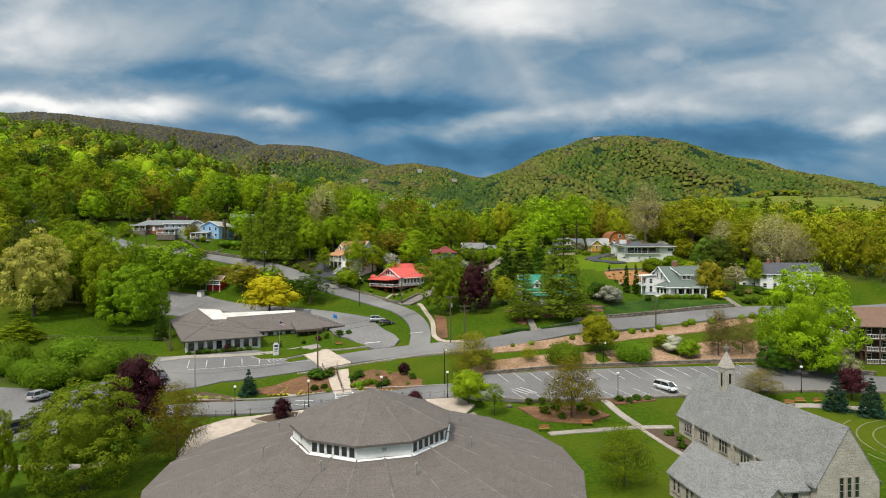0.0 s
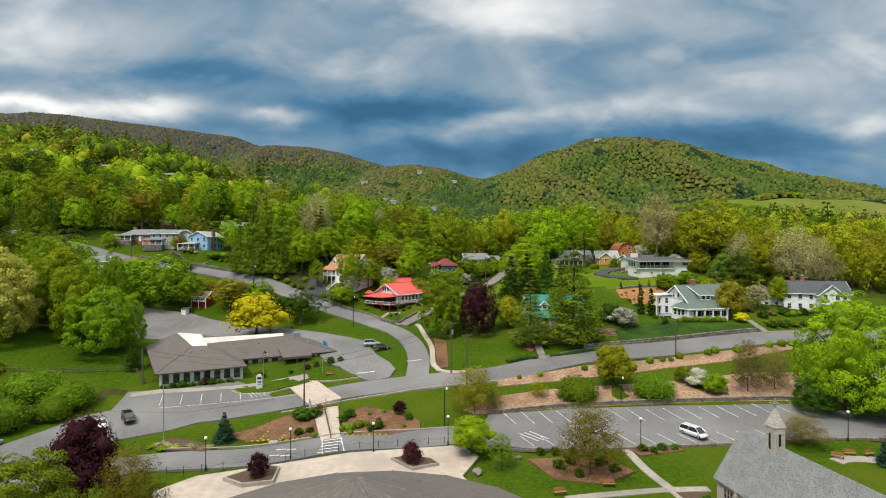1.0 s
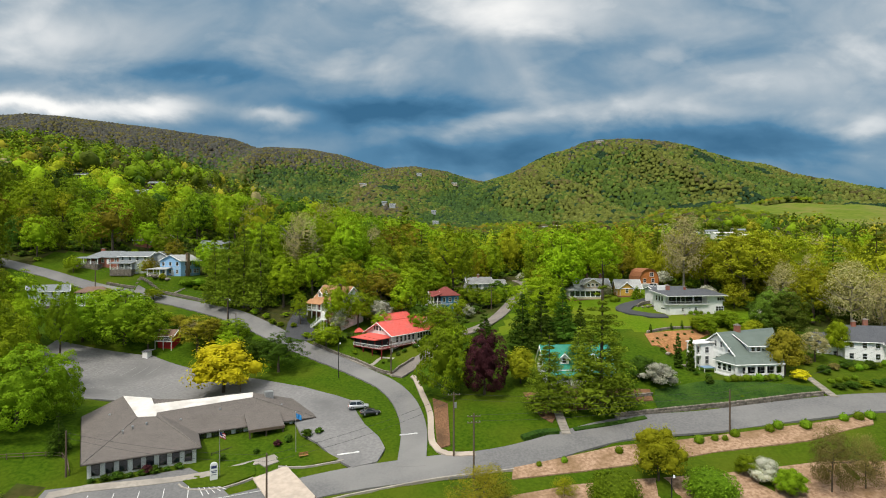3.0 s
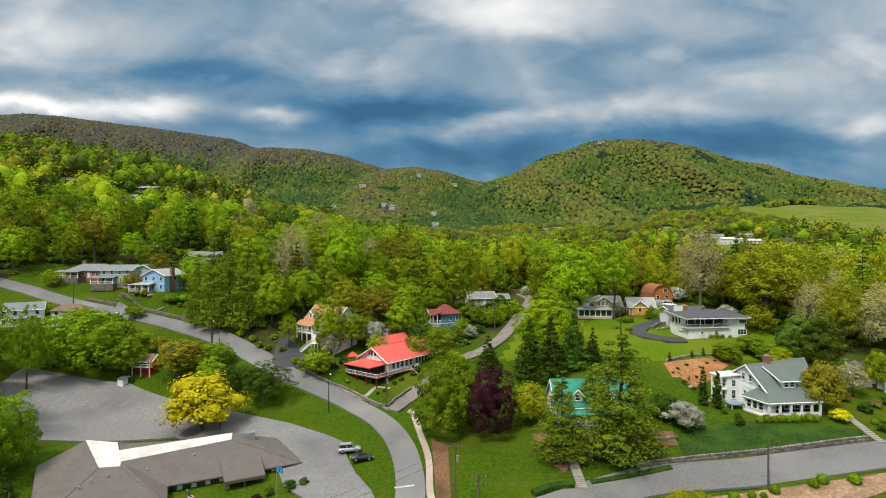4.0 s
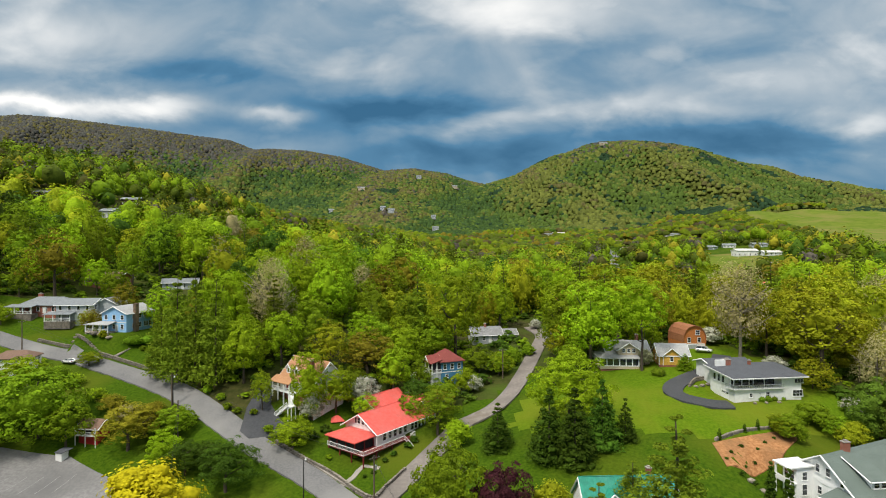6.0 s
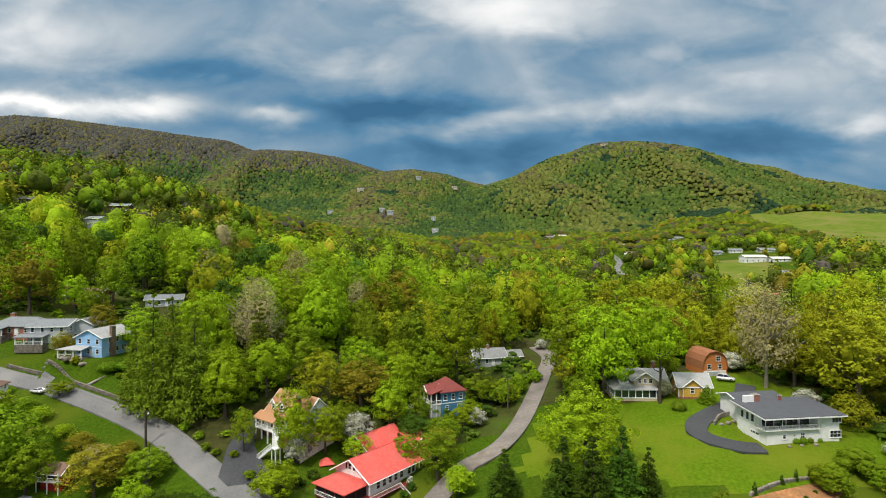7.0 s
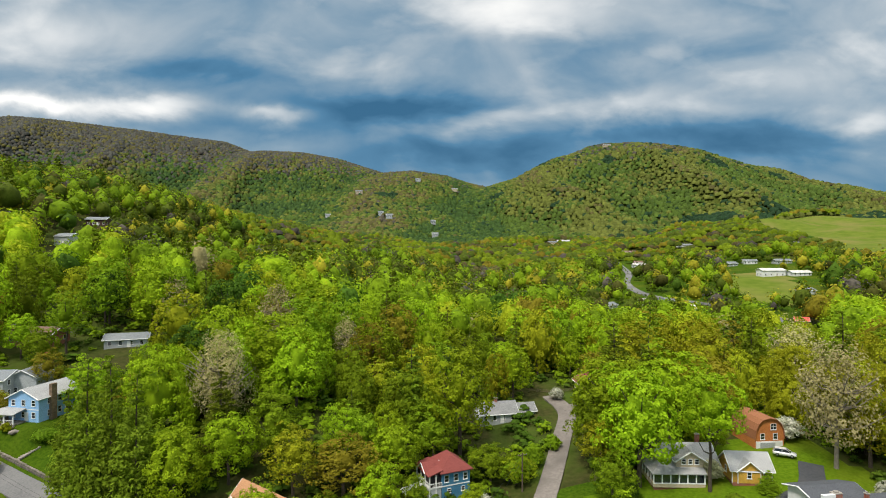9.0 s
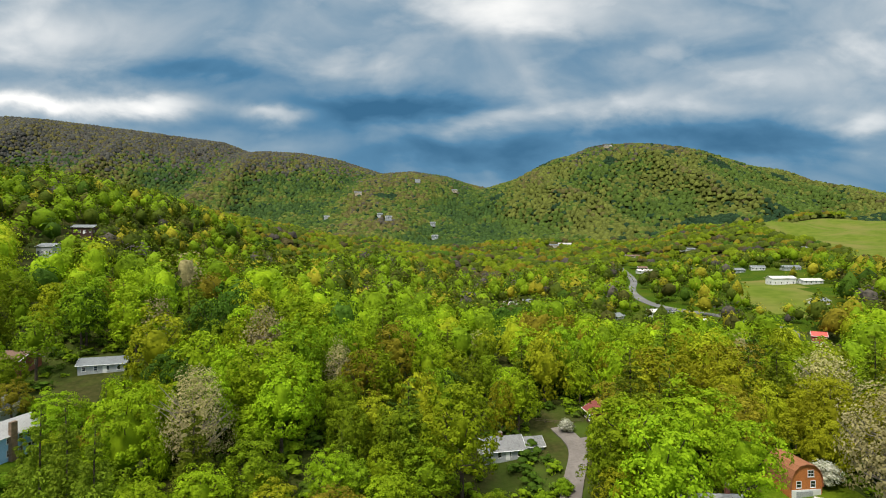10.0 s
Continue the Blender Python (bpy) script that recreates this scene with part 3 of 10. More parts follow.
laid("road", ribbon([(35.5, 279), (46, 281), (57, 284)], 4.0), LANE, 0.19, "short pale turning lane at the end of the street", "road")
LOWER_ROAD = [(-70, 88), (-58, 97), (-46, 102), (-32, 104.3), (-18, 110), (-4, 111.5), (8, 114.5)]
laid("road", ribbon(LOWER_ROAD, 7.0), ASPHALT, 0.15, "asphalt service road along the paved plaza", "road")
UPPER_LOT = [(-118, 204), (-88, 203), (-66, 191.5), (-45, 181.5), (-36, 177.6), (-26.6, 171.7), (-22, 168), (-19.6, 161), (-17, 155), (-13.2, 149), (-11.5, 144.5), (-12.5, 140), (-17, 138.5), (-21, 141.8), (-25.6, 148), (-30, 152), (-33, 158), (-60, 172), (-86, 164), (-100, 172), (-115, 185)]
laid("parking_lot", UPPER_LOT, ASPHALT_PALE, 0.18, "large pale asphalt parking lot behind the office building", "parking lot")
FRONT_LOT = [(-66, 121), (-52, 122), (-36, 130), (-41.5, 135.5), (-47.2, 138.6), (-61, 131.2), (-67, 129)]
laid("parking_lot", FRONT_LOT, ASPHALT, 0.17, "row of marked parking bays before the office building", "parking lot")
LOWER_LOT = [(5, 107.8), (15, 106.4), (31, 107), (50, 108), (73, 107.5), (95, 104), (120, 104), (120, 110), (90, 113), (80, 117), (69, 121), (45, 123), (25, 122.8), (9, 121)]
laid("parking_lot", LOWER_LOT, ASPHALT, 0.20, "grey parking lot with slanted white bay lines", "parking lot")
SIDE_LOT = [(-92, 84), (-70, 84), (-73, 98), (-80, 110), (-95, 108)]
laid("parking_lot", SIDE_LOT, ASPHALT, 0.16, "small asphalt lot beside the lawn", "parking lot")
PLAZA_LINE = [(-39, 80), (-42, 92), (-38, 97), (-31, 99.8), (-16, 105.8), (3, 108.6), (6, 104), (3, 97), (6, 90), (-8, 86), (-30, 78)]
laid("plaza", PLAZA_LINE, PLAZA, 0.22, "pinkish concrete plaza round the assembly hall", "pavement")
laid("driveway", [(-49, 205.5), (-50, 213), (-49, 221), (-46, 223), (-45.4, 218), (-44, 213.5), (-40, 208.5), (-36, 205.5), (-41, 203.5), (-46, 203)], BLACKTOP, 0.18, "dark driveway below the shingled house", "driveway")
laid("driveway", ribbon([(14, 219), (7, 213), (1, 208)], 4.0), GRAVEL, 0.20, "pale gravel drive behind the red-roofed house", "driveway")
laid("driveway", ribbon([(67.6, 203.4), (63, 204.0), (58.5, 206.5), (57, 210.5), (60, 216), (68, 222), (76, 227), (82, 236)], 4.8), BLACKTOP, 0.2, "fresh black curving driveway to the flat-roofed house", "driveway")

# the land itself: fine near the village, coarser with distance
def spread(lo, hi, step, grow, near_lo, near_hi):
    mid = list(np.arange(near_lo, near_hi + 0.01, step))
    up, s = [], step
    while (up or mid)[-1] < hi:
        s *= grow
        up.append((up or mid)[-1] + min(s, 26))
    dn, s = [], step
    while (dn or mid[:1])[-1] > lo:
        s *= grow
        dn.append((dn or mid[:1])[-1] - min(s, 34))
    return np.array(dn[::-1] + mid + up)


def make_ground():
    xs = spread(-3300, 3300, 2.5, 1.06, -140, 130)
    ys = spread(-700, 3800, 2.5, 1.05, 40, 300)
    gx, gy = np.meshgrid(xs, ys)
    px, py = gx.ravel(), gy.ravel()
    z = land(px, py) + 0.12 * waves(px, py, 9, 14)
    z -= 5.0 * ease(py, 900, 1250) * wooded(px, py)
    for outline in PAVED:
        z[inside(px, py, outline)] -= 0.45
    nx, ny = len(xs), len(ys)
    i = (np.arange(ny - 1)[:, None] * nx + np.arange(nx - 1)[None]).ravel()
    faces = np.stack([i, i + 1, i + nx + 1, i + nx], 1)
    me = bpy.data.meshes.new("ground")
    me.from_pydata(np.stack([px, py, z], 1).tolist(), [], faces.tolist())
    cx, cy = px[faces].mean(1), py[faces].mean(1)
    kind = np.zeros(len(faces), int)
    kind[wooded(cx, cy)] = 1
    kind[(kind == 1) & (cy > 480)] = 3
    kind[(kind == 3) & (z[faces].mean(1) > np.where(cx < 150, 345, 410))] = 4
    kind[inside(cx, cy, UPPER_LAWN)] = 5
    kind[inside(cx, cy, OPEN_VALLEY)] = 0
    kind[meadow(cx, cy)] = 2
    for m in (GRASS, FLOORWOOD, PASTURE, HILLSIDE, HEIGHTS, LAWN):
        me.materials.append(m)
    me.polygons.foreach_set("material_index", kind)
    me.shade_smooth()
    return tagged(new("ground", me), "green lawns and wooded slopes rising to the mountains", "ground", "", "structure")


OPEN_VALLEY = [(95, 455), (150, 420), (215, 430), (300, 520), (345, 640), (330, 780), (250, 930), (195, 720), (140, 600), (110, 520)]
YARD_FRONT = [(28, 470), (84, 480), (86, 604), (36, 604)]
UPPER_LAWN = [(16, 206), (24, 228), (44, 238), (48, 250), (58, 248), (90, 250), (92, 225), (100, 200), (92, 194), (56, 188), (40, 192), (22, 200)]
MEADOW = [(384, 540), (384, 610), (450, 800), (447, 850), (540, 1100), (521, 1180), (575, 1165), (600, 1085), (690, 1095), (820, 1160), (990, 1220), (800, 700)]
FIELD = [(227, 565), (290, 600), (268, 535), (250, 490), (215, 452), (195, 485)]
SETTLED = [(-420, -690), (-210, 20), (-90, 60), (-78, 112), (-68, 130), (-125, 112), (-125, 165), (-92, 152), (-92, 165), (-122, 196), (-100, 212), (-80, 206), (-75, 214), (-60, 210), (-52, 208), (-45, 208), (-42, 222), (-24, 226), (-8, 221), (14, 226), (22, 236), (44, 238), (48, 250), (58, 248), (90, 250), (92, 225), (105, 190), (140, 180), (190, 40), (420, -690)]
CLEARED = [(-175, 215), (-175, 262), (-100, 262), (-86, 250), (-74, 230), (-57, 213), (-60, 204), (-120, 200)]
LEFT_YARDS = [(-170, 255), (-170, 278), (-140, 284), (-118, 279), (-105, 270), (-90, 250), (-88, 240), (-100, 232)]


def meadow(x, y):
    return inside(x, y, MEADOW) | inside(x, y, FIELD)


def wooded(x, y):
    return ~(inside(x, y, CLEARED) | inside(x, y, SETTLED) | inside(x, y, LEFT_YARDS) | meadow(x, y))


make_ground()
laid("sandy_yard", [(38, 560), (60, 545), (82, 560), (80, 600), (45, 604)], surface("bare_sand", (0.38, 0.25, 0.15), (0.48, 0.33, 0.21), 0.5, 0.95, (0.30, 0.21, 0.13), 0.05, 0.1), 0.3, "bare sandy yard with parked trailers in the valley", "yard", cell=8.0, sunk=False)
laid("road", ribbon([(205, 760), (178, 640), (150, 560), (148, 500), (178, 455), (190, 425), (172, 404), (168, 385)], 6.0, 8.0), ASPHALT, 0.3, "grey valley road between the trees", "road", cell=8.0, sunk=False)
VALLEY_ROAD = [(205, 760), (178, 640), (150, 560), (148, 500), (178, 455), (190, 425), (172, 404), (168, 385)]

# ---- plants ----
def arrays_mesh(name, verts, faces, mats, index=None):
    """A mesh from arrays of vertices and triangles."""
    me = bpy.data.meshes.new(name)
    verts, faces = np.asarray(verts, np.float32), np.asarray(faces, np.int32)
    me.vertices.add(len(verts))
    me.vertices.foreach_set("co", verts.ravel())
    me.loops.add(faces.size)
    me.loops.foreach_set("vertex_index", faces.ravel())
    me.polygons.add(len(faces))
    me.polygons.foreach_set("loop_start", np.arange(0, faces.size, 3, dtype=np.int32))
    me.polygons.foreach_set("loop_total", np.full(len(faces), 3, np.int32))
    for m in mats:
        me.materials.append(m)
    if index is not None:
        me.polygons.foreach_set("material_index", np.asarray(index, np.int32))
    me.update(calc_edges=True)
    return me


def ico(level):
    bm = bmesh.new()
    bmesh.ops.create_icosphere(bm, subdivisions=level, radius=1.0)
    bm.verts.ensure_lookup_table()
    v = np.array([p.co[:] for p in bm.verts])
    f = np.array([[q.index for q in t.verts] for t in bm.faces])
    bm.free()
    return v, f


ICO1, ICO2 = ico(1), ico(2)


def dome_shape():
    """The upper side of a far crown: a tip and two rings."""
    v = [(0, 0, 1.0)] + [(0.72 * math.cos(k * 1.2566), 0.72 * math.sin(k * 1.2566), 0.62) for k in range(5)] + [(math.cos(k * 1.2566 + 0.63), math.sin(k * 1.2566 + 0.63), -0.25) for k in range(5)]
    f = [(0, 1 + k, 1 + (k + 1) % 5) for k in range(5)] + [(1 + k, 6 + k, 1 + (k + 1) % 5) for k in range(5)] + [(1 + (k + 1) % 5, 6 + k, 6 + (k + 1) % 5) for k in range(5)]
    return np.array(v), np.array(f)


DOME = dome_shape()
BUD = (np.array([(0, 0, 1.0)] + [(0.80 * math.cos(k * 1.5708), 0.80 * math.sin(k * 1.5708), 0.56) for k in range(4)] + [(1.1 * math.cos(k * 1.5708 + 0.785), 1.1 * math.sin(k * 1.5708 + 0.785), -1.1) for k in range(4)]),
       np.array([(0, 1 + k, 1 + (k + 1) % 4) for k in range(4)] + [(1 + k, 5 + k, 1 + (k + 1) % 4) for k in range(4)] + [(1 + (k + 1) % 4, 5 + k, 5 + (k + 1) % 4) for k in range(4)]))


def leaf_cloud(rng, centres, radii, per, size, flat=0.0, heart=None, slim=0.6):
    """Small folded leaf sprays over the outside of each clump: two triangles each."""
    c = np.repeat(centres, per, 0)
    r = np.repeat(radii, per, 0)
    d = rng.normal(size=(len(c), 3))
    d /= np.linalg.norm(d, axis=1)[:, None]
    p = c + d * r * rng.uniform(0.72, 1.12, (len(c), 1))
    if heart is None:
        n = d + rng.normal(size=d.shape) * 0.55 + np.array([0, 0, 0.35 + flat])
    else:
        # leaves turn to the light round the whole crown
        out = (p - np.array(heart)) / np.abs(p - np.array(heart)).max(0)
        out /= np.linalg.norm(out, axis=1)[:, None]
        n = 0.45 * d + out + rng.normal(size=d.shape) * 0.30 + np.array([0, 0, 0.40 + flat])
    n /= np.linalg.norm(n, axis=1)[:, None]
    a = np.cross(n, rng.normal(size=d.shape))
    a /= np.linalg.norm(a, axis=1)[:, None]
    b = np.cross(n, a)
    s = size * rng.uniform(0.6, 1.35, (len(c), 1))
    quad = np.stack([p - a * s, p - b * s * slim - n * s * 0.15, p + a * s, p + b * s * slim + n * s * 0.2], 1)
    k = np.arange(len(c))[:, None] * 4
    tri = np.concatenate([k + np.array([[0, 1, 2]]), k + np.array([[0, 2, 3]])])
    return quad.reshape(-1, 3), tri


def cores(rng, centres, radii, shape, rough=0.18):
    """Uneven masses inside the clumps."""
    v, f = shape
    vs, fs = [], []
    for k, (c, r) in enumerate(zip(centres, radii)):
        bumpy = 1 + rough * rng.normal(size=(len(v), 1))
        vs.append(c + v * r * bumpy)
        fs.append(f + k * len(v))
    return np.concatenate(vs), np.concatenate(fs)


def joined(*pieces):
    vs, fs, o = [], [], 0
    for v, f in pieces:
        vs.append(v)
        fs.append(f + o)
        o += len(v)
    return np.concatenate(vs), np.concatenate(fs)


def clumps_round(rng, h, w, n, low=0.25, size=1.0):
    """Clumps of a broad crown: uneven masses in a domed shell, larger below."""
    cs, rs = [], []
    k = (19 / n) ** 0.42 * size
    for j in range(n):
        a, u = 2.4 * j + rng.uniform(-0.5, 0.5), (j + rng.uniform(0.2, 0.8)) / n
        z = low + (0.90 - low) * u
        fat = math.sin(math.pi * min(1, 0.22 + 0.76 * u) ** 0.9) ** 0.6
        r = w / 2 * fat * rng.uniform(0.55, 0.86) * (0.55 if j % 4 == 0 else 1)
        cs.append((r * math.cos(a), r * math.sin(a), z * h + rng.uniform(-0.03, 0.03) * h))
        q = w * rng.uniform(0.15, 0.25) * k
        rs.append((q * rng.uniform(0.9, 1.15), q * rng.uniform(0.9, 1.15), q * rng.uniform(0.62, 0.95) * min(1.2, h / w)))
    cs.append((0, 0, h * 0.58))
    rs.append((w * 0.27, w * 0.27, h * 0.25))
    return np.array(cs), np.array(rs)


def crown_oval(rng, h, w, low, lobes, puffs, per, size, core, inner=0.52, deep=0.80, swell=0.54):
    """An upright crown: a lobed oval mass set with many small leaf puffs, each fuller above, with gaps between them."""
    mid, ax = np.array([0, 0, h * (1 + low) / 2]), np.array([w / 2, w / 2, h * (1 - low) / 2])
    dirs = rng.normal(size=(lobes, 3))
    dirs[:, 2] = np.abs(dirs[:, 2]) * 0.9 - 0.25
    dirs /= np.linalg.norm(dirs, axis=1)[:, None]
    amp, wide = rng.uniform(0.35, 1.0, lobes) * swell, rng.uniform(0.05, 0.17, lobes)

    def reach(d):
        near = 1 - d @ dirs.T
        return 0.60 + (amp * np.exp(-near / wide)).max(1) + 0.20 * np.clip(-d[:, 2], 0, 1)

    def full(d):
        # fuller below the middle, rounded to the top
        return 1 + np.array([1, 1, 0]) * (0.50 * np.clip(-d[:, 2:3] + 0.1, 0, 1))

    v, f = core
    cv = mid + v * full(v) * (reach(v) * inner * (1 + 0.04 * rng.normal(size=len(v))))[:, None] * ax
    # puffs spread evenly over the mass, from its skirt to its top
    u = (np.arange(puffs) + 0.5) / puffs
    dz = np.clip(-0.86 + 1.84 * u + rng.normal(size=puffs) * 0.05, -0.92, 0.99)
    turn = np.arange(puffs) * 2.39996 + rng.normal(size=puffs) * 0.22
    d = np.stack([np.sqrt(1 - dz**2) * np.cos(turn), np.sqrt(1 - dz**2) * np.sin(turn), dz], 1)
    c = mid + d * full(d) * (reach(d) * rng.uniform(deep, 1.0, puffs))[:, None] * ax
    r = math.sqrt(10.6 / puffs) * 0.56 * (w * w * h * (1 - low)) ** (1 / 3) / 2 * rng.uniform(0.66, 1.35, (puffs, 1)) * np.array([1, 1, 0.74])
    e = rng.normal(size=(puffs * per, 3)) * 0.8 + np.repeat(d, per, 0) * 0.75 + np.array([0, 0, 0.38])
    e /= np.linalg.norm(e, axis=1)[:, None]
    k = len(e)
    p = np.repeat(c, per, 0) + e * np.repeat(r, per, 0) * rng.uniform(0.74, 1.14, (k, 1))
    n = e + 0.35 * np.repeat(d, per, 0) + rng.normal(size=e.shape) * 0.30 + np.array([0, 0, 0.15])
    n /= np.linalg.norm(n, axis=1)[:, None]
    a = np.cross(n, rng.normal(size=e.shape))
    a /= np.linalg.norm(a, axis=1)[:, None]
    b = np.cross(n, a)
    s = size * rng.uniform(0.6, 1.35, (k, 1))
    quad = np.stack([p - a * s, p - b * s * 0.6 - n * s * 0.15, p + a * s, p + b * s * 0.6 + n * s * 0.2], 1)
    q = np.arange(k)[:, None] * 4
    tri = np.concatenate([q + np.array([[0, 1, 2]]), q + np.array([[0, 2, 3]])])
    return joined((cv, f), (quad.reshape(-1, 3), tri))


def clumps_tiers(rng, h, w, tiers, low=0.12, point=1.0, tuft=0.16):
    """Clumps of a conifer: tiers of boughs that shorten upwards."""
    cs, rs = [], []
    for k in range(tiers):
        u = k / (tiers - 1)
        z = h * (low + (0.97 - low) * u)
        r = w / 2 * (1 - u) ** point + 0.12
        m = max(2, int(7 * (1 - u) + 2))
        for j in range(m):
            a = 6.283 * j / m + k * 1.7 + rng.uniform(-0.3, 0.3)
            q = r * rng.uniform(0.45, 0.85)
            cs.append((q * math.cos(a), q * math.sin(a), z - 0.18 * q + rng.uniform(-0.2, 0.2)))
            s = max(0.28, r * rng.uniform(0.36, 0.52))
            rs.append((s, s, max(0.2, min(s * 0.6, h * tuft * 0.5))))
    return np.array(cs), np.array(rs)


def trunk_mesh(rng, h, r, limbs, spread_w, lean=0.0, top=0.72):
    bm = bmesh.new()
    pts = [Vector((0, 0, -0.6))]
    for k in range(1, 6):
        pts.append(Vector((rng.uniform(-1, 1) * lean * k, rng.uniform(-1, 1) * lean * k, h * top * k / 5)))
    for k in range(5):
        rod(bm, pts[k], pts[k + 1], r * (1.15 - 0.19 * k), r * (1.15 - 0.19 * (k + 1)), 7)
    for k in range(limbs):
        u = rng.uniform(0.35, 0.95)
        a = k * 2.4 + rng.uniform(-0.4, 0.4)
        b = pts[min(5, 1 + int(u * 4))]
        e = b + Vector((math.cos(a) * spread_w * rng.uniform(0.25, 0.42), math.sin(a) * spread_w * rng.uniform(0.25, 0.42), h * rng.uniform(0.10, 0.24)))
        m = b.lerp(e, 0.5) + Vector((0, 0, -0.04 * h))
        rod(bm, b, m, r * 0.42, r * 0.28, 5)
        rod(bm, m, e, r * 0.28, r * 0.08, 5)
    return bm


CROWNS = {}


def crown_mesh(style, leaf, variant, fine=1):
    """Crown and trunk meshes, built once per style, variant and detail; the leaf is set on each plant."""
    key = (style, leaf is LEAF_HEDGE, variant, fine)
    if key in CROWNS:
        return CROWNS[key]
    rng = np.random.RandomState(sum(map(ord, style)) * 7 + variant)
    bark = BARK
    if style == "broad":
        h, w = 14.0, 11.0
        v, f = crown_oval(rng, h, w, 0.06, 16, (64, 96, 150, 190)[fine], (32, 54, 84, 120)[fine], (0.33, 0.24, 0.15, 0.095)[fine], ICO2, (0.52, 0.46, 0.34, 0.30)[fine], (0.80, 0.72, 0.62, 0.50)[fine])
        t = trunk_mesh(rng, h, 0.30, 7, w, 0.10)
    elif style == "full":
        h, w = 14.0, 12.0
        v, f = crown_oval(rng, h, w, -0.12, 18, (70, 100, 160, 220)[fine], (32, 54, 88, 130)[fine], (0.33, 0.25, 0.17, 0.115)[fine], ICO2, (0.56, 0.54, 0.52, 0.50)[fine], (0.82, 0.80, 0.78, 0.76)[fine], 0.44)
        t = trunk_mesh(rng, h, 0.30, 7, w * 0.8, 0.10)
    elif style == "tall":
        h, w = 19.0, 11.5
        v, f = crown_oval(rng, h, w, 0.05, 18, (72, 104, 150, 190)[fine], (31, 52, 84, 110)[fine], (0.345, 0.255, 0.165, 0.11)[fine], ICO2, (0.52, 0.46, 0.34, 0.30)[fine], (0.80, 0.72, 0.62, 0.50)[fine])
        t = trunk_mesh(rng, h, 0.34, 7, w, 0.08)
    elif style == "high":
        h, w = 22.0, 11.5
        v, f = crown_oval(rng, h, w, 0.34, 16, (64, 96, 130, 150)[fine], (28, 48, 80, 100)[fine], (0.345, 0.25, 0.165, 0.12)[fine], ICO2, 0.44, 0.70)
        t = trunk_mesh(rng, h, 0.32, 7, w, 0.08)
    elif style == "airy":
        h, w = 18.0, 10.0
        v, f = crown_oval(rng, h, w, 0.08, 26, (74, 110, 150, 180)[fine], (24, 42, 76, 110)[fine], (0.30, 0.215, 0.145, 0.095)[fine], ICO1, (0.42, 0.38, 0.25, 0.22)[fine], 0.58, 0.52)
        t = trunk_mesh(rng, h, 0.30, 14, w * 1.1, 0.12)
    elif style == "bare":
        h, w = 17.0, 12.0
        c, r = clumps_round(rng, h, w, 40, 0.28)
        v, f = leaf_cloud(rng, c, r * 1.0, (70, 120, 190, 190)[fine], (0.24, 0.19, 0.15, 0.15)[fine], 0.0, (0, 0, h * 0.4))
        t, bark = trunk_mesh(rng, h, 0.30, 26, w * 1.35, 0.12), BARKPALE
    elif style == "pine":
        h, w = 24.0, 10.5
        c, r = clumps_tiers(rng, h, w, 17, 0.10, 0.70, 0.10)
        c[:, :2] += rng.normal(size=(len(c), 2)) * 0.5
        v, f = joined(cores(rng, c, r * np.array([0.42, 0.42, 0.3]), ICO1, 0.3), leaf_cloud(rng, c, r * np.array([1.15, 1.15, 0.75]), (28, 64, 140, 140)[fine], (0.54, 0.40, 0.27, 0.27)[fine], 0.9, None, 0.3))
        t = trunk_mesh(rng, h, 0.38, 0, w, 0.05, 0.95)
    elif style == "spruce":
        h, w = 9.0, 5.0
        c, r = clumps_tiers(rng, h, w, 12, 0.06, 0.95, 0.14)
        v, f = joined(cores(rng, c, r * 0.55, ICO1, 0.25), leaf_cloud(rng, c, r * 1.05, (22, 46, 70, 90)[fine], (0.28, 0.21, 0.17, 0.14)[fine], 0.5, None, 0.36))
        t = trunk_mesh(rng, h, 0.14, 0, w, 0.0, 0.9)
    elif style == "small":
        h, w = 6.0, 5.6
        c, r = clumps_round(rng, h, w, 28, 0.30)
        v, f = joined(cores(rng, c, r * 0.66, ICO1), leaf_cloud(rng, c, r * 1.05, (50, 76, 150, 240)[fine], (0.22, 0.185, 0.13, 0.09)[fine], 0.0, (0, 0, h * 0.4)))
        t = trunk_mesh(rng, h, 0.12, 7, w, 0.06)
    elif style == "wispy":
        h, w = 7.0, 7.0
        c, r = clumps_round(rng, h, w, 34, 0.18)
        v, f = leaf_cloud(rng, c, r * 0.95, (60, 90, 190, 330)[fine], (0.19, 0.16, 0.105, 0.07)[fine], 0.0, (0, 0, h * 0.4))
        t = trunk_mesh(rng, h, 0.10, 16, w * 1.2, 0.05)
    elif style == "bush" and leaf is LEAF_HEDGE:
        # clipped: one dense rounded mass
        h, w = 2.0, 3.0
        c, r = np.array([[0, 0, 0.75]]), np.array([[1.38, 1.38, 1.12]])
        v, f = joined(cores(rng, c, r * 0.86, ICO2, 0.06), leaf_cloud(rng, c, r * 0.97, (260, 1100, 2200, 4200)[fine], (0.17, 0.11, 0.08, 0.062)[fine]))
        t = None
    elif style == "bush":
        h, w = 2.0, 3.0
        c, r = clumps_round(rng, h, w, 24 if fine else 15, 0.26)
        c[:, 2] *= 0.92
        v, f = joined(cores(rng, c, r * 0.74, ICO1), leaf_cloud(rng, c, r, (30, 64, 150, 260)[fine], (0.15, 0.105, 0.06, 0.042)[fine], 0.0, (0, 0, h * 0.2)))
        t = None
    elif style == "column":
        h, w = 6.0, 1.7
        c, r = clumps_tiers(rng, h, w, 12, 0.06, 0.35, 0.16)
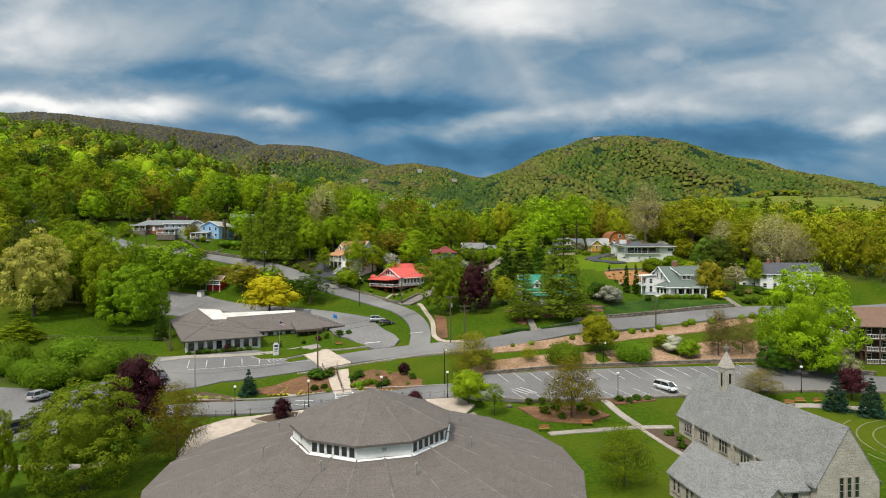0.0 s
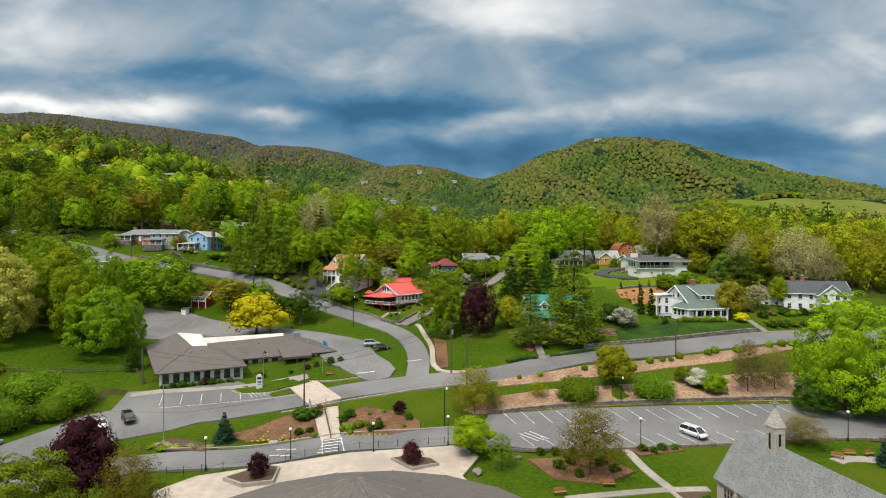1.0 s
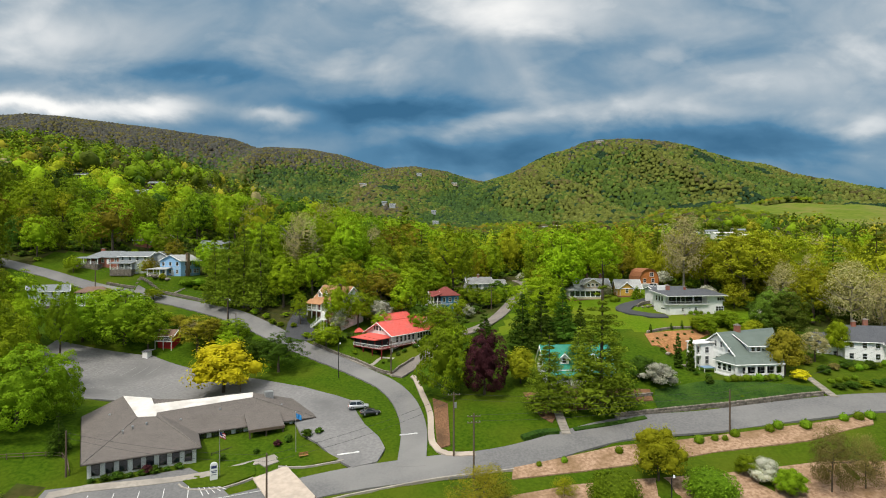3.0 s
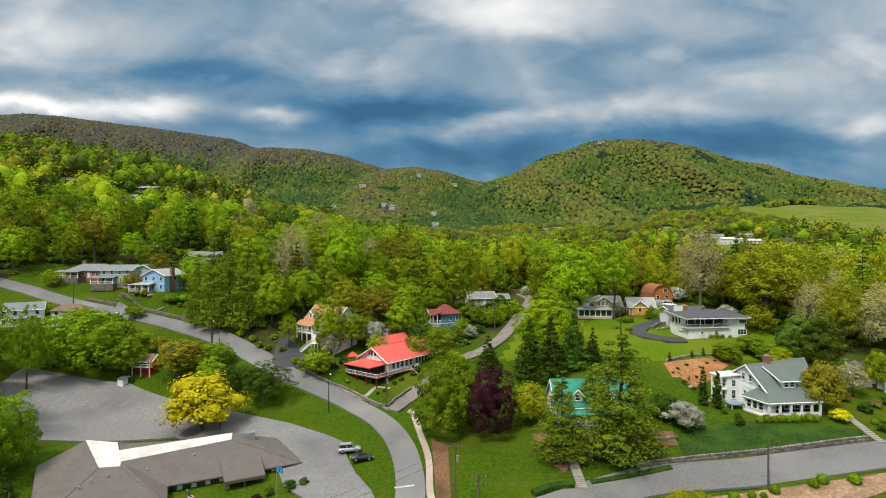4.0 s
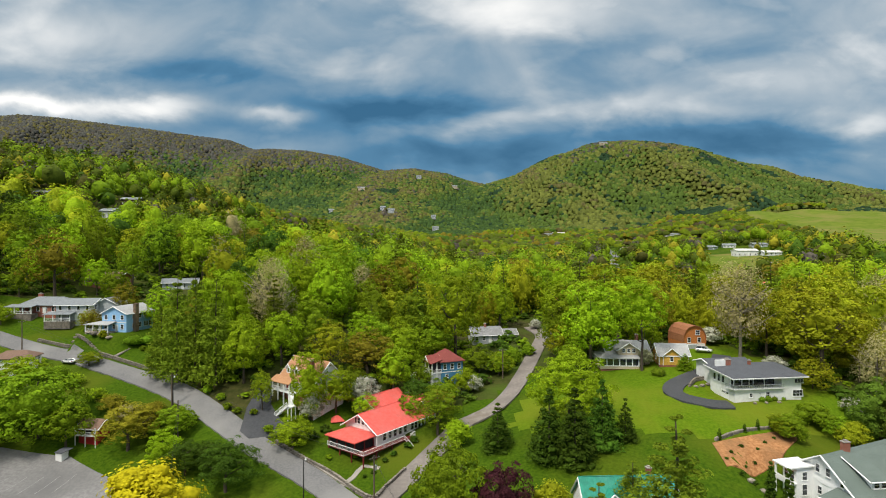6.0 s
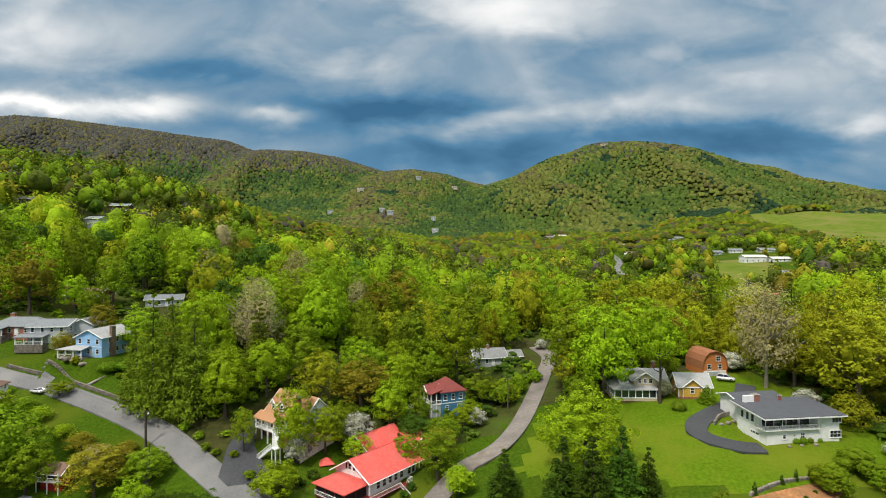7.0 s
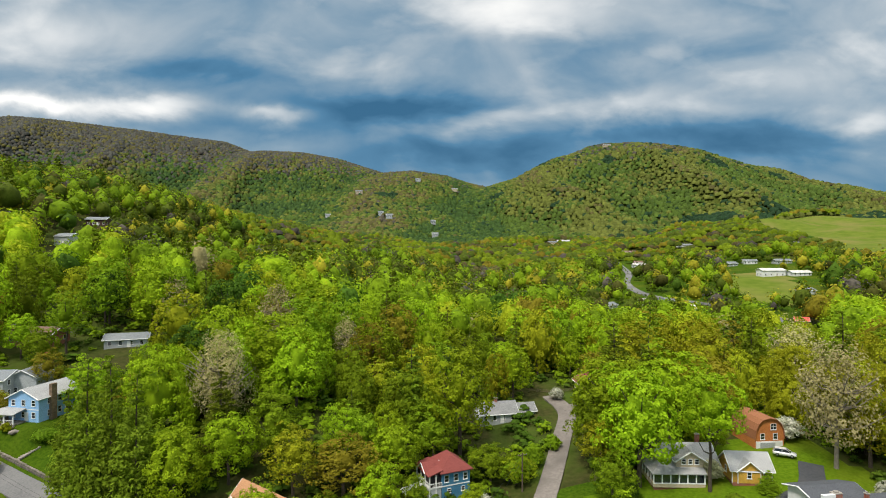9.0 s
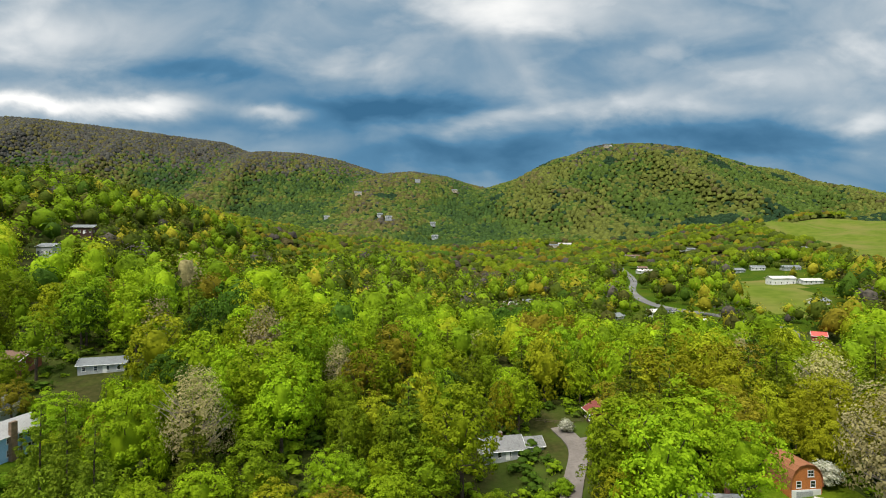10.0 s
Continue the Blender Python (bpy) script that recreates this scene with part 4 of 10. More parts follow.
        v, f = joined(cores(rng, c, r * 0.9, ICO1), leaf_cloud(rng, c, r, 14, 0.16))
        t = None
    v[:, 2] = np.maximum(v[:, 2], 0.02)
    me = arrays_mesh("crown", v, f, [leaf])
    me.shade_smooth()
    tm = mesh_of("trunk", t, bark) if t else None
    CROWNS[key] = (me, tm, h, w)
    return CROWNS[key]


TAGS = {
    "broad": ("broad_tree", "tree"), "full": ("broad_tree", "tree"), "tall": ("tall_tree", "tree"), "high": ("tall_tree", "tree"), "airy": ("young_leaved_tree", "tree"), "bare": ("budding_tree", "tree"),
    "pine": ("pine_tree", "pine tree"), "spruce": ("spruce_tree", "spruce"), "small": ("small_tree", "tree"), "wispy": ("ornamental_tree", "tree"),
    "bush": ("bush", "bush"), "column": ("columnar_shrub", "shrub"),
}
SPIN = random.Random(5)


def plant(style, leaf, x, y, h, w=None, label="", group="", sink=0.0, z=None, fine=True):
    """One tree or bush on the land at (x, y), h metres tall and w wide."""
    # full detail where the path passes near
    if fine is True:
        fine = 0 if style == "bush" and h < 3.0 else 3 if y < 135 else 2 if y < 200 else 1
    me, tm, h0, w0 = crown_mesh(style, leaf, SPIN.randrange(4), int(fine))
    w = w or h * w0 / h0
    name, cat = TAGS[style]
    m = pose(x, y, (lie(x, y) if z is None else z) - sink, 0, 0, SPIN.uniform(0, 360)) @ Matrix.Diagonal((w / w0, w / w0, h / h0, 1))
    if tm is None:
        ob = crown = new(name, me)
    else:
        ob = new(name)
        for data in (tm, me):
            crown = new(data.name.split(".")[0], data)
            crown.parent = ob
    crown.material_slots[0].link = "OBJECT"
    crown.material_slots[0].material = leaf
    ob.matrix_world = m
    say = label or {"tree": "leafy", "bush": "rounded", "shrub": "clipped"}.get(cat, "tall") + " " + name.replace("_", " ") + " with " + leaf.name.replace("_", " ")
    return tagged(ob, say, cat, group)

# ---- building kit: all in the building's own metres, z from its base ----
def roof_shape(bm, x0, y0, x1, y1, z, rise, ridge="x", over=0.45, thick=0.22, hip=0.0, ends=None):
    """A pitched roof over a plan rectangle whose wall tops lie at z. hip: how far the ridge stops short of each end."""
    swap = ridge == "y"
    if swap:
        x0, y0, x1, y1 = y0, x0, y1, x1
    e = over if ends is None else ends
    half = (y1 - y0) / 2
    drop = over * rise / half
    ym = (y0 + y1) / 2
    P = [(x0 - e, y0 - over, z - drop), (x1 + e, y0 - over, z - drop), (x1 + e, y1 + over, z - drop), (x0 - e, y1 + over, z - drop), (x0 - e + hip, ym, z + rise), (x1 + e - hip, ym, z + rise)]
    if swap:
        P = [(b, a, c) for a, b, c in P]
    lo = [bm.verts.new((a, b, c - thick)) for a, b, c in P]
    hi = [bm.verts.new(p) for p in P]
    faces = [(hi[0], hi[1], hi[5], hi[4]), (hi[2], hi[3], hi[4], hi[5]), (lo[1], lo[0], lo[4], lo[5]), (lo[3], lo[2], lo[5], lo[4]), (lo[0], lo[1], hi[1], hi[0]), (lo[2], lo[3], hi[3], hi[2])]
    if hip:
        faces += [(hi[1], hi[2], hi[5]), (hi[3], hi[0], hi[4]), (lo[2], lo[1], lo[5]), (lo[0], lo[3], lo[4]), (lo[1], lo[2], hi[2], hi[1]), (lo[3], lo[0], hi[0], hi[3])]
    else:
        faces += [(lo[1], lo[5], hi[5], hi[1]), (lo[5], lo[2], hi[2], hi[5]), (lo[3], lo[4], hi[4], hi[3]), (lo[4], lo[0], hi[0], hi[4])]
    for f in faces:
        bm.faces.new(f)
    bmesh.ops.recalc_face_normals(bm, faces=bm.faces[:])


def slab_roof(bm, pts, thick=0.2):
    """A flat slab over four corner points in space."""
    hi = [bm.verts.new(p) for p in pts]
    lo = [bm.verts.new((p[0], p[1], p[2] - thick)) for p in pts]
    n = len(pts)
    bm.faces.new(hi)
    bm.faces.new(lo[::-1])
    for k in range(n):
        bm.faces.new((lo[k], lo[(k + 1) % n], hi[(k + 1) % n], hi[k]))
    bmesh.ops.recalc_face_normals(bm, faces=bm.faces[:])


def walls_shape(bm, x0, y0, x1, y1, z0, z1, rise=0.0, ridge="x"):
    """Wall body; with rise, the two ends go up to the ridge."""
    swap = ridge == "y"
    if swap:
        x0, y0, x1, y1 = y0, x0, y1, x1
    ym = (y0 + y1) / 2
    P = [(x0, y0, z0), (x1, y0, z0), (x1, y1, z0), (x0, y1, z0), (x0, y0, z1), (x1, y0, z1), (x1, y1, z1), (x0, y1, z1), (x0, ym, z1 + rise), (x1, ym, z1 + rise)]
    if swap:
        P = [(b, a, c) for a, b, c in P]
    v = [bm.verts.new(p) for p in P]
    for f in ((0, 1, 5, 4), (2, 3, 7, 6), (1, 2, 6, 9, 5), (3, 0, 4, 8, 7), (4, 5, 9, 8), (6, 7, 8, 9), (3, 2, 1, 0)):
        bm.faces.new([v[k] for k in f])
    bmesh.ops.recalc_face_normals(bm, faces=bm.faces[:])


def block(parent, x0, y0, x1, y1, z0, z1, wall, roof, rise, ridge="x", over=0.45, hip=0.0, thick=0.2, base=2.0, wall_label="", roof_label="", boards=True):
    bm = bmesh.new()
    walls_shape(bm, x0, y0, x1, y1, z0 - base, z1, 0.0 if hip else rise - 0.05, ridge)
    uv_flat(bm)
    part("wall", bm, wall, parent, wall_label)
    bm = bmesh.new()
    roof_shape(bm, x0, y0, x1, y1, z1, rise, ridge, over, thick, hip)
    uv_flat(bm)
    part("roof", bm, roof, parent, roof_label)
    if boards and not hip:
        gable_boards(parent, x0, y0, x1, y1, z1, rise, ridge, over)


def gable_boards(parent, x0, y0, x1, y1, z, rise, ridge, over):
    """Painted boards along the gable edges and eaves."""
    swap = ridge == "y"
    if swap:
        x0, y0, x1, y1 = y0, x0, y1, x1
    ym, half = (y0 + y1) / 2, (y1 - y0) / 2
    drop = over * rise / half
    t = (lambda p: (p[1], p[0], p[2])) if swap else (lambda p: p)
    for x in (x0 - over - 0.02, x1 + over + 0.02):
        for ya in (y0 - over, y1 + over):
            a, b = Vector(t((x, ya, z - drop - 0.16))), Vector(t((x, ym, z + rise - 0.16)))
            part("bargeboard", rodded((a, b, 0.15), n=4), TRIMW, parent)
    for ya in (y0 - over - 0.03, y1 + over + 0.03):
        part("gutter", rodded((t((x0 - over, ya, z - drop - 0.14)), t((x1 + over, ya, z - drop - 0.14)), 0.11), n=4), TRIMW, parent)


WINDOWS = {}


def window_mesh(w, h, cols, rows, mat):
    key = (round(w, 2), round(h, 2), cols, rows, mat.name)
    if key not in WINDOWS:
        bm = bmesh.new()
        t, d = 0.09, 0.09
        for x0, x1, z0, z1 in ((-w / 2 - t, -w / 2, -t, h + t), (w / 2, w / 2 + t, -t, h + t), (-w / 2, w / 2, -t, 0), (-w / 2, w / 2, h, h + t)):
            box(bm, x0, -d, z0, x1, 0.02, z1)
        box(bm, -w / 2 - t * 1.8, -d * 1.7, -t * 1.7, w / 2 + t * 1.8, 0.02, -t)
        for k in range(1, cols):
            x = -w / 2 + w * k / cols
            box(bm, x - 0.025, -0.06, 0, x + 0.025, 0.01, h)
        for k in range(1, rows):
            z = h * k / rows
            box(bm, -w / 2, -0.062, z - 0.03, w / 2, 0.01, z + 0.03)
        gm = bmesh.new()
        box(gm, -w / 2, -0.035, 0, w / 2, 0.03, h)
        WINDOWS[key] = (mesh_of("window", bm, mat), mesh_of("pane", gm, GLASS))
    return WINDOWS[key]


def win(parent, x, y, z, turn=0.0, w=0.95, h=1.45, cols=1, rows=2, mat=None):
    fm, gm = window_mesh(w, h, cols, rows, mat or TRIMW)
    f = new("window", fm)
    f.parent = parent
    f.matrix_basis = pose(x, y, z, 0, 0, turn)
    g = new("pane", gm)
    g.parent = f
    return f


def wins(parent, a, b, z, n, w=0.95, h=1.45, cols=1, rows=2, mat=None, inset=0.5):
    """n windows along a wall from a to b (outside on the right hand)."""
    d = Vector(b) - Vector(a)
    turn = math.degrees(math.atan2(d.y, d.x))
    for k in range(n):
        p = Vector(a) + d * ((k + inset) / (n - 1 + 2 * inset))
        win(parent, p.x, p.y, z, turn, w, h, cols, rows, mat)


def door(parent, x, y, z, turn=0.0, w=1.0, h=2.05, mat=None, label=""):
    bm = bmesh.new()
    box(bm, -w / 2, -0.05, 0, w / 2, 0.03, h)
    d = part("door", bm, mat or TRIMW, parent, label)
    d.matrix_basis = pose(x, y, z, 0, 0, turn)
    bm = bmesh.new()
    for x0, x1, z0, z1 in ((-w / 2 - 0.1, -w / 2, 0, h + 0.1), (w / 2, w / 2 + 0.1, 0, h + 0.1), (-w / 2, w / 2, h, h + 0.1)):
        box(bm, x0, -0.08, z0, x1, 0.03, z1)
    part("door_frame", bm, TRIMW, d)
    part("handle", rodded(((w * 0.36, -0.05, 1.0), (w * 0.36, -0.13, 1.0), 0.035)), STEEL, d)
    return d


def railing(parent, pts, z, h=0.95, mat=None, gap=0.28, zs=None, label=""):
    """A balustrade along points; each bay is a part."""
    for k in range(len(pts) - 1):
        a, b = Vector((*pts[k], z if zs is None else zs[k])), Vector((*pts[k + 1], z if zs is None else zs[k + 1]))
        n = max(2, int((b - a).length / gap))
        up = Vector((0, 0, 1))
        bm = bmesh.new()
        rod(bm, a + up * h, b + up * h, 0.06, 0.06, 4)
        rod(bm, a + up * 0.12, b + up * 0.12, 0.045, 0.045, 4)
        for j in range(n + 1):
            p = a.lerp(b, j / n)
            big = j in (0, n)
            rod(bm, p, p + up * (h + (0.08 if big else 0)), 0.07 if big else 0.03, None, 4)
        part("railing", bm, mat or TRIMW, parent, label)


def posts(parent, pts, z0, z1, r=0.1, mat=None, name="post"):
    for x, y in pts:
        bm = bmesh.new()
        box(bm, x - r, y - r, z0, x + r, y + r, z1)
        box(bm, x - r * 1.5, y - r * 1.5, z1 - 0.18, x + r * 1.5, y + r * 1.5, z1)
        part(name, bm, mat or TRIMW, parent)


def chimney(parent, x, y, z0, z1, w=0.8, d=0.8, mat=None):
    bm = bmesh.new()
    box(bm, x - w / 2, y - d / 2, z0, x + w / 2, y + d / 2, z1)
    uv_flat(bm)
    c = part("chimney", bm, mat or BRICK, parent)
    bm = bmesh.new()
    box(bm, x - w / 2 - 0.08, y - d / 2 - 0.08, z1, x + w / 2 + 0.08, y + d / 2 + 0.08, z1 + 0.14)
    box(bm, x - w / 4, y - d / 4, z1 + 0.14, x + w / 4, y + d / 4, z1 + 0.4)
    part("cap", bm, CONCRETE, c)


def stair(parent, a, b, width, n, mat, name="step"):
    """Straight steps from a down to b, each a part."""
    a, b = Vector(a), Vector(b)
    d = (b - a) / n
    side = Vector((-(b - a).y, (b - a).x, 0)).normalized() * width / 2
    for k in range(n):
        p, q = a + d * k, a + d * (k + 1)
        bm = bmesh.new()
        vs = []
        for z in (q.z - 0.12, p.z):
            for c in (p - side, q - side, q + side, p + side):
                vs.append(bm.verts.new((c.x, c.y, z)))
        for f in ((3, 2, 1, 0), (4, 5, 6, 7), (0, 1, 5, 4), (1, 2, 6, 5), (2, 3, 7, 6), (3, 0, 4, 7)):
            bm.faces.new([vs[j] for j in f])
        bmesh.ops.recalc_face_normals(bm, faces=bm.faces[:])
        part(name, bm, mat, parent)


def slab(parent, name, x0, y0, z0, x1, y1, z1, mat, label=""):
    bm = bmesh.new()
    box(bm, x0, y0, z0, x1, y1, z1)
    bmesh.ops.bevel(bm, geom=bm.edges[:], offset=0.02, segments=1, affect="EDGES")
    uv_flat(bm)
    return part(name, bm, mat, parent, label)


def sloped(parent, pts, mat, thick=0.2, name="roof", label=""):
    bm = bmesh.new()
    slab_roof(bm, pts, thick)
    uv_flat(bm)
    return part(name, bm, mat, parent, label)


def building(name, x, y, z, rot, label, category="house", radius=10.0, cx=0.0, cy=0.0, group=""):
    c, s = math.cos(radians(rot)), math.sin(radians(rot))
    HOUSES.append((x + cx * c - cy * s, y + cx * s + cy * c, radius))
    return thing(name, pose(x, y, z, 0, 0, rot), label, category, group)


HOUSES = []


# ---- the assembly hall ----
def assembly_hall():
    h = building("assembly_hall", -8.0, 62.6, 0.0, 0, "round assembly hall with brown-grey shingle roof and white cupola", "hall", 24)

    def ring(n, r, z, turn):
        return [Vector((r * math.cos(radians(turn) + 2 * math.pi * k / n), r * math.sin(radians(turn) + 2 * math.pi * k / n), z)) for k in range(n)]

    def facets(name, lo, hi, mat, thick, label):
        bm = bmesh.new()
        n = len(lo)
        a, b = [bm.verts.new(p) for p in lo], [bm.verts.new(p) for p in hi]
        a2, b2 = [bm.verts.new(p - Vector((0, 0, thick))) for p in lo], [bm.verts.new(p - Vector((0, 0, thick))) for p in hi]
        for k in range(n):
            j = (k + 1) % n
            bm.faces.new((a[k], a[j], b[j], b[k]))
            bm.faces.new((a2[j], a2[k], b2[k], b2[j]))
            bm.faces.new((a2[k], a2[j], a[j], a[k]))
        uv_flat(bm)
        return part(name, bm, mat, h, label)

    turn = 195.1
    outer, neck = ring(20, 23.8, 5.5, turn), ring(20, 8.3, 9.75, turn)
    main = facets("roof", outer, neck, SHINGLE, 0.3, "wide low shingle roof of twenty slopes")
    eave, tip = ring(10, 9.15, 11.15, turn), ring(10, 0.02, 14.5, turn)
    top = facets("cupola_roof", eave, tip, SHINGLE, 0.22, "shallow ten-sided shingle cupola roof")
    # ridge caps
    for base, peak, keep in ((outer, neck, main), (eave, tip, top)):
        for p, q in zip(base, peak):
            bm = bmesh.new()
            up = Vector((0, 0, 0.012))
            n = max(6, int((q - p).length / 0.75))
            side = (q - p).cross(Vector((0, 0, 1))).normalized() * 0.16
            last = None
            for k in range(n * 2 + 1):
                c = p.lerp(q, k / (2 * n)) + up * (1 + (k % 2) * 0.9)
                row = [bm.verts.new(c - side - Vector((0, 0, 0.03))), bm.verts.new(c + Vector((0, 0, 0.05))), bm.verts.new(c + side - Vector((0, 0, 0.03)))]
                if last:
                    bm.faces.new((last[0], last[1], row[1], row[0]))
                    bm.faces.new((last[1], last[2], row[2], row[1]))
                last = row
            part("ridge_cap", bm, RIDGECAP, keep)
    drum_lo, drum_hi = ring(10, 8.75, 9.3, turn), ring(10, 8.75, 11.0, turn)
    for k in range(10):
        a, b = drum_lo[k], drum_lo[(k + 1) % 10]
        bm = bmesh.new()
        vs = [bm.verts.new(p) for p in (a, b, drum_hi[(k + 1) % 10], drum_hi[k])]
        bm.faces.new(vs)
        uv_flat(bm)
        w = part("cupola_wall", bm, WHITE, h, "white painted cupola wall")
        d = b - a
        face = math.degrees(math.atan2(d.y, d.x))
        if k % 2 == 1:
            for j in range(6):
                q = a.lerp(b, (j + 0.62) / 6.25)
                win(h, q.x, q.y, 9.82, face, 0.62, 0.98, 1, 1)
            for j in (1.5, 3.5):
                q, r = a.lerp(b, (j + 0.45) / 6.25), a.lerp(b, (j + 0.8) / 6.25)
                out = Vector((d.y, -d.x, 0)).normalized() * 0.1
                part("brace", rodded((Vector((q.x, q.y, 10.85)) + out, Vector((r.x, r.y, 9.75)) + out, 0.05), n=4), TRIMW, h)
        else:
            q = a.lerp(b, 0.5)
            out = Vector((d.y, -d.x, 0)).normalized() * 0.05
            bm = bmesh.new()
            box(bm, -0.22, -0.08, 0, 0.22, 0.05, 0.3)
            v = part("vent_cover", bm, STEEL, h)
            v.matrix_basis = pose(q.x + out.x, q.y + out.y, 10.3, 0, 0, face)
        bm = bmesh.new()
        o = Vector((d.y, -d.x, 0)).normalized() * 0.25
        rod(bm, Vector((a.x, a.y, 9.62)) + o, Vector((b.x, b.y, 9.62)) + o, 0.13, 0.13, 4)
        part("flashing", bm, TRIMW, h)
    bm = bmesh.new()
    solid(bm, [(p.x, p.y) for p in ring(20, 22.6, 0, turn)], -1.5, 5.2)
    uv_flat(bm)
    part("wall", bm, WHITE, h)
    # vent pipes standing on the roof
    for ang, r in ((152, 11.8), (170, 11.5), (206, 12.0), (250, 10.8), (298, 11.6), (346, 11.4), (18, 10.6), (60, 11.0), (110, 11.5)):
        x, y = r * math.cos(radians(ang)), r * math.sin(radians(ang))
        z = 9.75 - (r - 8.3) * 4.25 / 15.5
        pipe = part("vent_pipe", rodded(((x, y, z - 0.2), (x, y, z + 0.95), 0.07), n=8), STEEL, h)
        part("cap", rodded(((x, y, z + 0.85), (x, y, z + 1.08), 0.15, 0.12), n=8), STEEL, pipe)
    return h


RIDGECAP = surface("pale_ridge_caps", (0.125, 0.111, 0.101), (0.185, 0.167, 0.152), 1.4, 0.9, (0.112, 0.102, 0.094), 1.1, 0.2)
assembly_hall()


# ---- the stone chapel ----
def chapel():
    c = building("stone_chapel", 46.6, 62.8, 0.6, 8.6, "grey stone chapel with steep slate roof and bell turret", "chapel", 14, 0, 14)
    W, Ln, E, R = 4.0, 27.5, 3.2, 6.2
    block(c, -W, 0.4, W, Ln, 0, E, CHAPELSTONE, SLATE, R, "y", 0.35, thick=0.18, wall_label="rough grey-buff stone wall", boards=False)
    # near gable wall, flush under the roof edge
    bm = bmesh.new()
    P = [(-W - 0.04, E - 0.12), (0, E + R - 0.10), (W + 0.04, E - 0.12), (W + 0.04, -2), (-W - 0.04, -2)]
    lo, hi = [bm.verts.new((x, 0.10, z)) for x, z in P], [bm.verts.new((x, 0.38, z)) for x, z in P]
    bm.faces.new(lo), bm.faces.new(hi[::-1])
    for k in range(5):
        bm.faces.new((lo[(k + 1) % 5], lo[k], hi[k], hi[(k + 1) % 5]))
    bmesh.ops.recalc_face_normals(bm, faces=bm.faces[:])
    uv_flat(bm)
    part("gable_wall", bm, CHAPELSTONE, c)
    for x in (-1.0, 0, 1.0):
        win(c, x, 0.09, 1.3, 0, 0.5, 2.3, 1, 3, CONCRETE)
    for y in (2.5, 7.5, 12.0, 16.5, 21.0, 25.0):
        for x, a in ((-W, -90), (W, 90)):
            for q in (-0.62, 0, 0.62):
                win(c, x, y + q, 0.7, a, 0.42, 1.9 if y < 24 else 1.3, 1, 2, CONCRETE)
    for y in (5.0, 9.8, 14.2, 18.8, 23.2):
        for x in (-W - 0.18, W + 0.18):
            slab(c, "buttress", x - 0.2, y - 0.22, -2, x + 0.2, y + 0.22, E - 0.5, CHAPELSTONE)
    # bell turret astride the far end of the ridge
    tz = E + R
    t = slab(c, "bell_turret", -0.8, Ln - 6.95, tz - 2.4, 0.8, Ln - 5.35, tz + 2.3, CHAPELSTONE, "small stone bell turret with cross")
    bm = bmesh.new()
    for k in range(4):
        bm.verts.new(((-0.9, 0.9, 0.9, -0.9)[k], Ln - 6.15 + (-0.9, -0.9, 0.9, 0.9)[k], tz + 2.3))
    tip = bm.verts.new((0, Ln - 6.15, tz + 4.9))
    bm.verts.ensure_lookup_table()
    for k in range(4):
        bm.faces.new((bm.verts[k], bm.verts[(k + 1) % 4], tip))
    bm.faces.new([bm.verts[k] for k in (3, 2, 1, 0)])
    uv_flat(bm)
    part("spire", bm, CHAPELSTONE, t)
    yb = Ln - 6.15
    part("cross", rodded(((0, yb, tz + 4.6), (0, yb, tz + 5.9), 0.12), ((-0.5, yb, tz + 5.25), (0.5, yb, tz + 5.25), 0.12), ((-0.3, yb, tz + 5.0), (0, yb, tz + 5.6), 0.08), ((0.3, yb, tz + 5.0), (0, yb, tz + 5.6), 0.08), ((-0.3, yb, tz + 5.5), (0, yb, tz + 4.9), 0.08), ((0.3, yb, tz + 5.5), (0, yb, tz + 4.9), 0.08), n=8), CONCRETE, t)
    # dark slips on the solid turret imitate the shade of bell openings
    for x, a in ((0.0, 0), (-0.81, -90), (0.81, 90)):
        bm = bmesh.new()
        box(bm, -0.17, -0.02, 0, 0.17, 0.1, 2.1)
        o = part("bell_opening", bm, DARK, t)
        o.matrix_basis = pose(x, yb - (0.81 if x == 0 else 0), tz - 0.6, 0, 0, a)
    # lower side wing
    block(c, -17.8, -6.0, -11.0, 7.4, -0.2, 2.6, CHAPELSTONE, SLATE, 3.4, "y", 0.3, thick=0.18, boards=False)
    block(c, -11.0, 1.2, -3.9, 6.2, -0.2, 2.3, CHAPELSTONE, SLATE, 2.3, "x", 0.3, thick=0.18, boards=False)
    for y in (-3.6, -0.2, 3.2, 5.8):
        for q in (-0.45, 0.45):
            win(c, -17.8, y + q, 0.6, -90, 0.4, 1.4, 1, 2, CONCRETE)
    for x in (-9.2, -7.6, -6.0):
        bm = bmesh.new()
        for k in range(9):
            a0, a1 = math.pi * k / 8, math.pi * (k + 1) / 8
            if k < 8:
                rod(bm, (x + 0.5 * math.cos(a0), 1.12, 1.2 + 0.75 * math.sin(a0)), (x + 0.5 * math.cos(a1), 1.12, 1.2 + 0.75 * math.sin(a1)), 0.08, None, 4)
        part("arch", bm, CONCRETE, c)
        # near-black panel in place of the shade inside the arch
        bm = bmesh.new()
        box(bm, x - 0.45, 1.14, -0.5, x + 0.45, 1.3, 1.75)
        part("arch_opening", bm, DARK, c)
    return c


chapel()


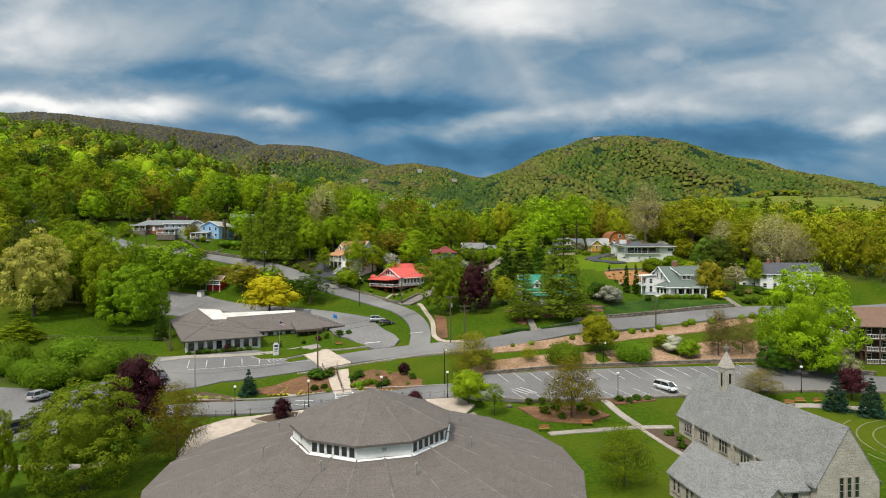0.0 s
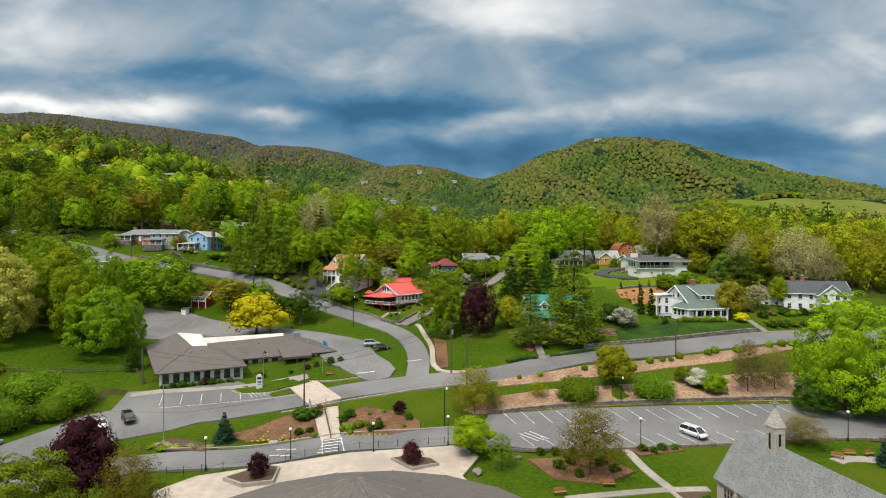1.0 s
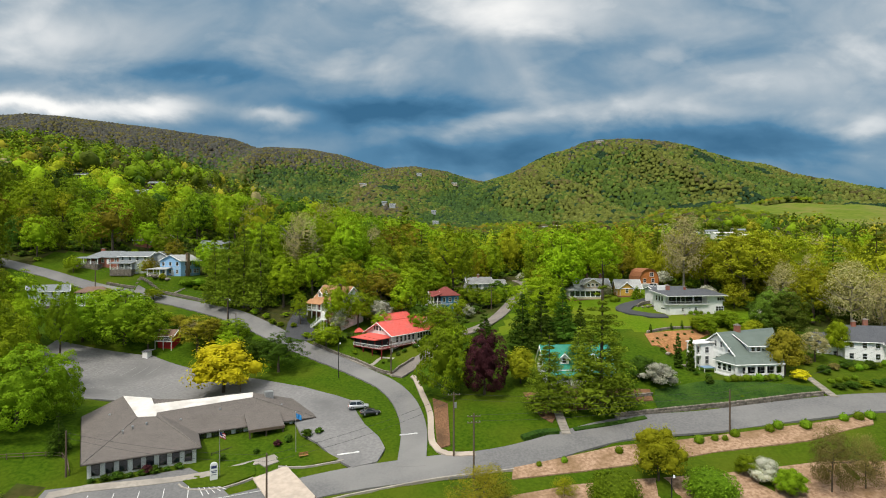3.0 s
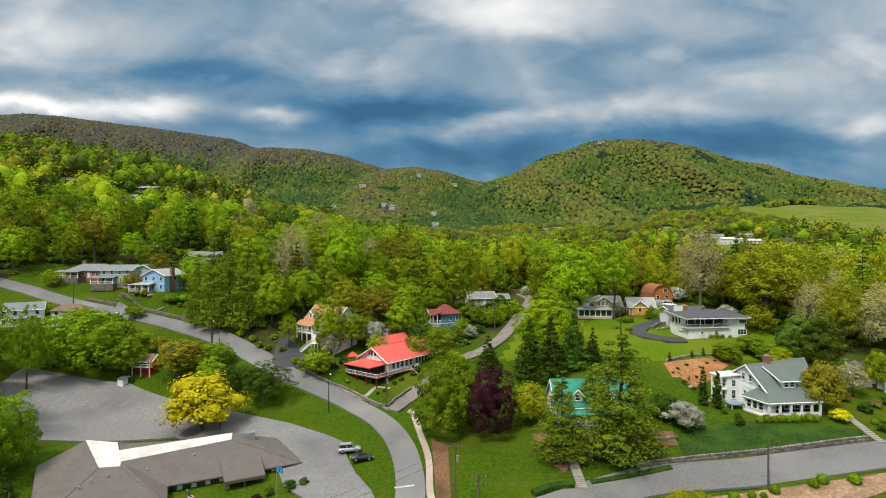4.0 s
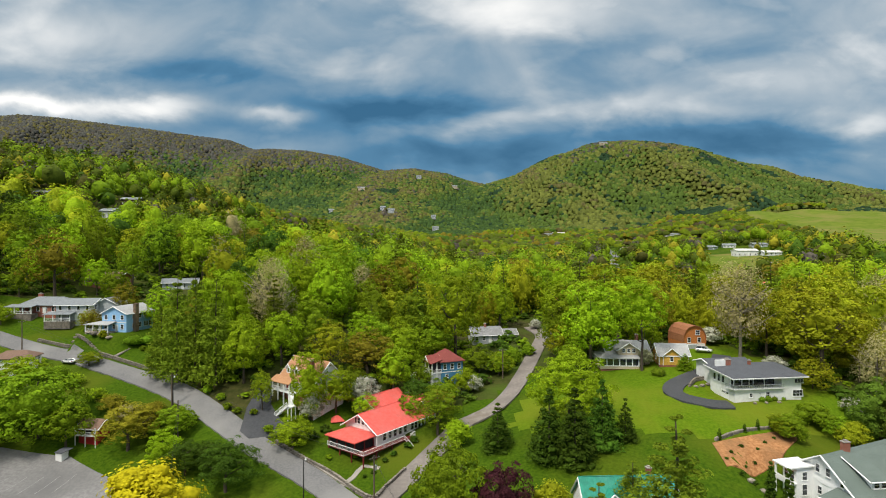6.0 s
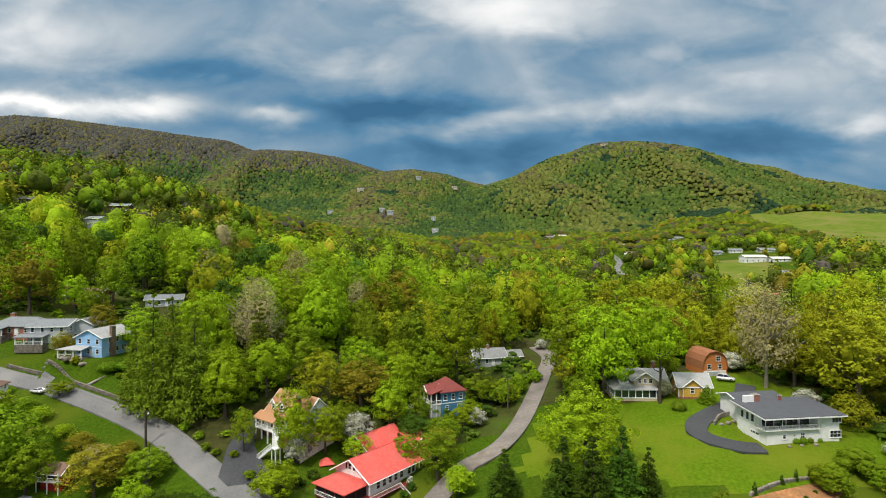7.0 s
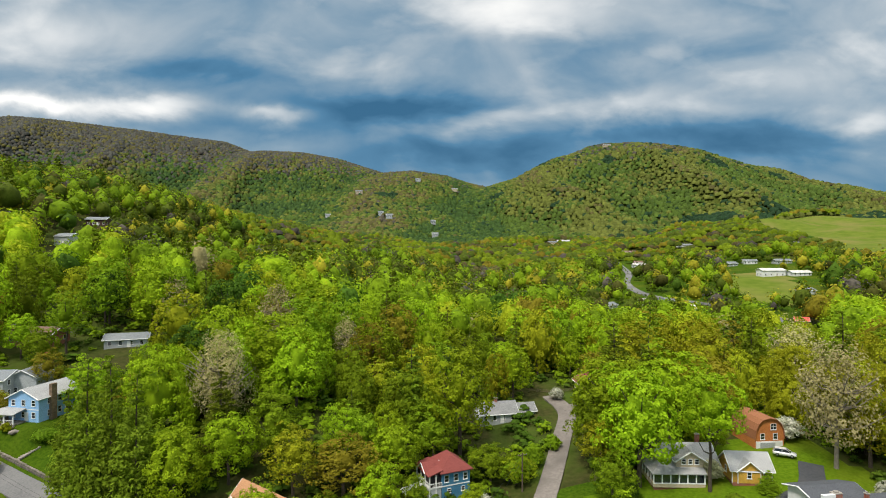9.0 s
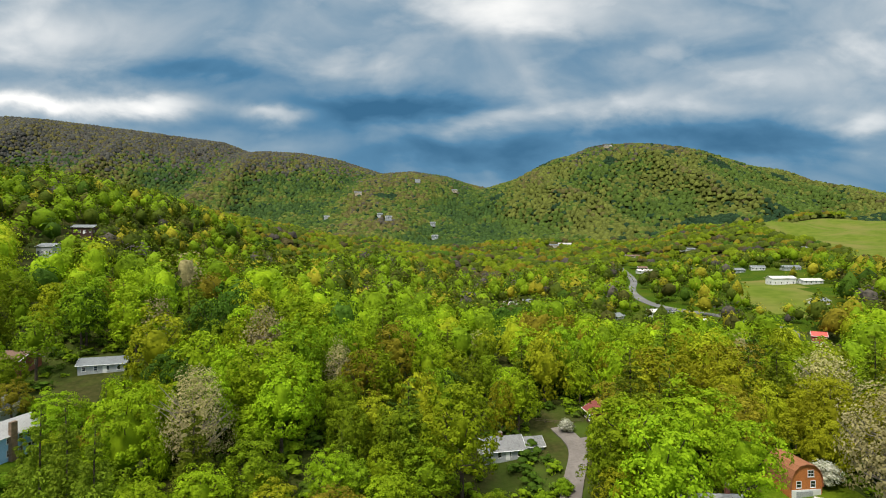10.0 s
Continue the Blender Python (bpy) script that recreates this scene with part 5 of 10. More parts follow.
# ---- the office building ----
def office_building():
    o = building("office_building", -62.5, 132.9, 4.9, 27.3, "long single-storey office building in painted stone with grey shingle roof", "office", 16, 8, 12)
    HOUSES.append((-34, 156, 13))
    for x0, y0, x1, y1 in ((0, 0, 17.5, 20), (17.5, 8.8, 41.5, 21)):
        bm = bmesh.new()
        walls_shape(bm, x0, y0, x1, y1, -2.5, 3.05)
        uv_flat(bm)
        part("wall", bm, BLOCK, o, "pale painted stone block wall")
    # low hipped slopes climbing towards the back, cut into the hill
    FL, FR, A, B = (-0.8, -0.8, 3.2), (18.3, -0.8, 3.2), (10.7, 12.8, 6.4), (7.3, 14.1, 6.3)
    BL, C, D = (-3.0, 21.0, 6.0), (4.2, 25.0, 8.4), (9.8, 21.6, 8.1)
    E1, E2, S1, S2, S3, S4 = (18.3, 8.0, 3.2), (42.3, 8.0, 3.2), (10.8, 14.4, 6.7), (30.2, 17.3, 6.8), (30.8, 21.0, 7.0), (10.2, 18.5, 7.5)
    ER = (43.2, 22.0, 3.3)
    for pts in ((FL, FR, A, B), (FL, B, C, BL), (FR, E1, S1, A), (E1, E2, S2, S1), (E2, ER, S3, S2), (BL, C, (4, 30, 5.0)), (C, D, (14, 30, 4.6), (4, 30, 5.0)), (D, S4, S3, (30, 27, 4.4), (14, 30, 4.6)), (S3, ER, (30, 27, 4.4))):
        sloped(o, pts, SHINGLE, 0.22, "roof", "grey-brown shingle roof slope")
    up = lambda p: (p[0], p[1], p[2] + 0.06)
    sloped(o, [up(p) for p in (B, A, S1, S4, D, C)], MEMBRANE, 0.2, "flat_roof", "white flat roof membrane")
    sloped(o, [up(p) for p in (S1, S2, S3, S4)], MEMBRANE, 0.2, "flat_roof", "white flat roof membrane")
    for a, b in ((FL, FR), (FR, E1), (E1, E2), (E2, ER), (FL, BL)):
        part("gutter", rodded((Vector(a) - Vector((0, 0, 0.16)), Vector(b) - Vector((0, 0, 0.16)), 0.13), n=4), DARKTRIM, o)
    for a, b in ((FR, A), (FL, B), (E2, S2)):
        part("ridge_cap", rodded((Vector(a) + Vector((0, 0, 0.02)), Vector(b) + Vector((0, 0, 0.02)), 0.12), n=6), RIDGECAP, o)
    for k in range(8):
        x = 1.3 + 2.12 * k
        win(o, x, 0, 0.85, 0, 1.1, 1.75, 1, 2, DARKTRIM)
        if k < 7:
            slab(o, "pilaster", x + 0.92, -0.07, -2.0, x + 1.2, 0.0, 3.0, BLOCK)
    for y in (2.2, 5.4):
        win(o, 17.5, y, 0.85, 90, 1.1, 1.6, 1, 2, DARKTRIM)
    wins(o, (18.0, 8.8), (27.5, 8.8), 0.85, 4, 1.3, 1.7, 2, 2, DARKTRIM)
    wins(o, (34.8, 8.8), (41.5, 8.8), 0.85, 3, 1.3, 1.6, 2, 2, DARKTRIM)
    for y in (11, 15, 19):
        win(o, 41.5, y, 0.85, 90, 1.2, 1.6, 2, 2, DARKTRIM)
    for y in (3, 7, 11):
        win(o, 0, y, 0.95, -90, 1.0, 1.5, 2, 2, DARKTRIM)
    # entrance porch
    sloped(o, [(27.6, 4.9, 3.3), (34.9, 4.9, 3.3), (34.9, 11.6, 5.0), (27.6, 11.6, 5.0)], SHINGLE, 0.3, "porch_roof")
    slab(o, "fascia", 27.6, 4.8, 2.7, 34.9, 5.0, 3.26, TIMBER)
    posts(o, [(27.9, 5.3), (31.2, 5.3), (34.6, 5.3)], -0.4, 3.0, 0.14, TIMBER)
    slab(o, "porch_floor", 27.4, 4.4, -0.6, 35.1, 8.8, 0.05, CONCRETE)
    # dark panel before the wall imitates a shaded entrance recess
    slab(o, "entrance_recess", 28.2, 8.65, 0.05, 34.3, 8.79, 2.6, DARK)
    for x in (30.0, 31.2, 32.4):
        door(o, x, 8.64, 0.06, 0, 1.0, 2.1, DARKTRIM)
    # ramp with railing
    sloped(o, [(18.6, 2.6, -0.1), (20.3, 1.4, -0.1), (27.6, 5.0, 0.06), (27.4, 7.2, 0.06)], CONCRETE, 0.6, "ramp")
    railing(o, [(20.3, 1.4), (24.0, 3.2), (27.6, 5.0)], 0.0, 0.9, DARKTRIM, 0.35)
    for x, y, z in ((5.0, 8.0, 5.3), (6.6, 9.2, 5.6), (9.0, 10.0, 5.7), (2.2, 17, 6.4), (23, 14.0, 5.7), (36, 14, 4.9), (15.2, 12, 5.0)):
        part("roof_vent", rodded(((x, y, z - 0.5), (x, y, z + 0.35), 0.14, 0.14), ((x, y, z + 0.3), (x, y, z + 0.5), 0.24, 0.18), n=8), STEEL, o)
    slab(o, "roof_unit", 33.2, 18.4, 4.6, 35.0, 20.0, 7.3, STEEL)
    for y in (5.0, 7.2):
        slab(o, "air_unit", -1.9, y, -0.6, -0.9, y + 1.0, 0.9, STEEL)


DARKTRIM = surface("dark_bronze_trim", (0.03, 0.024, 0.02), (0.05, 0.04, 0.033), 4.0, 0.5, None, 0.3, 0.05)
office_building()


# ---- houses ----
def red_roof_house():
    h = building("red_roof_house", -15.4, 199.6, 15.4, 52, "white house with bright red metal roof and railed deck", "house", 13, 11, 5.5)
    block(h, 0, 0, 21.5, 10.6, 1.6, 5.0, WHITE, REDMETAL, 3.1, "x", 0.9, base=4, roof_label="bright red ribbed metal roof")
    seams(h, 0, 0, 21.5, 10.6, 5.0, 3.1, 0.9, REDMETAL)
    # cross gable with upper windows
    block(h, 17.0, 2.6, 20.8, 10.0, 5.0, 6.6, WHITE, REDMETAL, 1.4, "y", 0.5, base=1.0)
    wins(h, (17.2, 2.6), (20.6, 2.6), 5.6, 2, 0.8, 0.95, 1, 2)
    block(h, 8.0, 8.6, 19.5, 15.4, 3.6, 6.9, WHITE, REDMETAL, 2.3, "x", 0.6, base=5)
    wins(h, (8.0, 14.4), (8.0, 9.6), 5.2, 2, 0.9, 1.3, 1, 2)
    seams(h, 8.0, 8.6, 19.5, 15.4, 6.9, 2.3, 0.6, REDMETAL)
    # front screened porch with its own low roof
    bm = bmesh.new()
    roof_shape(bm, -6.2, 0.8, 1.5, 9.8, 4.1, 1.0, "y", 0.5, 0.2, 3.6)
    uv_flat(bm)
    part("porch_roof", bm, REDMETAL, h)
    slab(h, "deck", -6.2, -2.0, 1.25, 0, 9.8, 1.5, REDWOOD, "dark red painted deck")
    slab(h, "deck", 0, -2.0, 1.25, 11.0, 0, 1.5, REDWOOD)
    slab(h, "screen", -5.9, 1.1, 1.5, -0.1, 9.5, 3.9, DARK, "dark insect screen round the porch")
    posts(h, [(-6.0, y) for y in (1.0, 3.9, 6.8, 9.6)] + [(-3.0, 1.0), (-0.2, 1.0)], 1.5, 4.0, 0.09, REDWOOD)
    posts(h, [(-6.0, y) for y in (-1.8, 2.0, 5.8, 9.6)] + [(-2, -1.8), (3, -1.8), (7.5, -1.8)], -2.5, 1.3, 0.12, REDWOOD, "stilt")
    railing(h, [(-6.2, 9.8), (-6.2, 6.0), (-6.2, 2.0), (-6.2, -2.0), (-2, -2.0), (3, -2.0), (7.2, -2.0)], 1.5)
    railing(h, [(9.2, -2.0), (11.0, -2.0), (11.0, 0)], 1.5)
    # stairs down to the lawn
    stair(h, (8.2, -2.0, 1.5), (8.2, -4.8, -0.2), 1.9, 9, REDWOOD)
    for x in (7.2, 9.2):
        railing(h, [(x, -2.0), (x, -4.8)], 0, zs=[1.5, -0.2])
    wins(h, (1.5, 0), (10.5, 0), 2.3, 5, 1.0, 1.6, 1, 2)
    wins(h, (11.5, 0), (21, 0), 2.3, 7, 0.95, 1.7, 1, 2)
    wins(h, (0, 6.6), (0, 4.0), 5.6, 2, 0.8, 1.3, 1, 2)
    for q in (3.55, 7.05):
        bm = bmesh.new()
        box(bm, -0.06, q - 0.2, 5.6, 0.0, q + 0.2, 6.9)
        part("shutter", bm, DARKTRIM, h)
    slab(h, "foundation", 0.1, 0.12, -4, 21.4, 10.5, 1.5, STONE)
    chimney(h, 19.6, 8.0, 5.0, 8.4)


def seams(parent, x0, y0, x1, y1, z, rise, over, mat):
    """Standing seams up both slopes of a metal roof whose ridge runs along x."""
    half = (y1 - y0) / 2
    ym, drop = (y0 + y1) / 2, over * rise / half
    n = int((x1 - x0 + 2 * over) / 0.62)
    bm = bmesh.new()
    for k in range(n + 1):
        x = x0 - over + (x1 - x0 + 2 * over) * k / n
        for ya in (y0 - over, y1 + over):
            rod(bm, (x, ya, z - drop + 0.02), (x, ym, z + rise + 0.02), 0.028, None, 4)
    rod(bm, (x0 - over, ym, z + rise + 0.02), (x1 + over, ym, z + rise + 0.02), 0.09, None, 5)
    part("roof_seams", bm, mat, parent)


REDWOOD = surface("dark_red_paint", (0.16, 0.014, 0.014), (0.23, 0.025, 0.022), 3.0, 0.7, (0.12, 0.02, 0.018), 0.5, 0.1)
red_roof_house()


def tan_roof_house():
    h = building("shingled_house", -43.9, 218.5, 22.6, -38, "tall white house with orange-tan shingle roof and long outside stairs", "house", 9, 8, 4)
    block(h, 1.2, 0, 14.8, 9.6, 0, 6.4, CLAPWHITE, TANROOF, 4.6, "x", 0.5, base=4, wall_label="white clapboard wall")
    # roof runs on over the balcony
    sloped(h, [(-0.6, -2.0, 5.3), (7.4, -2.0, 5.3), (7.4, 0.2, 6.55), (-0.6, 0.2, 6.55)], TANROOF, 0.18, "porch_roof")
    slab(h, "balcony", 0.0, -1.8, 2.9, 9.2, 0, 3.15, TRIMW)
    posts(h, [(x, -1.65) for x in (0.15, 2.5, 4.9, 7.2)], -4, 5.3, 0.13)
    railing(h, [(0, 0), (0, -1.7), (2.4, -1.7), (4.8, -1.7), (7.6, -1.7)], 3.15)
    stair(h, (8.2, -1.8, 3.1), (10.6, -3.6, 1.0), 1.3, 9, TRIMW)
    slab(h, "landing", 10.2, -4.4, 0.75, 11.8, -3.0, 0.98, TRIMW)
    stair(h, (10.2, -3.9, 0.95), (6.6, -4.9, -2.0), 1.3, 11, TRIMW)
    posts(h, [(10.3, -4.3), (11.7, -4.3), (11.7, -3.1)], -4, 0.9, 0.1)
    railing(h, [(8.6, -1.3), (11.0, -3.1)], 0, zs=[3.1, 1.0])
    railing(h, [(7.8, -2.3), (10.2, -4.1)], 0, zs=[3.1, 1.0])
    railing(h, [(10.2, -4.55), (6.6, -5.55)], 0, zs=[0.95, -2.0])
    railing(h, [(10.2, -3.25), (6.6, -4.25)], 0, zs=[0.95, -2.0])
    # two dormers on the front slope
    for x in (2.6, 5.8):
        block(h, x, 0.9, x + 1.9, 3.6, 7.2, 8.7, WHITE, TANROOF, 1.0, "y", 0.25, base=0.6)
        win(h, x + 0.95, 0.9, 7.45, 0, 0.85, 1.05)
    wins(h, (8.0, 0), (14.6, 0), 0.9, 2)
    wins(h, (1.4, 0), (14.6, 0), 3.7, 5)
    door(h, 4.4, -0.02, 3.15, 0, 0.95, 2.05, REDWOOD)
    win(h, 1.2, 3.0, 3.7, -90), win(h, 1.2, 6.5, 3.7, -90), win(h, 1.2, 4.8, 7.0, -90)
    slab(h, "brick_front", 1.3, -0.14, -3.0, 14.7, -0.02, 2.8, BRICK)
    chimney(h, 13.4, 0.6, 5.0, 11.6, 1.0, 0.9)


tan_roof_house()


def white_house():
    h = building("white_house", 67.4, 163.5, 16.0, 6.0, "large white house with grey-green roof, dormer and columned porch", "house", 12, 9, 8)
    # body: long front slope down over the porch, ridge running away to the east
    foot = [(2.4, 3.0), (12.6, 3.0), (21.0, 16.2), (19.0, 21.5), (2.0, 16.4)]
    bm = bmesh.new()
    solid(bm, foot, -3.0, 4.2)
    uv_flat(bm)
    part("wall", bm, CLAPWHITE, h, "white clapboard wall")
    bm = bmesh.new()
    P = [(2.42, 2.95, 4.1), (2.2, 9.7, 8.7), (2.05, 16.3, 4.9), (2.1, 9.7, 3.6)]
    a, b = [bm.verts.new(p) for p in P], [bm.verts.new((x + 1.2, y + 0.3, z - 0.1)) for x, y, z in P]
    bm.faces.new(a), bm.faces.new(b)
    for k in range(4):
        bm.faces.new((a[k], a[(k + 1) % 4], b[(k + 1) % 4], b[k]))
    bmesh.ops.recalc_face_normals(bm, faces=bm.faces[:])
    uv_flat(bm)
    part("gable_wall", bm, CLAPWHITE, h)
    W0, W1, R0, R1 = (1.8, 2.6, 4.35), (13.4, 2.0, 4.35), (1.6, 9.6, 8.95), (21.4, 16.2, 8.95)
    sloped(h, [W0, W1, R1, R0], GREENROOF, 0.2, "roof")
    sloped(h, [R0, R1, (19.4, 22.2, 4.9), (1.4, 16.9, 4.9)], GREENROOF, 0.2, "roof")
    for p, q in ((W0, R0), (R0, (1.4, 16.9, 4.9))):
        part("bargeboard", rodded((Vector(p) - Vector((0.04, 0, 0.15)), Vector(q) - Vector((0.04, 0, 0.15)), 0.17), n=4), TRIMW, h)
    # porch along the front and round the western corner
    sloped(h, [(-0.3, -0.5, 3.0), (12.0, -0.5, 3.1), (13.4, 2.1, 4.4), (1.8, 2.7, 4.4)], GREENROOF, 0.18, "porch_roof")
    sloped(h, [(-0.3, -0.5, 3.0), (1.8, 2.7, 4.4), (2.3, 6.6, 4.4), (-1.6, 6.4, 3.05)], GREENROOF, 0.18, "porch_roof")
    for p, q in (((-0.3, -0.5, 2.86), (12.0, -0.5, 2.96)), ((-0.3, -0.5, 2.86), (-1.6, 6.4, 2.9))):
        part("gutter", rodded((p, q, 0.13), n=4), TRIMW, h)
    bm = bmesh.new()
    solid(bm, [(-0.1, -0.2), (11.8, -0.2), (12.6, 3.0), (2.4, 3.0), (2.2, 6.2), (-1.3, 6.1)], -2.5, 0.1)
    uv_flat(bm)
    part("porch_floor", bm, WHITE, h)
    slab(h, "porch_parapet", -0.1, -0.3, 0.1, 11.8, -0.12, 0.85, WHITE)
    slab(h, "porch_beam", -0.1, -0.32, 2.45, 11.8, -0.05, 2.85, WHITE)
    posts(h, [(x, -0.15) for x in (0.1, 2.6, 5.0, 7.4, 9.7, 11.6)], 0.1, 2.8, 0.2, WHITE, "column")
    bm = bmesh.new()
    solid(bm, [(0.15, 0.8), (2.35, 0.8), (2.3, 6.0), (-1.1, 5.9)], 0.1, 2.8)
    uv_flat(bm)
    part("sun_room", bm, WHITE, h)
    for u in (0.22, 0.5, 0.78):
        p = Vector((-1.1, 5.9)).lerp(Vector((0.15, 0.8)), u)
        win(h, p.x, p.y, 1.0, -76, 0.95, 1.45)
    # dark sheet over the white wall stands in for shade under the porch
    slab(h, "porch_shade", 2.6, 2.86, 0.12, 12.4, 2.98, 2.7, DARK)
    wins(h, (2.8, 2.84), (12.2, 2.84), 0.8, 4, 1.0, 1.6)
    # western gable windows
    for y, z, w, hh in ((8.6, 5.4, 0.9, 1.4), (10.9, 5.4, 0.9, 1.4), (5.6, 4.7, 0.8, 1.2), (13.6, 4.2, 0.8, 1.1), (8.0, 1.6, 0.9, 1.3), (10.4, 1.6, 0.9, 1.3)):
        win(h, 2.16 + (9.7 - y) * 0.03, y, z, -90, w, hh)
    # shed dormer
    bm = bmesh.new()
    P = [(3.8, 4.6), (3.8, 6.35), (7.6, 7.45), (7.6, 6.6)]
    lo, hi = [bm.verts.new((6.1, y, z)) for y, z in P], [bm.verts.new((9.3, y, z)) for y, z in P]
    bm.faces.new(lo), bm.faces.new(hi)
    for k in range(4):
        bm.faces.new((lo[k], lo[(k + 1) % 4], hi[(k + 1) % 4], hi[k]))
    bmesh.ops.recalc_face_normals(bm, faces=bm.faces[:])
    uv_flat(bm)
    part("dormer", bm, CLAPWHITE, h)
    sloped(h, [(5.5, 3.3, 6.5), (9.9, 3.3, 6.5), (9.9, 10.4, 8.75), (5.5, 9.4, 8.6)], GREENROOF, 0.2, "dormer_roof")
    part("fascia", rodded(((5.5, 3.26, 6.38), (9.9, 3.26, 6.38), 0.13), n=4), TRIMW, h)
    part("fascia", rodded(((5.46, 3.3, 6.38), (5.46, 9.4, 8.5), 0.13), n=4), TRIMW, h)
    wins(h, (6.3, 3.8), (9.1, 3.8), 5.2, 2, 0.95, 1.05)
    chimney(h, 8.4, 11.8, 8.0, 10.3, 1.3, 0.9)
    # rear west wing with upper balcony
    slab(h, "wall", -1.2, 12.0, -2.5, 2.2, 15.5, 5.6, CLAPWHITE)
    sloped(h, [(-3.0, 11.6, 5.9), (2.2, 11.6, 6.2), (2.2, 16.0, 6.2), (-3.0, 16.0, 5.9)], TRIMW, 0.25, "balcony_roof")
    slab(h, "balcony", -2.8, 11.8, 2.7, -1.2, 15.5, 2.95, TRIMW)
    slab(h, "balcony_parapet", -2.85, 11.8, 2.95, -2.7, 15.5, 3.8, TRIMW)
    posts(h, [(-2.75, y) for y in (11.9, 15.4)], -2, 5.8, 0.14)
    wins(h, (-1.2, 15.3), (-1.2, 12.2), 0.4, 2, 0.9, 1.9)
    wins(h, (-1.2, 15.3), (-1.2, 12.2), 3.4, 2, 0.9, 1.5)
    win(h, 0.4, 12.0, 0.7, 0, 0.9, 1.9), win(h, 0.4, 12.0, 3.5, 0, 0.9, 1.4)
    slab(h, "carport_canopy", -3.6, 6.6, 0.7, -0.6, 9.2, 0.86, BLUECLOTH, "blue canvas cover")
    posts(h, [(-3.4, 6.8), (-3.4, 9.0), (-0.8, 6.8)], -2.5, 0.7, 0.06)


BLUECLOTH = surface("pale_blue_canvas", (0.15, 0.24, 0.34), (0.19, 0.29, 0.40), 2.0, 0.8, None, 0.3, 0.05)
white_house()


def flat_house():
    h = building("flat_roofed_house", 69.4, 205.0, 25.8, 8.0, "two-storey white house with low charcoal roof and long balcony", "house", 11, 8, 5)
    W, D = 17.6, 9.4
    bm = bmesh.new()
    walls_shape(bm, 0, 0, W, D, -2.5, 2.9)
    uv_flat(bm)
    part("wall", bm, WHITE, h)
    bm = bmesh.new()
    walls_shape(bm, 0, 2.3, W, D, 2.9, 5.9)
    uv_flat(bm)
    part("wall", bm, WHITE, h)
    slab(h, "wall", 12.4, 0.0, 2.9, W, 2.32, 5.6, WHITE)
    sloped(h, [(-1.3, -1.1, 5.75), (W + 0.9, -1.1, 5.75), (W + 0.9, D + 0.8, 6.9), (-1.3, D + 0.8, 6.9)], DARKROOF, 0.12)
    sloped(h, [(-1.4, -1.2, 5.62), (W + 1.0, -1.2, 5.62), (W + 1.0, D + 0.9, 6.77), (-1.4, D + 0.9, 6.77)], TRIMW, 0.24, "fascia")
    slab(h, "balcony", -0.8, -0.6, 2.75, 12.4, 2.3, 2.95, TRIMW)
    railing(h, [(-0.8, 2.3), (-0.8, -0.6), (3.6, -0.6), (8.0, -0.6), (12.4, -0.6)], 2.95, 0.9, STEEL, 0.3)
    slab(h, "balcony_glazing", 0.4, 2.2, 3.0, 12.3, 2.28, 5.1, GLASS)
    posts(h, [(x, 2.15) for x in (0.4, 3.4, 6.4, 9.3, 12.2)], 2.95, 5.6, 0.07)
    posts(h, [(-0.6, -0.4), (3.4, -0.4), (7.4, -0.4)], 2.95, 5.5, 0.05)
    for x in (1.6, 3.4, 6.2, 8.4, 9.8):
        chair = slab(h, "balcony_chair", x, 0.5, 3.35, x + 0.6, 1.1, 3.45, DARKTRIM)
        bm = bmesh.new()
        box(bm, x, 1.02, 3.45, x + 0.6, 1.1, 3.95)
        part("chair_back", bm, DARKTRIM, chair)
        for a, b in ((x, 0.5), (x + 0.55, 0.5), (x, 1.05), (x + 0.55, 1.05)):
            part("chair_leg", boxed(a, b, 2.95, a + 0.05, b + 0.05, 3.36), DARKTRIM, chair)
    win(h, 16.9, 0, 3.9, 0, 2.2, 1.0, 3, 1), win(h, 16.6, 0, 0.7, 0, 2.6, 1.4, 3, 2)
    win(h, 4.2, 0, 0.9, 0, 0.7, 0.8), win(h, 8.6, 0, 0.9, 0, 0.9, 1.0, 2, 2)
    wins(h, (0, 8.5), (0, 3.5), 3.5, 3, 0.9, 1.6, 1, 1)
    bm = bmesh.new()
    box(bm, -0.06, 2.2, -0.6, 0.02, 5.0, 1.8)
    g = part("garage_door", bm, TRIMW, h)
    for k in range(5):
        bm = bmesh.new()
        box(bm, -0.09, 2.4 + 0.5 * k, 1.1, -0.06, 2.75 + 0.5 * k, 1.5)
        part("garage_pane", bm, GLASS, g)
    part("lamp", rodded(((6.5, -0.05, 1.6), (6.5, -0.3, 1.6), 0.08), n=6), BLACK, h)
    # taller rear part with brick chimney
    block(h, 1.0, 10.2, 12.0, 17.0, 2.0, 6.6, WHITE, DARKROOF, 1.0, "x", 0.7, base=4)
    chimney(h, 4.0, 8.8, 6.0, 8.1, 1.7, 1.0)
    chimney(h, 10.2, 8.6, 6.0, 7.7, 0.6, 0.6)
    slab(h, "roof_wall", 0.6, 8.0, 6.4, 3.2, 8.6, 8.2, WHITE)


flat_house()


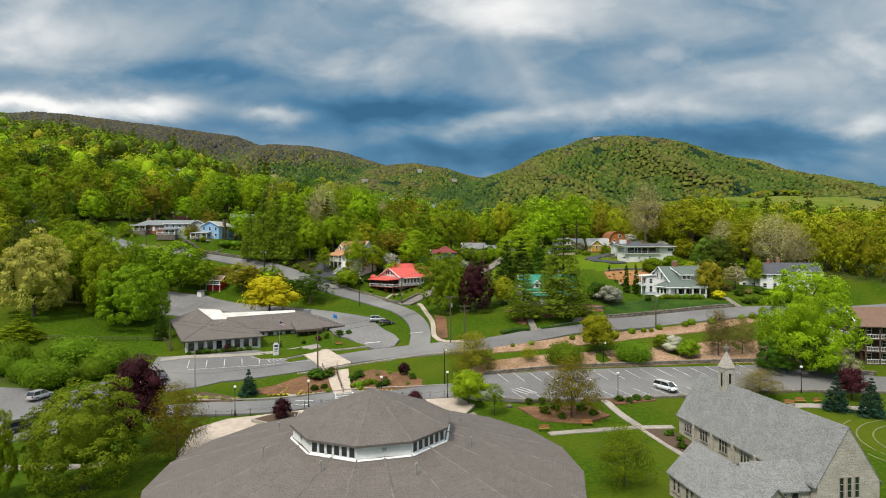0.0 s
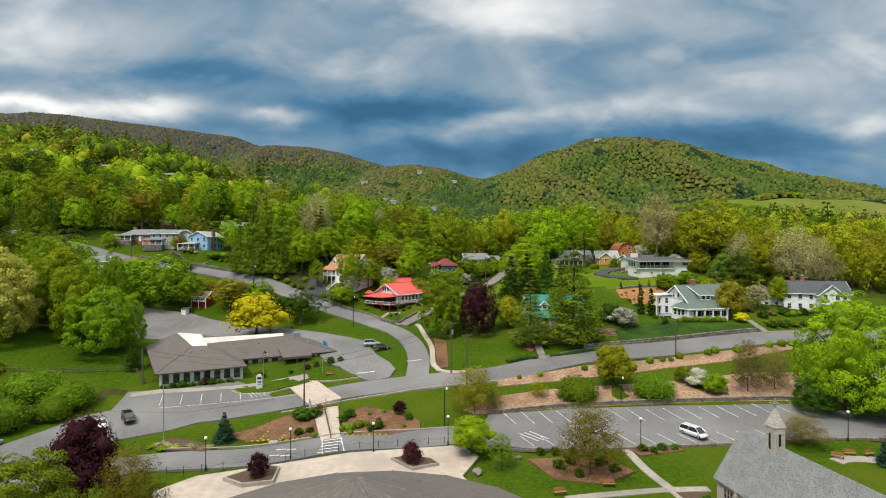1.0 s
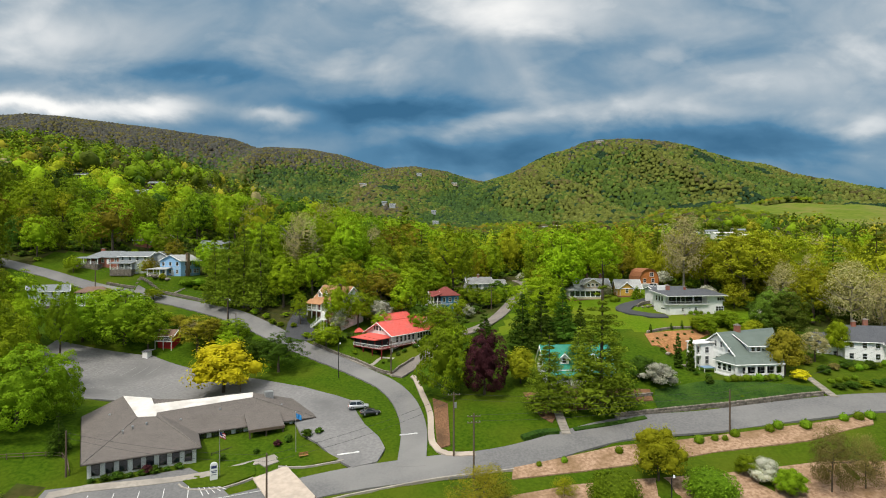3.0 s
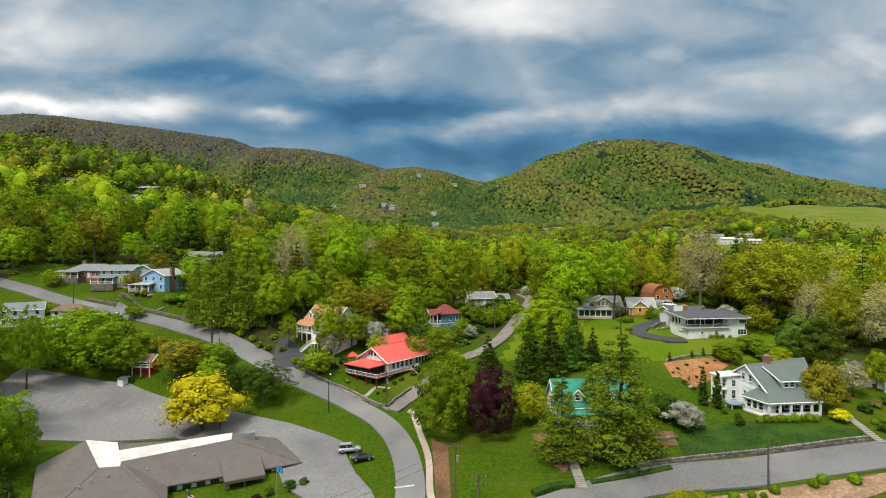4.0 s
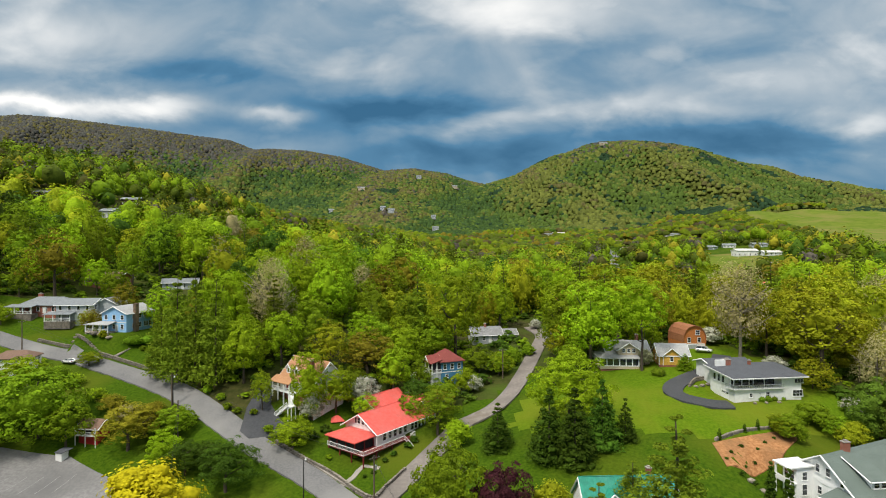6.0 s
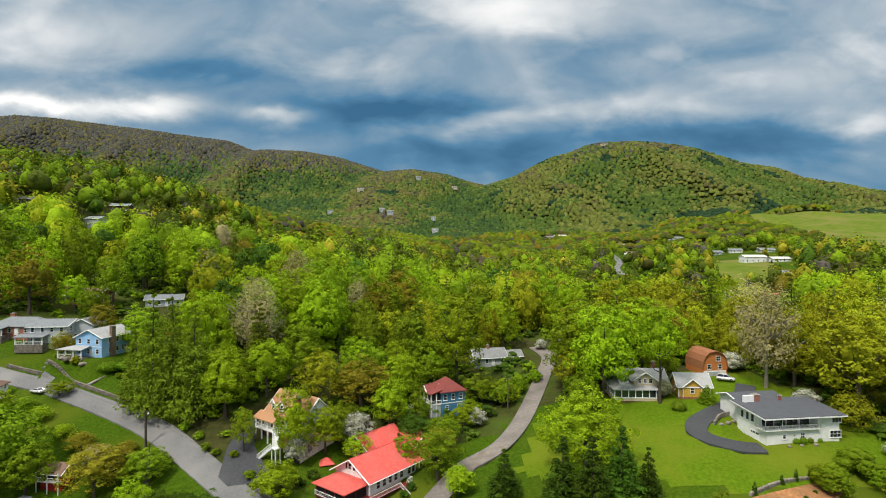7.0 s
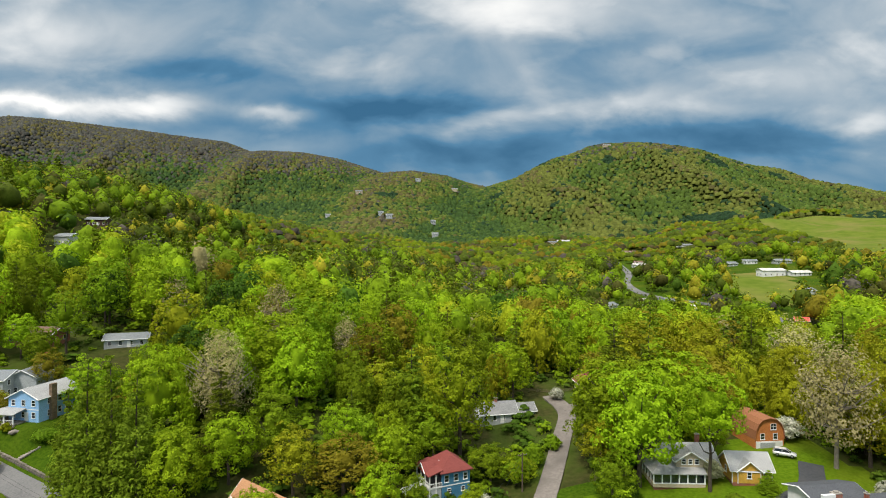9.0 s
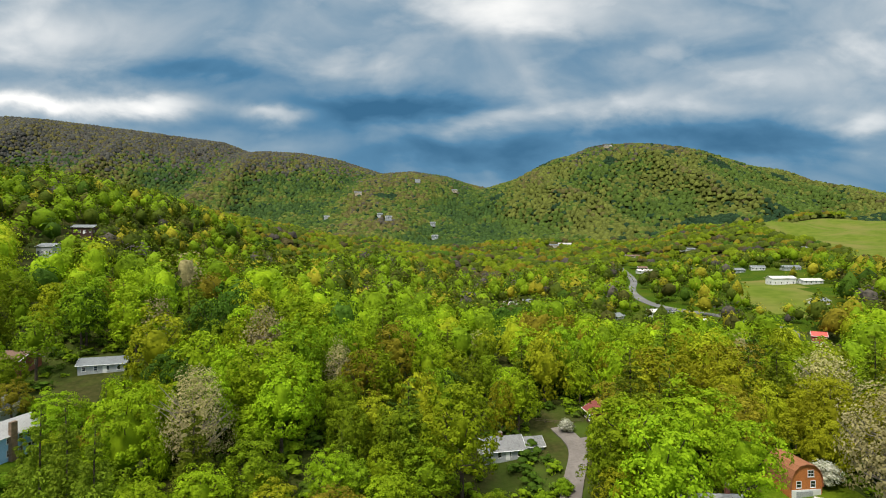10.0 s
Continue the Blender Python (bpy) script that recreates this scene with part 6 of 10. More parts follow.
def porch_house():
    h = building("grey_roofed_cottage", 51.5, 230.2, 28.2, -2, "cream cottage with pale grey roof and glazed wrap-round porch", "house", 9, 3, 6)
    block(h, -4.0, 3.0, 8.0, 12.5, 0, 3.6, CLAPTAN, PALEROOF, 3.2, "x", 0.6, base=3)
    sloped(h, [(-7.4, -0.6, 2.9), (4.2, -0.6, 2.9), (4.2, 3.4, 4.0), (-4.2, 3.4, 4.0)], PALEROOF, 0.2, "porch_roof")
    sloped(h, [(-7.4, -0.6, 2.9), (-4.2, 3.4, 4.0), (-4.2, 10.5, 4.0), (-7.4, 10.5, 2.9)], PALEROOF, 0.2, "porch_roof")
    slab(h, "porch", -7.0, -0.2, -0.2, 4.0, 3.0, 0.7, CLAPTAN)
    slab(h, "porch", -7.0, 3.0, -0.2, -4.0, 10.0, 0.7, CLAPTAN)
    slab(h, "porch_glazing", -6.8, 0.0, 0.7, 3.8, 0.1, 2.8, GLASS)
    slab(h, "porch_glazing", -6.8, 0.1, 0.7, -6.7, 9.8, 2.8, GLASS)
    posts(h, [(x, -0.02) for x in (-6.9, -5.1, -3.3, -1.5, 0.3, 2.1, 3.9)], 0.0, 2.9, 0.11)
    posts(h, [(-6.9, y) for y in (1.8, 3.6, 5.4, 7.2, 9.0)], 0.0, 2.9, 0.11)
    slab(h, "porch_band", -7.05, -0.25, 0.55, 4.05, -0.18, 0.8, TRIMW)
    slab(h, "brick_base", -6.8, 0.1, -3, 3.8, 3.0, -0.2, BRICK)
    slab(h, "brick_base", -6.8, 3.0, -3, -4.0, 9.8, -0.2, BRICK)
    block(h, -1.5, 1.6, 4.5, 7.0, 3.4, 5.2, CLAPTAN, PALEROOF, 1.9, "y", 0.5, base=0.5)
    wins(h, (-0.6, 1.6), (3.6, 1.6), 4.2, 3, 0.8, 1.0)
    chimney(h, 6.0, 9.0, 5.0, 8.2)
    y = building("ochre_cottage", 61.0, 229.6, 28.8, -6, "small ochre yellow cottage with white trim and grey roof", "house", 6, 4, 3)
    block(y, 0, 0, 8.0, 6.4, 0.7, 3.6, CLAPYELLOW, PALEROOF, 2.6, "x", 0.5, base=0.1)
    block(y, 1.0, -0.4, 5.6, 3.0, 0.7, 3.5, CLAPYELLOW, PALEROOF, 1.9, "y", 0.4, base=0.1)
    win(y, 3.3, -0.4, 1.7, 0, 0.8, 1.3), win(y, 6.8, 0, 1.7, 0, 0.8, 1.3), win(y, 0, 3.2, 1.7, -90, 0.8, 1.3)
    slab(y, "brick_base", 0.05, -0.35, -2.5, 7.95, 6.3, 0.58, BRICK)
    posts(y, [(0, 0), (8.0, 0), (1.0, -0.4), (5.6, -0.4)], 0.5, 3.5, 0.08)
    stair(y, (7.2, 0, 0.7), (7.2, -2.2, -0.5), 1.4, 6, TIMBER)
    railing(y, [(6.5, 0), (6.5, -2.2)], 0, zs=[0.7, -0.5]), railing(y, [(7.9, 0), (7.9, -2.2)], 0, zs=[0.7, -0.5])


porch_house()


def barn_house():
    h = building("gambrel_house", 74.2, 244.2, 30.2, 6, "orange shingled house with rounded gambrel roof", "house", 7, 4, 5)
    W, Ln = 7.6, 9.0
    prof = [(0, 3.0), (0.2, 5.0), (0.9, 6.6), (2.0, 7.6), (W / 2, 8.0), (W - 2.0, 7.6), (W - 0.9, 6.6), (W - 0.2, 5.0), (W, 3.0)]
    bm = bmesh.new()
    P = prof + [(W, -3), (0, -3)]
    lo, hi = [bm.verts.new((x, 0.3, z)) for x, z in P], [bm.verts.new((x, Ln, z)) for x, z in P]
    bm.faces.new(lo), bm.faces.new(hi)
    for k in range(len(P)):
        j = (k + 1) % len(P)
        bm.faces.new((lo[k], lo[j], hi[j], hi[k]))
    bmesh.ops.recalc_face_normals(bm, faces=bm.faces[:])
    uv_flat(bm)
    part("wall", bm, CLAPORANGE, h, "orange-stained shingle siding")
    for k in range(len(prof) - 1):
        (xa, za), (xb, zb) = prof[k], prof[k + 1]
        sloped(h, [(xa - 0.02, -0.2, za + 0.16), (xb, -0.2, zb + 0.16), (xb, Ln + 0.4, zb + 0.16), (xa - 0.02, Ln + 0.4, za + 0.16)], RUSTROOF, 0.14, "roof")
    win(h, 4.9, 0.3, 5.3, 0, 1.3, 1.3, 2, 2), win(h, 2.1, 0.3, 3.0, 0, 1.0, 1.3), win(h, 5.4, 0.3, 3.0, 0, 1.0, 1.3)
    slab(h, "garage", 0.4, 0.1, -2.5, W - 0.4, 0.28, 2.5, WHITE)
    bm = bmesh.new()
    box(bm, 1.4, -0.02, -0.2, 5.2, 0.1, 2.2)
    part("garage_door", bm, CLAPGREY, h)


barn_house()


def blue_cottage():
    h = building("blue_cottage", -0.8, 236.0, 23.6, 24, "small blue cottage with maroon roof and white porch", "house", 7, 4, 4)
    block(h, 0, 0, 7.0, 8.0, 2.0, 5.6, CLAPTEAL, MAROONROOF, 2.5, "y", 0.6, hip=3.4, base=4)
    slab(h, "trim_band", -0.05, -0.06, 1.9, 7.06, -0.01, 2.15, TRIMW)
    slab(h, "trim_band", 7.01, -0.06, 1.9, 7.06, 8.0, 2.15, TRIMW)
    wins(h, (7, 0), (7, 8), 2.9, 3)
    sloped(h, [(-3.4, -0.3, 4.9), (0.2, -0.3, 5.9), (0.2, 8.3, 5.9), (-3.4, 8.3, 4.9)], MAROONROOF)
    block(h, -3.0, 2.2, 0.5, 6.0, 4.6, 5.2, WHITE, MAROONROOF, 1.4, "x", 0.4, base=0.1)
    slab(h, "porch", -3.0, 0, 1.8, 0, 8.0, 2.05, TRIMW)
    # near-black block fills the porch to give its inner shade by colour
    slab(h, "porch_shade", -2.7, 0.2, 2.1, -0.1, 7.8, 4.5, DARK)
    posts(h, [(-2.95, y) for y in (0.1, 2.7, 5.3, 7.9)] + [(-1.4, 0.1)], -2.5, 4.8, 0.12)
    railing(h, [(0, 0), (-3.0, 0), (-3.0, 2.7), (-3.0, 5.3), (-3.0, 8.0)], 2.05)
    slab(h, "lattice", -2.9, 0.1, -2.5, -0.1, 7.9, 1.8, CLAPGREY)
    wins(h, (0, 0), (7, 0), 2.9, 3)
    wins(h, (0, 0), (7, 0), 0.4, 2, 0.8, 0.9)
    sloped(h, [(-8.2, 3.2, 0.9), (-3.0, 3.2, 1.9), (-3.0, 5.2, 1.9), (-8.2, 5.2, 0.9)], TRIMW, 0.15, "ramp")
    posts(h, [(-7.5, 3.3), (-7.5, 5.1), (-5.2, 3.3), (-5.2, 5.1)], -2.5, 1.2, 0.07)
    railing(h, [(-8.2, 3.2), (-3.0, 3.2)], 0, zs=[0.9, 1.9])


blue_cottage()


def simple_house(name, x, y, z, rot, w, d, hgt, rise, wall, roof, label, ridge="x", hip=0.0, storeys=1, chim=None, porch=None, cols=3, trim=None, wing=None):
    """A plainer house: body, roof, window rows, and at wish a porch, a chimney and a wing."""
    h = building(name, x, y, z, rot, label, "house", max(w, d) * 0.62, w / 2, d / 2)
    block(h, 0, 0, w, d, 0, hgt, wall, roof, rise, ridge, 0.5, hip=hip, base=3.5)
    for s in range(storeys):
        zz = 0.9 + s * hgt / storeys
        wins(h, (0, 0), (w, 0), zz, cols, 0.95, 1.35, 1, 2, trim)
        wins(h, (w, 0), (w, d), zz, 2, 0.95, 1.35, 1, 2, trim)
        wins(h, (0, d), (0, 0), zz, 2, 0.95, 1.35, 1, 2, trim)
    door(h, w * 0.5 + 0.9, 0, 0.05, 0, 0.95, 2.05, trim)
    if porch:
        p0, p1, depth = porch
        sloped(h, [(p0 - 0.3, -depth - 0.4, 2.55), (p1 + 0.3, -depth - 0.4, 2.55), (p1 + 0.3, 0.1, 3.2), (p0 - 0.3, 0.1, 3.2)], roof, 0.16, "porch_roof")
        slab(h, "porch_floor", p0, -depth, -2.5, p1, 0, 0.1, STONE)
        n = max(2, int((p1 - p0) / 2.6))
        posts(h, [(p0 + 0.15 + (p1 - p0 - 0.3) * k / n, -depth + 0.15) for k in range(n + 1)], 0.1, 2.5, 0.12)
        railing(h, [(p0 + (p1 - p0) * k / n, -depth + 0.15) for k in range(n + 1)], 0.1)
    if chim:
        chimney(h, chim[0], chim[1], hgt - 1, hgt + rise + 0.9, chim[2] if len(chim) > 2 else 0.8, 0.8)
    if wing:
        x0, y0, x1, y1, zz, rr, rid, wmat = wing
        block(h, x0, y0, x1, y1, 0, zz, wmat, roof, rr, rid, 0.5, base=3.5)
        wins(h, (x0, y0), (x1, y0), 0.9, 2, 0.95, 1.35, 1, 2, trim)
    return h


b = simple_house("blue_house", -112.0, 253.6, 35.2, -10, 9.0, 12.5, 6.0, 2.2, CLAPBLUE, PALEROOF, "pale blue two-storey house with white trim and pale grey roof", storeys=2, cols=3, ridge="y")
slab(b, "chimney", 9.02, 3.0, -2.5, 9.9, 4.6, 8.9, BROWNSTONE, "brown stone chimney stack")
slab(b, "trim_band", -0.06, -0.06, 2.85, 9.06, -0.01, 3.05, TRIMW)
wins(b, (9.0, 5.0), (9.0, 12.0), 3.9, 3), wins(b, (9.0, 5.0), (9.0, 12.0), 0.9, 3)
sloped(b, [(-3.6, -3.8, 2.6), (5.4, -3.8, 2.6), (5.4, 0.0, 3.3), (-0.4, 0.0, 3.3)], PALEROOF, 0.16, "porch_roof")
sloped(b, [(-3.6, -3.8, 2.6), (-0.4, 0.0, 3.3), (-0.4, 6.0, 3.3), (-3.6, 6.0, 2.6)], PALEROOF, 0.16, "porch_roof")
slab(b, "porch_floor", -3.3, -3.4, -2.5, 5.2, -0.02, 0.1, STONE)
slab(b, "porch_floor", -3.3, 0.0, -2.5, -0.02, 5.8, 0.1, STONE)
posts(b, [(q, -3.3) for q in (-3.1, -0.4, 2.3, 5.0)] + [(-3.1, 2.0), (-3.1, 5.6)], 0.1, 2.6, 0.13)
railing(b, [(-3.1, 5.6), (-3.1, 2.0), (-3.1, -3.3), (-0.4, -3.3), (2.3, -3.3), (5.0, -3.3)], 0.1)
b = simple_house("brick_house", -151.0, 269.0, 39.2, -4, 17.0, 9.0, 3.2, 2.4, BRICK, GREYROOF, "long red brick house with grey roof and covered veranda", porch=(-2.5, 7.0, 3.0), chim=(3.5, 5.5, 1.6), cols=6, hip=4.0)
b = simple_house("grey_house", -134.5, 264.0, 37.2, 4, 12.0, 9.5, 5.6, 1.8, CLAPGREY, GREYROOF, "grey two-storey house with stone porch piers", storeys=2, porch=(-2.0, 6.5, 3.2), cols=4, wing=(10.5, 4.5, 18.0, 12.5, 5.4, 2.0, "y", CLAPGREY))
b = simple_house("red_brick_house", -147.0, 297.0, 47.3, -8, 16.0, 8.5, 3.0, 2.3, BRICK, BROWNROOF, "single-storey red brick house under tall trees", chim=(2.0, 1.0, 1.2), cols=5)
b = simple_house("white_cottage", -146.0, 229.0, 25.3, 32, 12.0, 8.0, 5.4, 2.0, CLAPWHITE, GREYROOF, "white cottage beside the hill street", storeys=2, cols=4, porch=(5, 11.5, 2.0))
b = simple_house("white_annex", -131.5, 233.0, 25.3, 14, 10.0, 7.0, 5.0, 1.6, CLAPWHITE, BROWNROOF, "white annex with brown shingle roof", storeys=2, cols=3, hip=3.0)
b = simple_house("white_gabled_house", 101.5, 175.5, 17.2, -16, 17.0, 9.5, 5.6, 3.2, CLAPWHITE, DARKROOF, "white two-storey house with charcoal roof and brick chimneys", storeys=2, cols=6, chim=(3.5, 4.6, 1.0), wing=(-5.5, 2.0, 0.0, 8.0, 4.4, 2.2, "x", CLAPWHITE))
chimney(b, 6.5, 5.6, 6.0, 10.2, 1.0, 0.9)
block(b, 8.5, -2.2, 14.5, 3.0, 0, 5.4, CLAPWHITE, DARKROOF, 2.6, "y", 0.5, base=3)
wins(b, (8.5, -2.2), (14.5, -2.2), 0.9, 3), wins(b, (8.5, -2.2), (14.5, -2.2), 3.6, 2)
b = simple_house("grey_cottage", 10.5, 271.5, 28.2, 12, 11.0, 7.5, 3.0, 2.4, CLAPGREY, SLATE, "low grey cottage at the end of the lane", cols=4, chim=(5.5, 3.7), wing=(11.0, 2.2, 17.5, 8.0, 2.6, 1.6, "x", CLAPGREY))
b = simple_house("maroon_roofed_house", 43.5, 289.0, 32.4, 4, 9.0, 7.0, 3.4, 2.6, CLAPBROWN, MAROONROOF, "small dark house with maroon roof under the trees", cols=3, ridge="y")
b = simple_house("green_roofed_house", 24.0, 165.4, 14.0, 3, 16.0, 9.0, 3.9, 4.5, CLAPWHITE, GREENMETAL, "white house with teal green metal roof and columned porch", cols=5, porch=(0.2, 15.8, 2.2), chim=(12.5, 5.5))
for gx in (3.4, 10.2):
    block(b, gx, 0.6, gx + 2.2, 4.0, 4.6, 6.0, CLAPWHITE, GREENMETAL, 1.1, "y", 0.3, base=0.6)
    win(b, gx + 1.1, 0.6, 4.75, 0, 0.9, 1.1)
for px in (1.6, 4.8, 10.9, 14.1):
    bm = bmesh.new()
    box(bm, px - 0.2, -0.07, 0.9, px + 0.2, 0.0, 2.3)
    part("shutter", bm, DARKTRIM, b)
seams(b, 0, 0, 16.0, 9.0, 3.9, 4.5, 0.5, GREENMETAL)
b = simple_house("brown_lodge", 93.0, 122.0, 5.0, -10, 22.0, 12.0, 8.6, 3.4, CLAPBROWN, BROWNROOF, "three-storey dark brown lodge with white balcony rails", storeys=3, cols=7, trim=TRIMW)
for fl in range(3):
    slab(b, "balcony", 0, -2.0, 2.7 * fl + 0.1, 22.0, 0, 2.7 * fl + 0.3, TIMBER)
    railing(b, [(2.75 * k, -1.95) for k in range(9)], 2.7 * fl + 0.3, 0.95)
    slab(b, "balcony", -2.0, 0, 2.7 * fl + 0.1, 0, 12.0, 2.7 * fl + 0.3, TIMBER)
    railing(b, [(-1.95, 3.0 * k) for k in range(5)], 2.7 * fl + 0.3, 0.95)
posts(b, [(2.75 * k, -1.95) for k in range(9)] + [(-1.95, 3.0 * k) for k in range(1, 5)], -2.5, 8.6, 0.12, TIMBER)
sloped(b, [(-2.6, -2.5, 8.5), (22.6, -2.5, 8.5), (22.6, 0.2, 9.0), (-2.6, 0.2, 9.0)], BROWNROOF, 0.16, "balcony_roof")


def red_shed():
    h = building("red_shed", -89.0, 207.6, 14.0, -10, "small dark red cabin with white upper balcony", "shed", 4, 2.5, 2)
    block(h, 0, 0, 5.2, 4.0, 0.8, 5.0, CLAPRED, BROWNROOF, 1.4, "x", 0.6, base=2.5)
    slab(h, "balcony", -0.3, -1.0, 2.9, 5.5, 0, 3.05, TRIMW)
    railing(h, [(-0.3, -1.0), (2.6, -1.0), (5.5, -1.0)], 3.05, 0.85)
    posts(h, [(-0.2, -0.9), (2.6, -0.9), (5.4, -0.9)], -1.0, 5.0, 0.08)
    # dark sheet on the boards imitates a shaded opening behind the balcony
    slab(h, "opening", 0.4, -0.06, 3.1, 4.8, -0.01, 4.7, DARK)
    slab(h, "foundation", 0.05, 0.05, -2.5, 5.15, 3.95, 0.75, CONCRETE)
    k = building("storage_box", -90.5, 201.6, 12.7, -14, "white storage hut with dark lid beside the parking lot", "hut", 2, 1, 1)
    slab(k, "body", 0, 0, -0.6, 1.8, 1.8, 2.0, WHITE)
    sloped(k, [(-0.2, -0.2, 2.1), (2.0, -0.2, 2.1), (2.6, 2.4, 2.5), (-0.2, 2.4, 2.5)], DARKROOF, 0.1, "lid")


red_shed()


def gazebo():
    h = building("garden_pavilion", -27.5, 209.0, 17.6, 20, "small garden pavilion with red roof and white rail", "pavilion", 2)
    bm = bmesh.new()
    roof_shape(bm, 0, 0, 2.6, 2.6, 2.2, 0.9, "x", 0.35, 0.12, 1.4)
    part("roof", bm, REDMETAL, h)
    posts(h, [(0.1, 0.1), (2.5, 0.1), (2.5, 2.5), (0.1, 2.5)], -1, 2.2, 0.07, REDWOOD)
    railing(h, [(0.1, 0.1), (2.5, 0.1), (2.5, 2.5)], 0.1, 0.8)
    slab(h, "floor", 0, 0, -1.2, 2.6, 2.6, 0.1, REDWOOD)


gazebo()
# houses up the slopes and down in the valley
FAR_LIST = (
    (-233, 470, 10, 12, 4.5, CLAPBROWN, GREYROOF), (-216, 417, -12, 10, 5.0, CLAPGREY, GREYROOF), (-262, 425, 5, 11, 4.0, CLAPBROWN, DARKROOF), (-115, 298, 20, 13, 3.0, CLAPGREY, GREYROOF),
    (258, 556, 6, 20, 5.2, WHITE, MEMBRANE), (280, 552, 4, 16, 3.0, WHITE, MEMBRANE), (292, 646, -15, 12, 3.0, WHITE, GREYROOF), (270, 634, 20, 13, 3.2, CLAPGREY, GREYROOF), (314, 630, 0, 15, 3.4, CLAPGREY, GREYROOF),
    (238, 674, 4, 18, 2.6, CLAPTAN, GREYROOF), (253, 746, 12, 16, 3.0, WHITE, GREYROOF), (201, 690, 2, 15, 2.8, WHITE, MEMBRANE), (321, 858, 8, 18, 3.5, WHITE, GREYROOF), (251, 874, 15, 22, 3.4, CLAPTAN, BROWNROOF), (212, 720, -6, 9, 2.6, BRICK, BROWNROOF),
    (52, 590, 4, 13, 2.6, WHITE, MEMBRANE), (68, 588, 2, 11, 2.6, WHITE, GREYROOF), (106, 472, 30, 11, 2.8, CLAPGREY, GREYROOF), (131, 474, 0, 7, 3.2, WHITE, MEMBRANE), (147, 446, -8, 6, 3.2, WHITE, MEMBRANE), (140, 476, 10, 8, 2.2, CLAPBROWN, DARKROOF),
    (184, 400, -30, 6, 5.0, CLAPRED, REDMETAL), (242, 480, 12, 9, 3.0, WHITE, GREYROOF), (183, 1085, 10, 20, 4.0, CLAPTAN, GREYROOF), (207, 1108, -10, 22, 4.0, WHITE, MEMBRANE), (405, 740, 30, 10, 4.0, CLAPGREY, GREYROOF),
)
for fx, fy, turn, fw, fh, fwall, froof in FAR_LIST:
    colour = fwall.name.replace("_clapboard", "").replace("_paint", "").replace("_", " ")
    simple_house("valley_house", fx, fy, lie(fx, fy) + 0.3, turn, fw, 8.0, fh, 1.5, fwall, froof, f"{colour} house with {froof.name.replace('_', ' ')} among the trees", cols=4)
    for back in (14, 28, 42) if fy > 350 else (6,):
        HOUSES.append((fx + fw / 2 - fx * back / fy, fy - back, fw * 0.5 + 5 - back * 0.1))
# houses high on the far mountainsides
for fx, fy, fw in ((397, 1920, 24), (-290, 1463, 16), (-245, 1650, 24), (-150, 1383, 15), (-129, 1355, 18), (-29, 1435, 14), (505, 1835, 30), (-23, 1300, 16), (-87, 1860, 20), (29, 1860, 22), (-1106, 1720, 20)):
    simple_house("mountain_house", fx, fy, lie(fx, fy) + 2, 10, fw * 0.8, 9.0, 5.6, 2.6, CLAPGREY if fw < 22 else CLAPTAN, GREYROOF, "pale house standing high on the wooded mountainside", cols=5, storeys=2)
    HOUSES.append((fx + fw * 0.4 - fx * 16 / fy, fy - 16, 11))

# ---- woods ----
def tree_template(rng, leaf_style, near=True):
    """A light tree for the woods: clump masses with leaf sprays."""
    if leaf_style == "pine":
        h, w = 20.0, 8.5
        c, r = clumps_tiers(rng, h, w, 9, 0.25, 0.7, 0.14)
        v, f = joined(leaf_cloud(rng, c, r * 1.08, 9, 0.8, 0.3), cores(rng, c[::3], r[::3] * 0.8, ICO1, 0.25))
    else:
        h, w = 18.5, 12.0
        v, f = crown_oval(rng, h, w, 0.08, 13, 30 if near else 14, 10 if near else 5, 0.55 if near else 0.88, ICO2 if near else ICO1, 0.84, 0.86, 0.46)
    return v, f


def far_template(rng, n):
    c = rng.normal(size=(n, 3)) * np.array([2.8, 2.8, 0.8]) * (1 if n > 1 else 0.2) + np.array([0, 0, 6.0 if n > 1 else 3.6])
    q = rng.uniform(3.4, 4.8, n) if n > 1 else rng.uniform(5.0, 6.6, n)
    return cores(rng, c, np.stack([q, q, q * (0.85 if n > 1 else 0.66)], 1), DOME if n > 1 else BUD, 0.12)


def woods(name, leaf, label, template, xs, ys, zs, sizes, seed, soft=False):
    rng = np.random.RandomState(seed)
    if not len(xs):
        return
    shapes = [template(rng) for _ in range(5)]
    vs, fs, o = [], [], 0
    for x, y, z, s in zip(xs, ys, zs, sizes):
        v, f = shapes[rng.randint(5)]
        a, k = rng.uniform(0, 6.28), rng.uniform(0.85, 1.2)
        c, sn = math.cos(a), math.sin(a)
        vs.append(np.stack([(v[:, 0] * c - v[:, 1] * sn) * s * k + x, (v[:, 0] * sn + v[:, 1] * c) * s * k + y, v[:, 2] * s + z - 0.5], 1))
        fs.append(f + o)
        o += len(v)
    me = arrays_mesh(name, np.concatenate(vs), np.concatenate(fs), [leaf])
    if soft:
        me.shade_smooth()
    tagged(new(name, me), label, "woods", "", "stuff")


def scatter(x0, x1, y0, y1, step, seed):
    rng = np.random.RandomState(seed)
    gx, gy = np.meshgrid(np.arange(x0, x1, step), np.arange(y0, y1, step))
    gx, gy = gx.ravel() + rng.uniform(-0.45, 0.45, gx.size) * step, gy.ravel() + rng.uniform(-0.45, 0.45, gx.size) * step
    return gx, gy, rng


CONIFERS = [(620, 1200), (700, 1112), (860, 1182), (1050, 1244), (1150, 1450), (900, 1420), (700, 1320)]
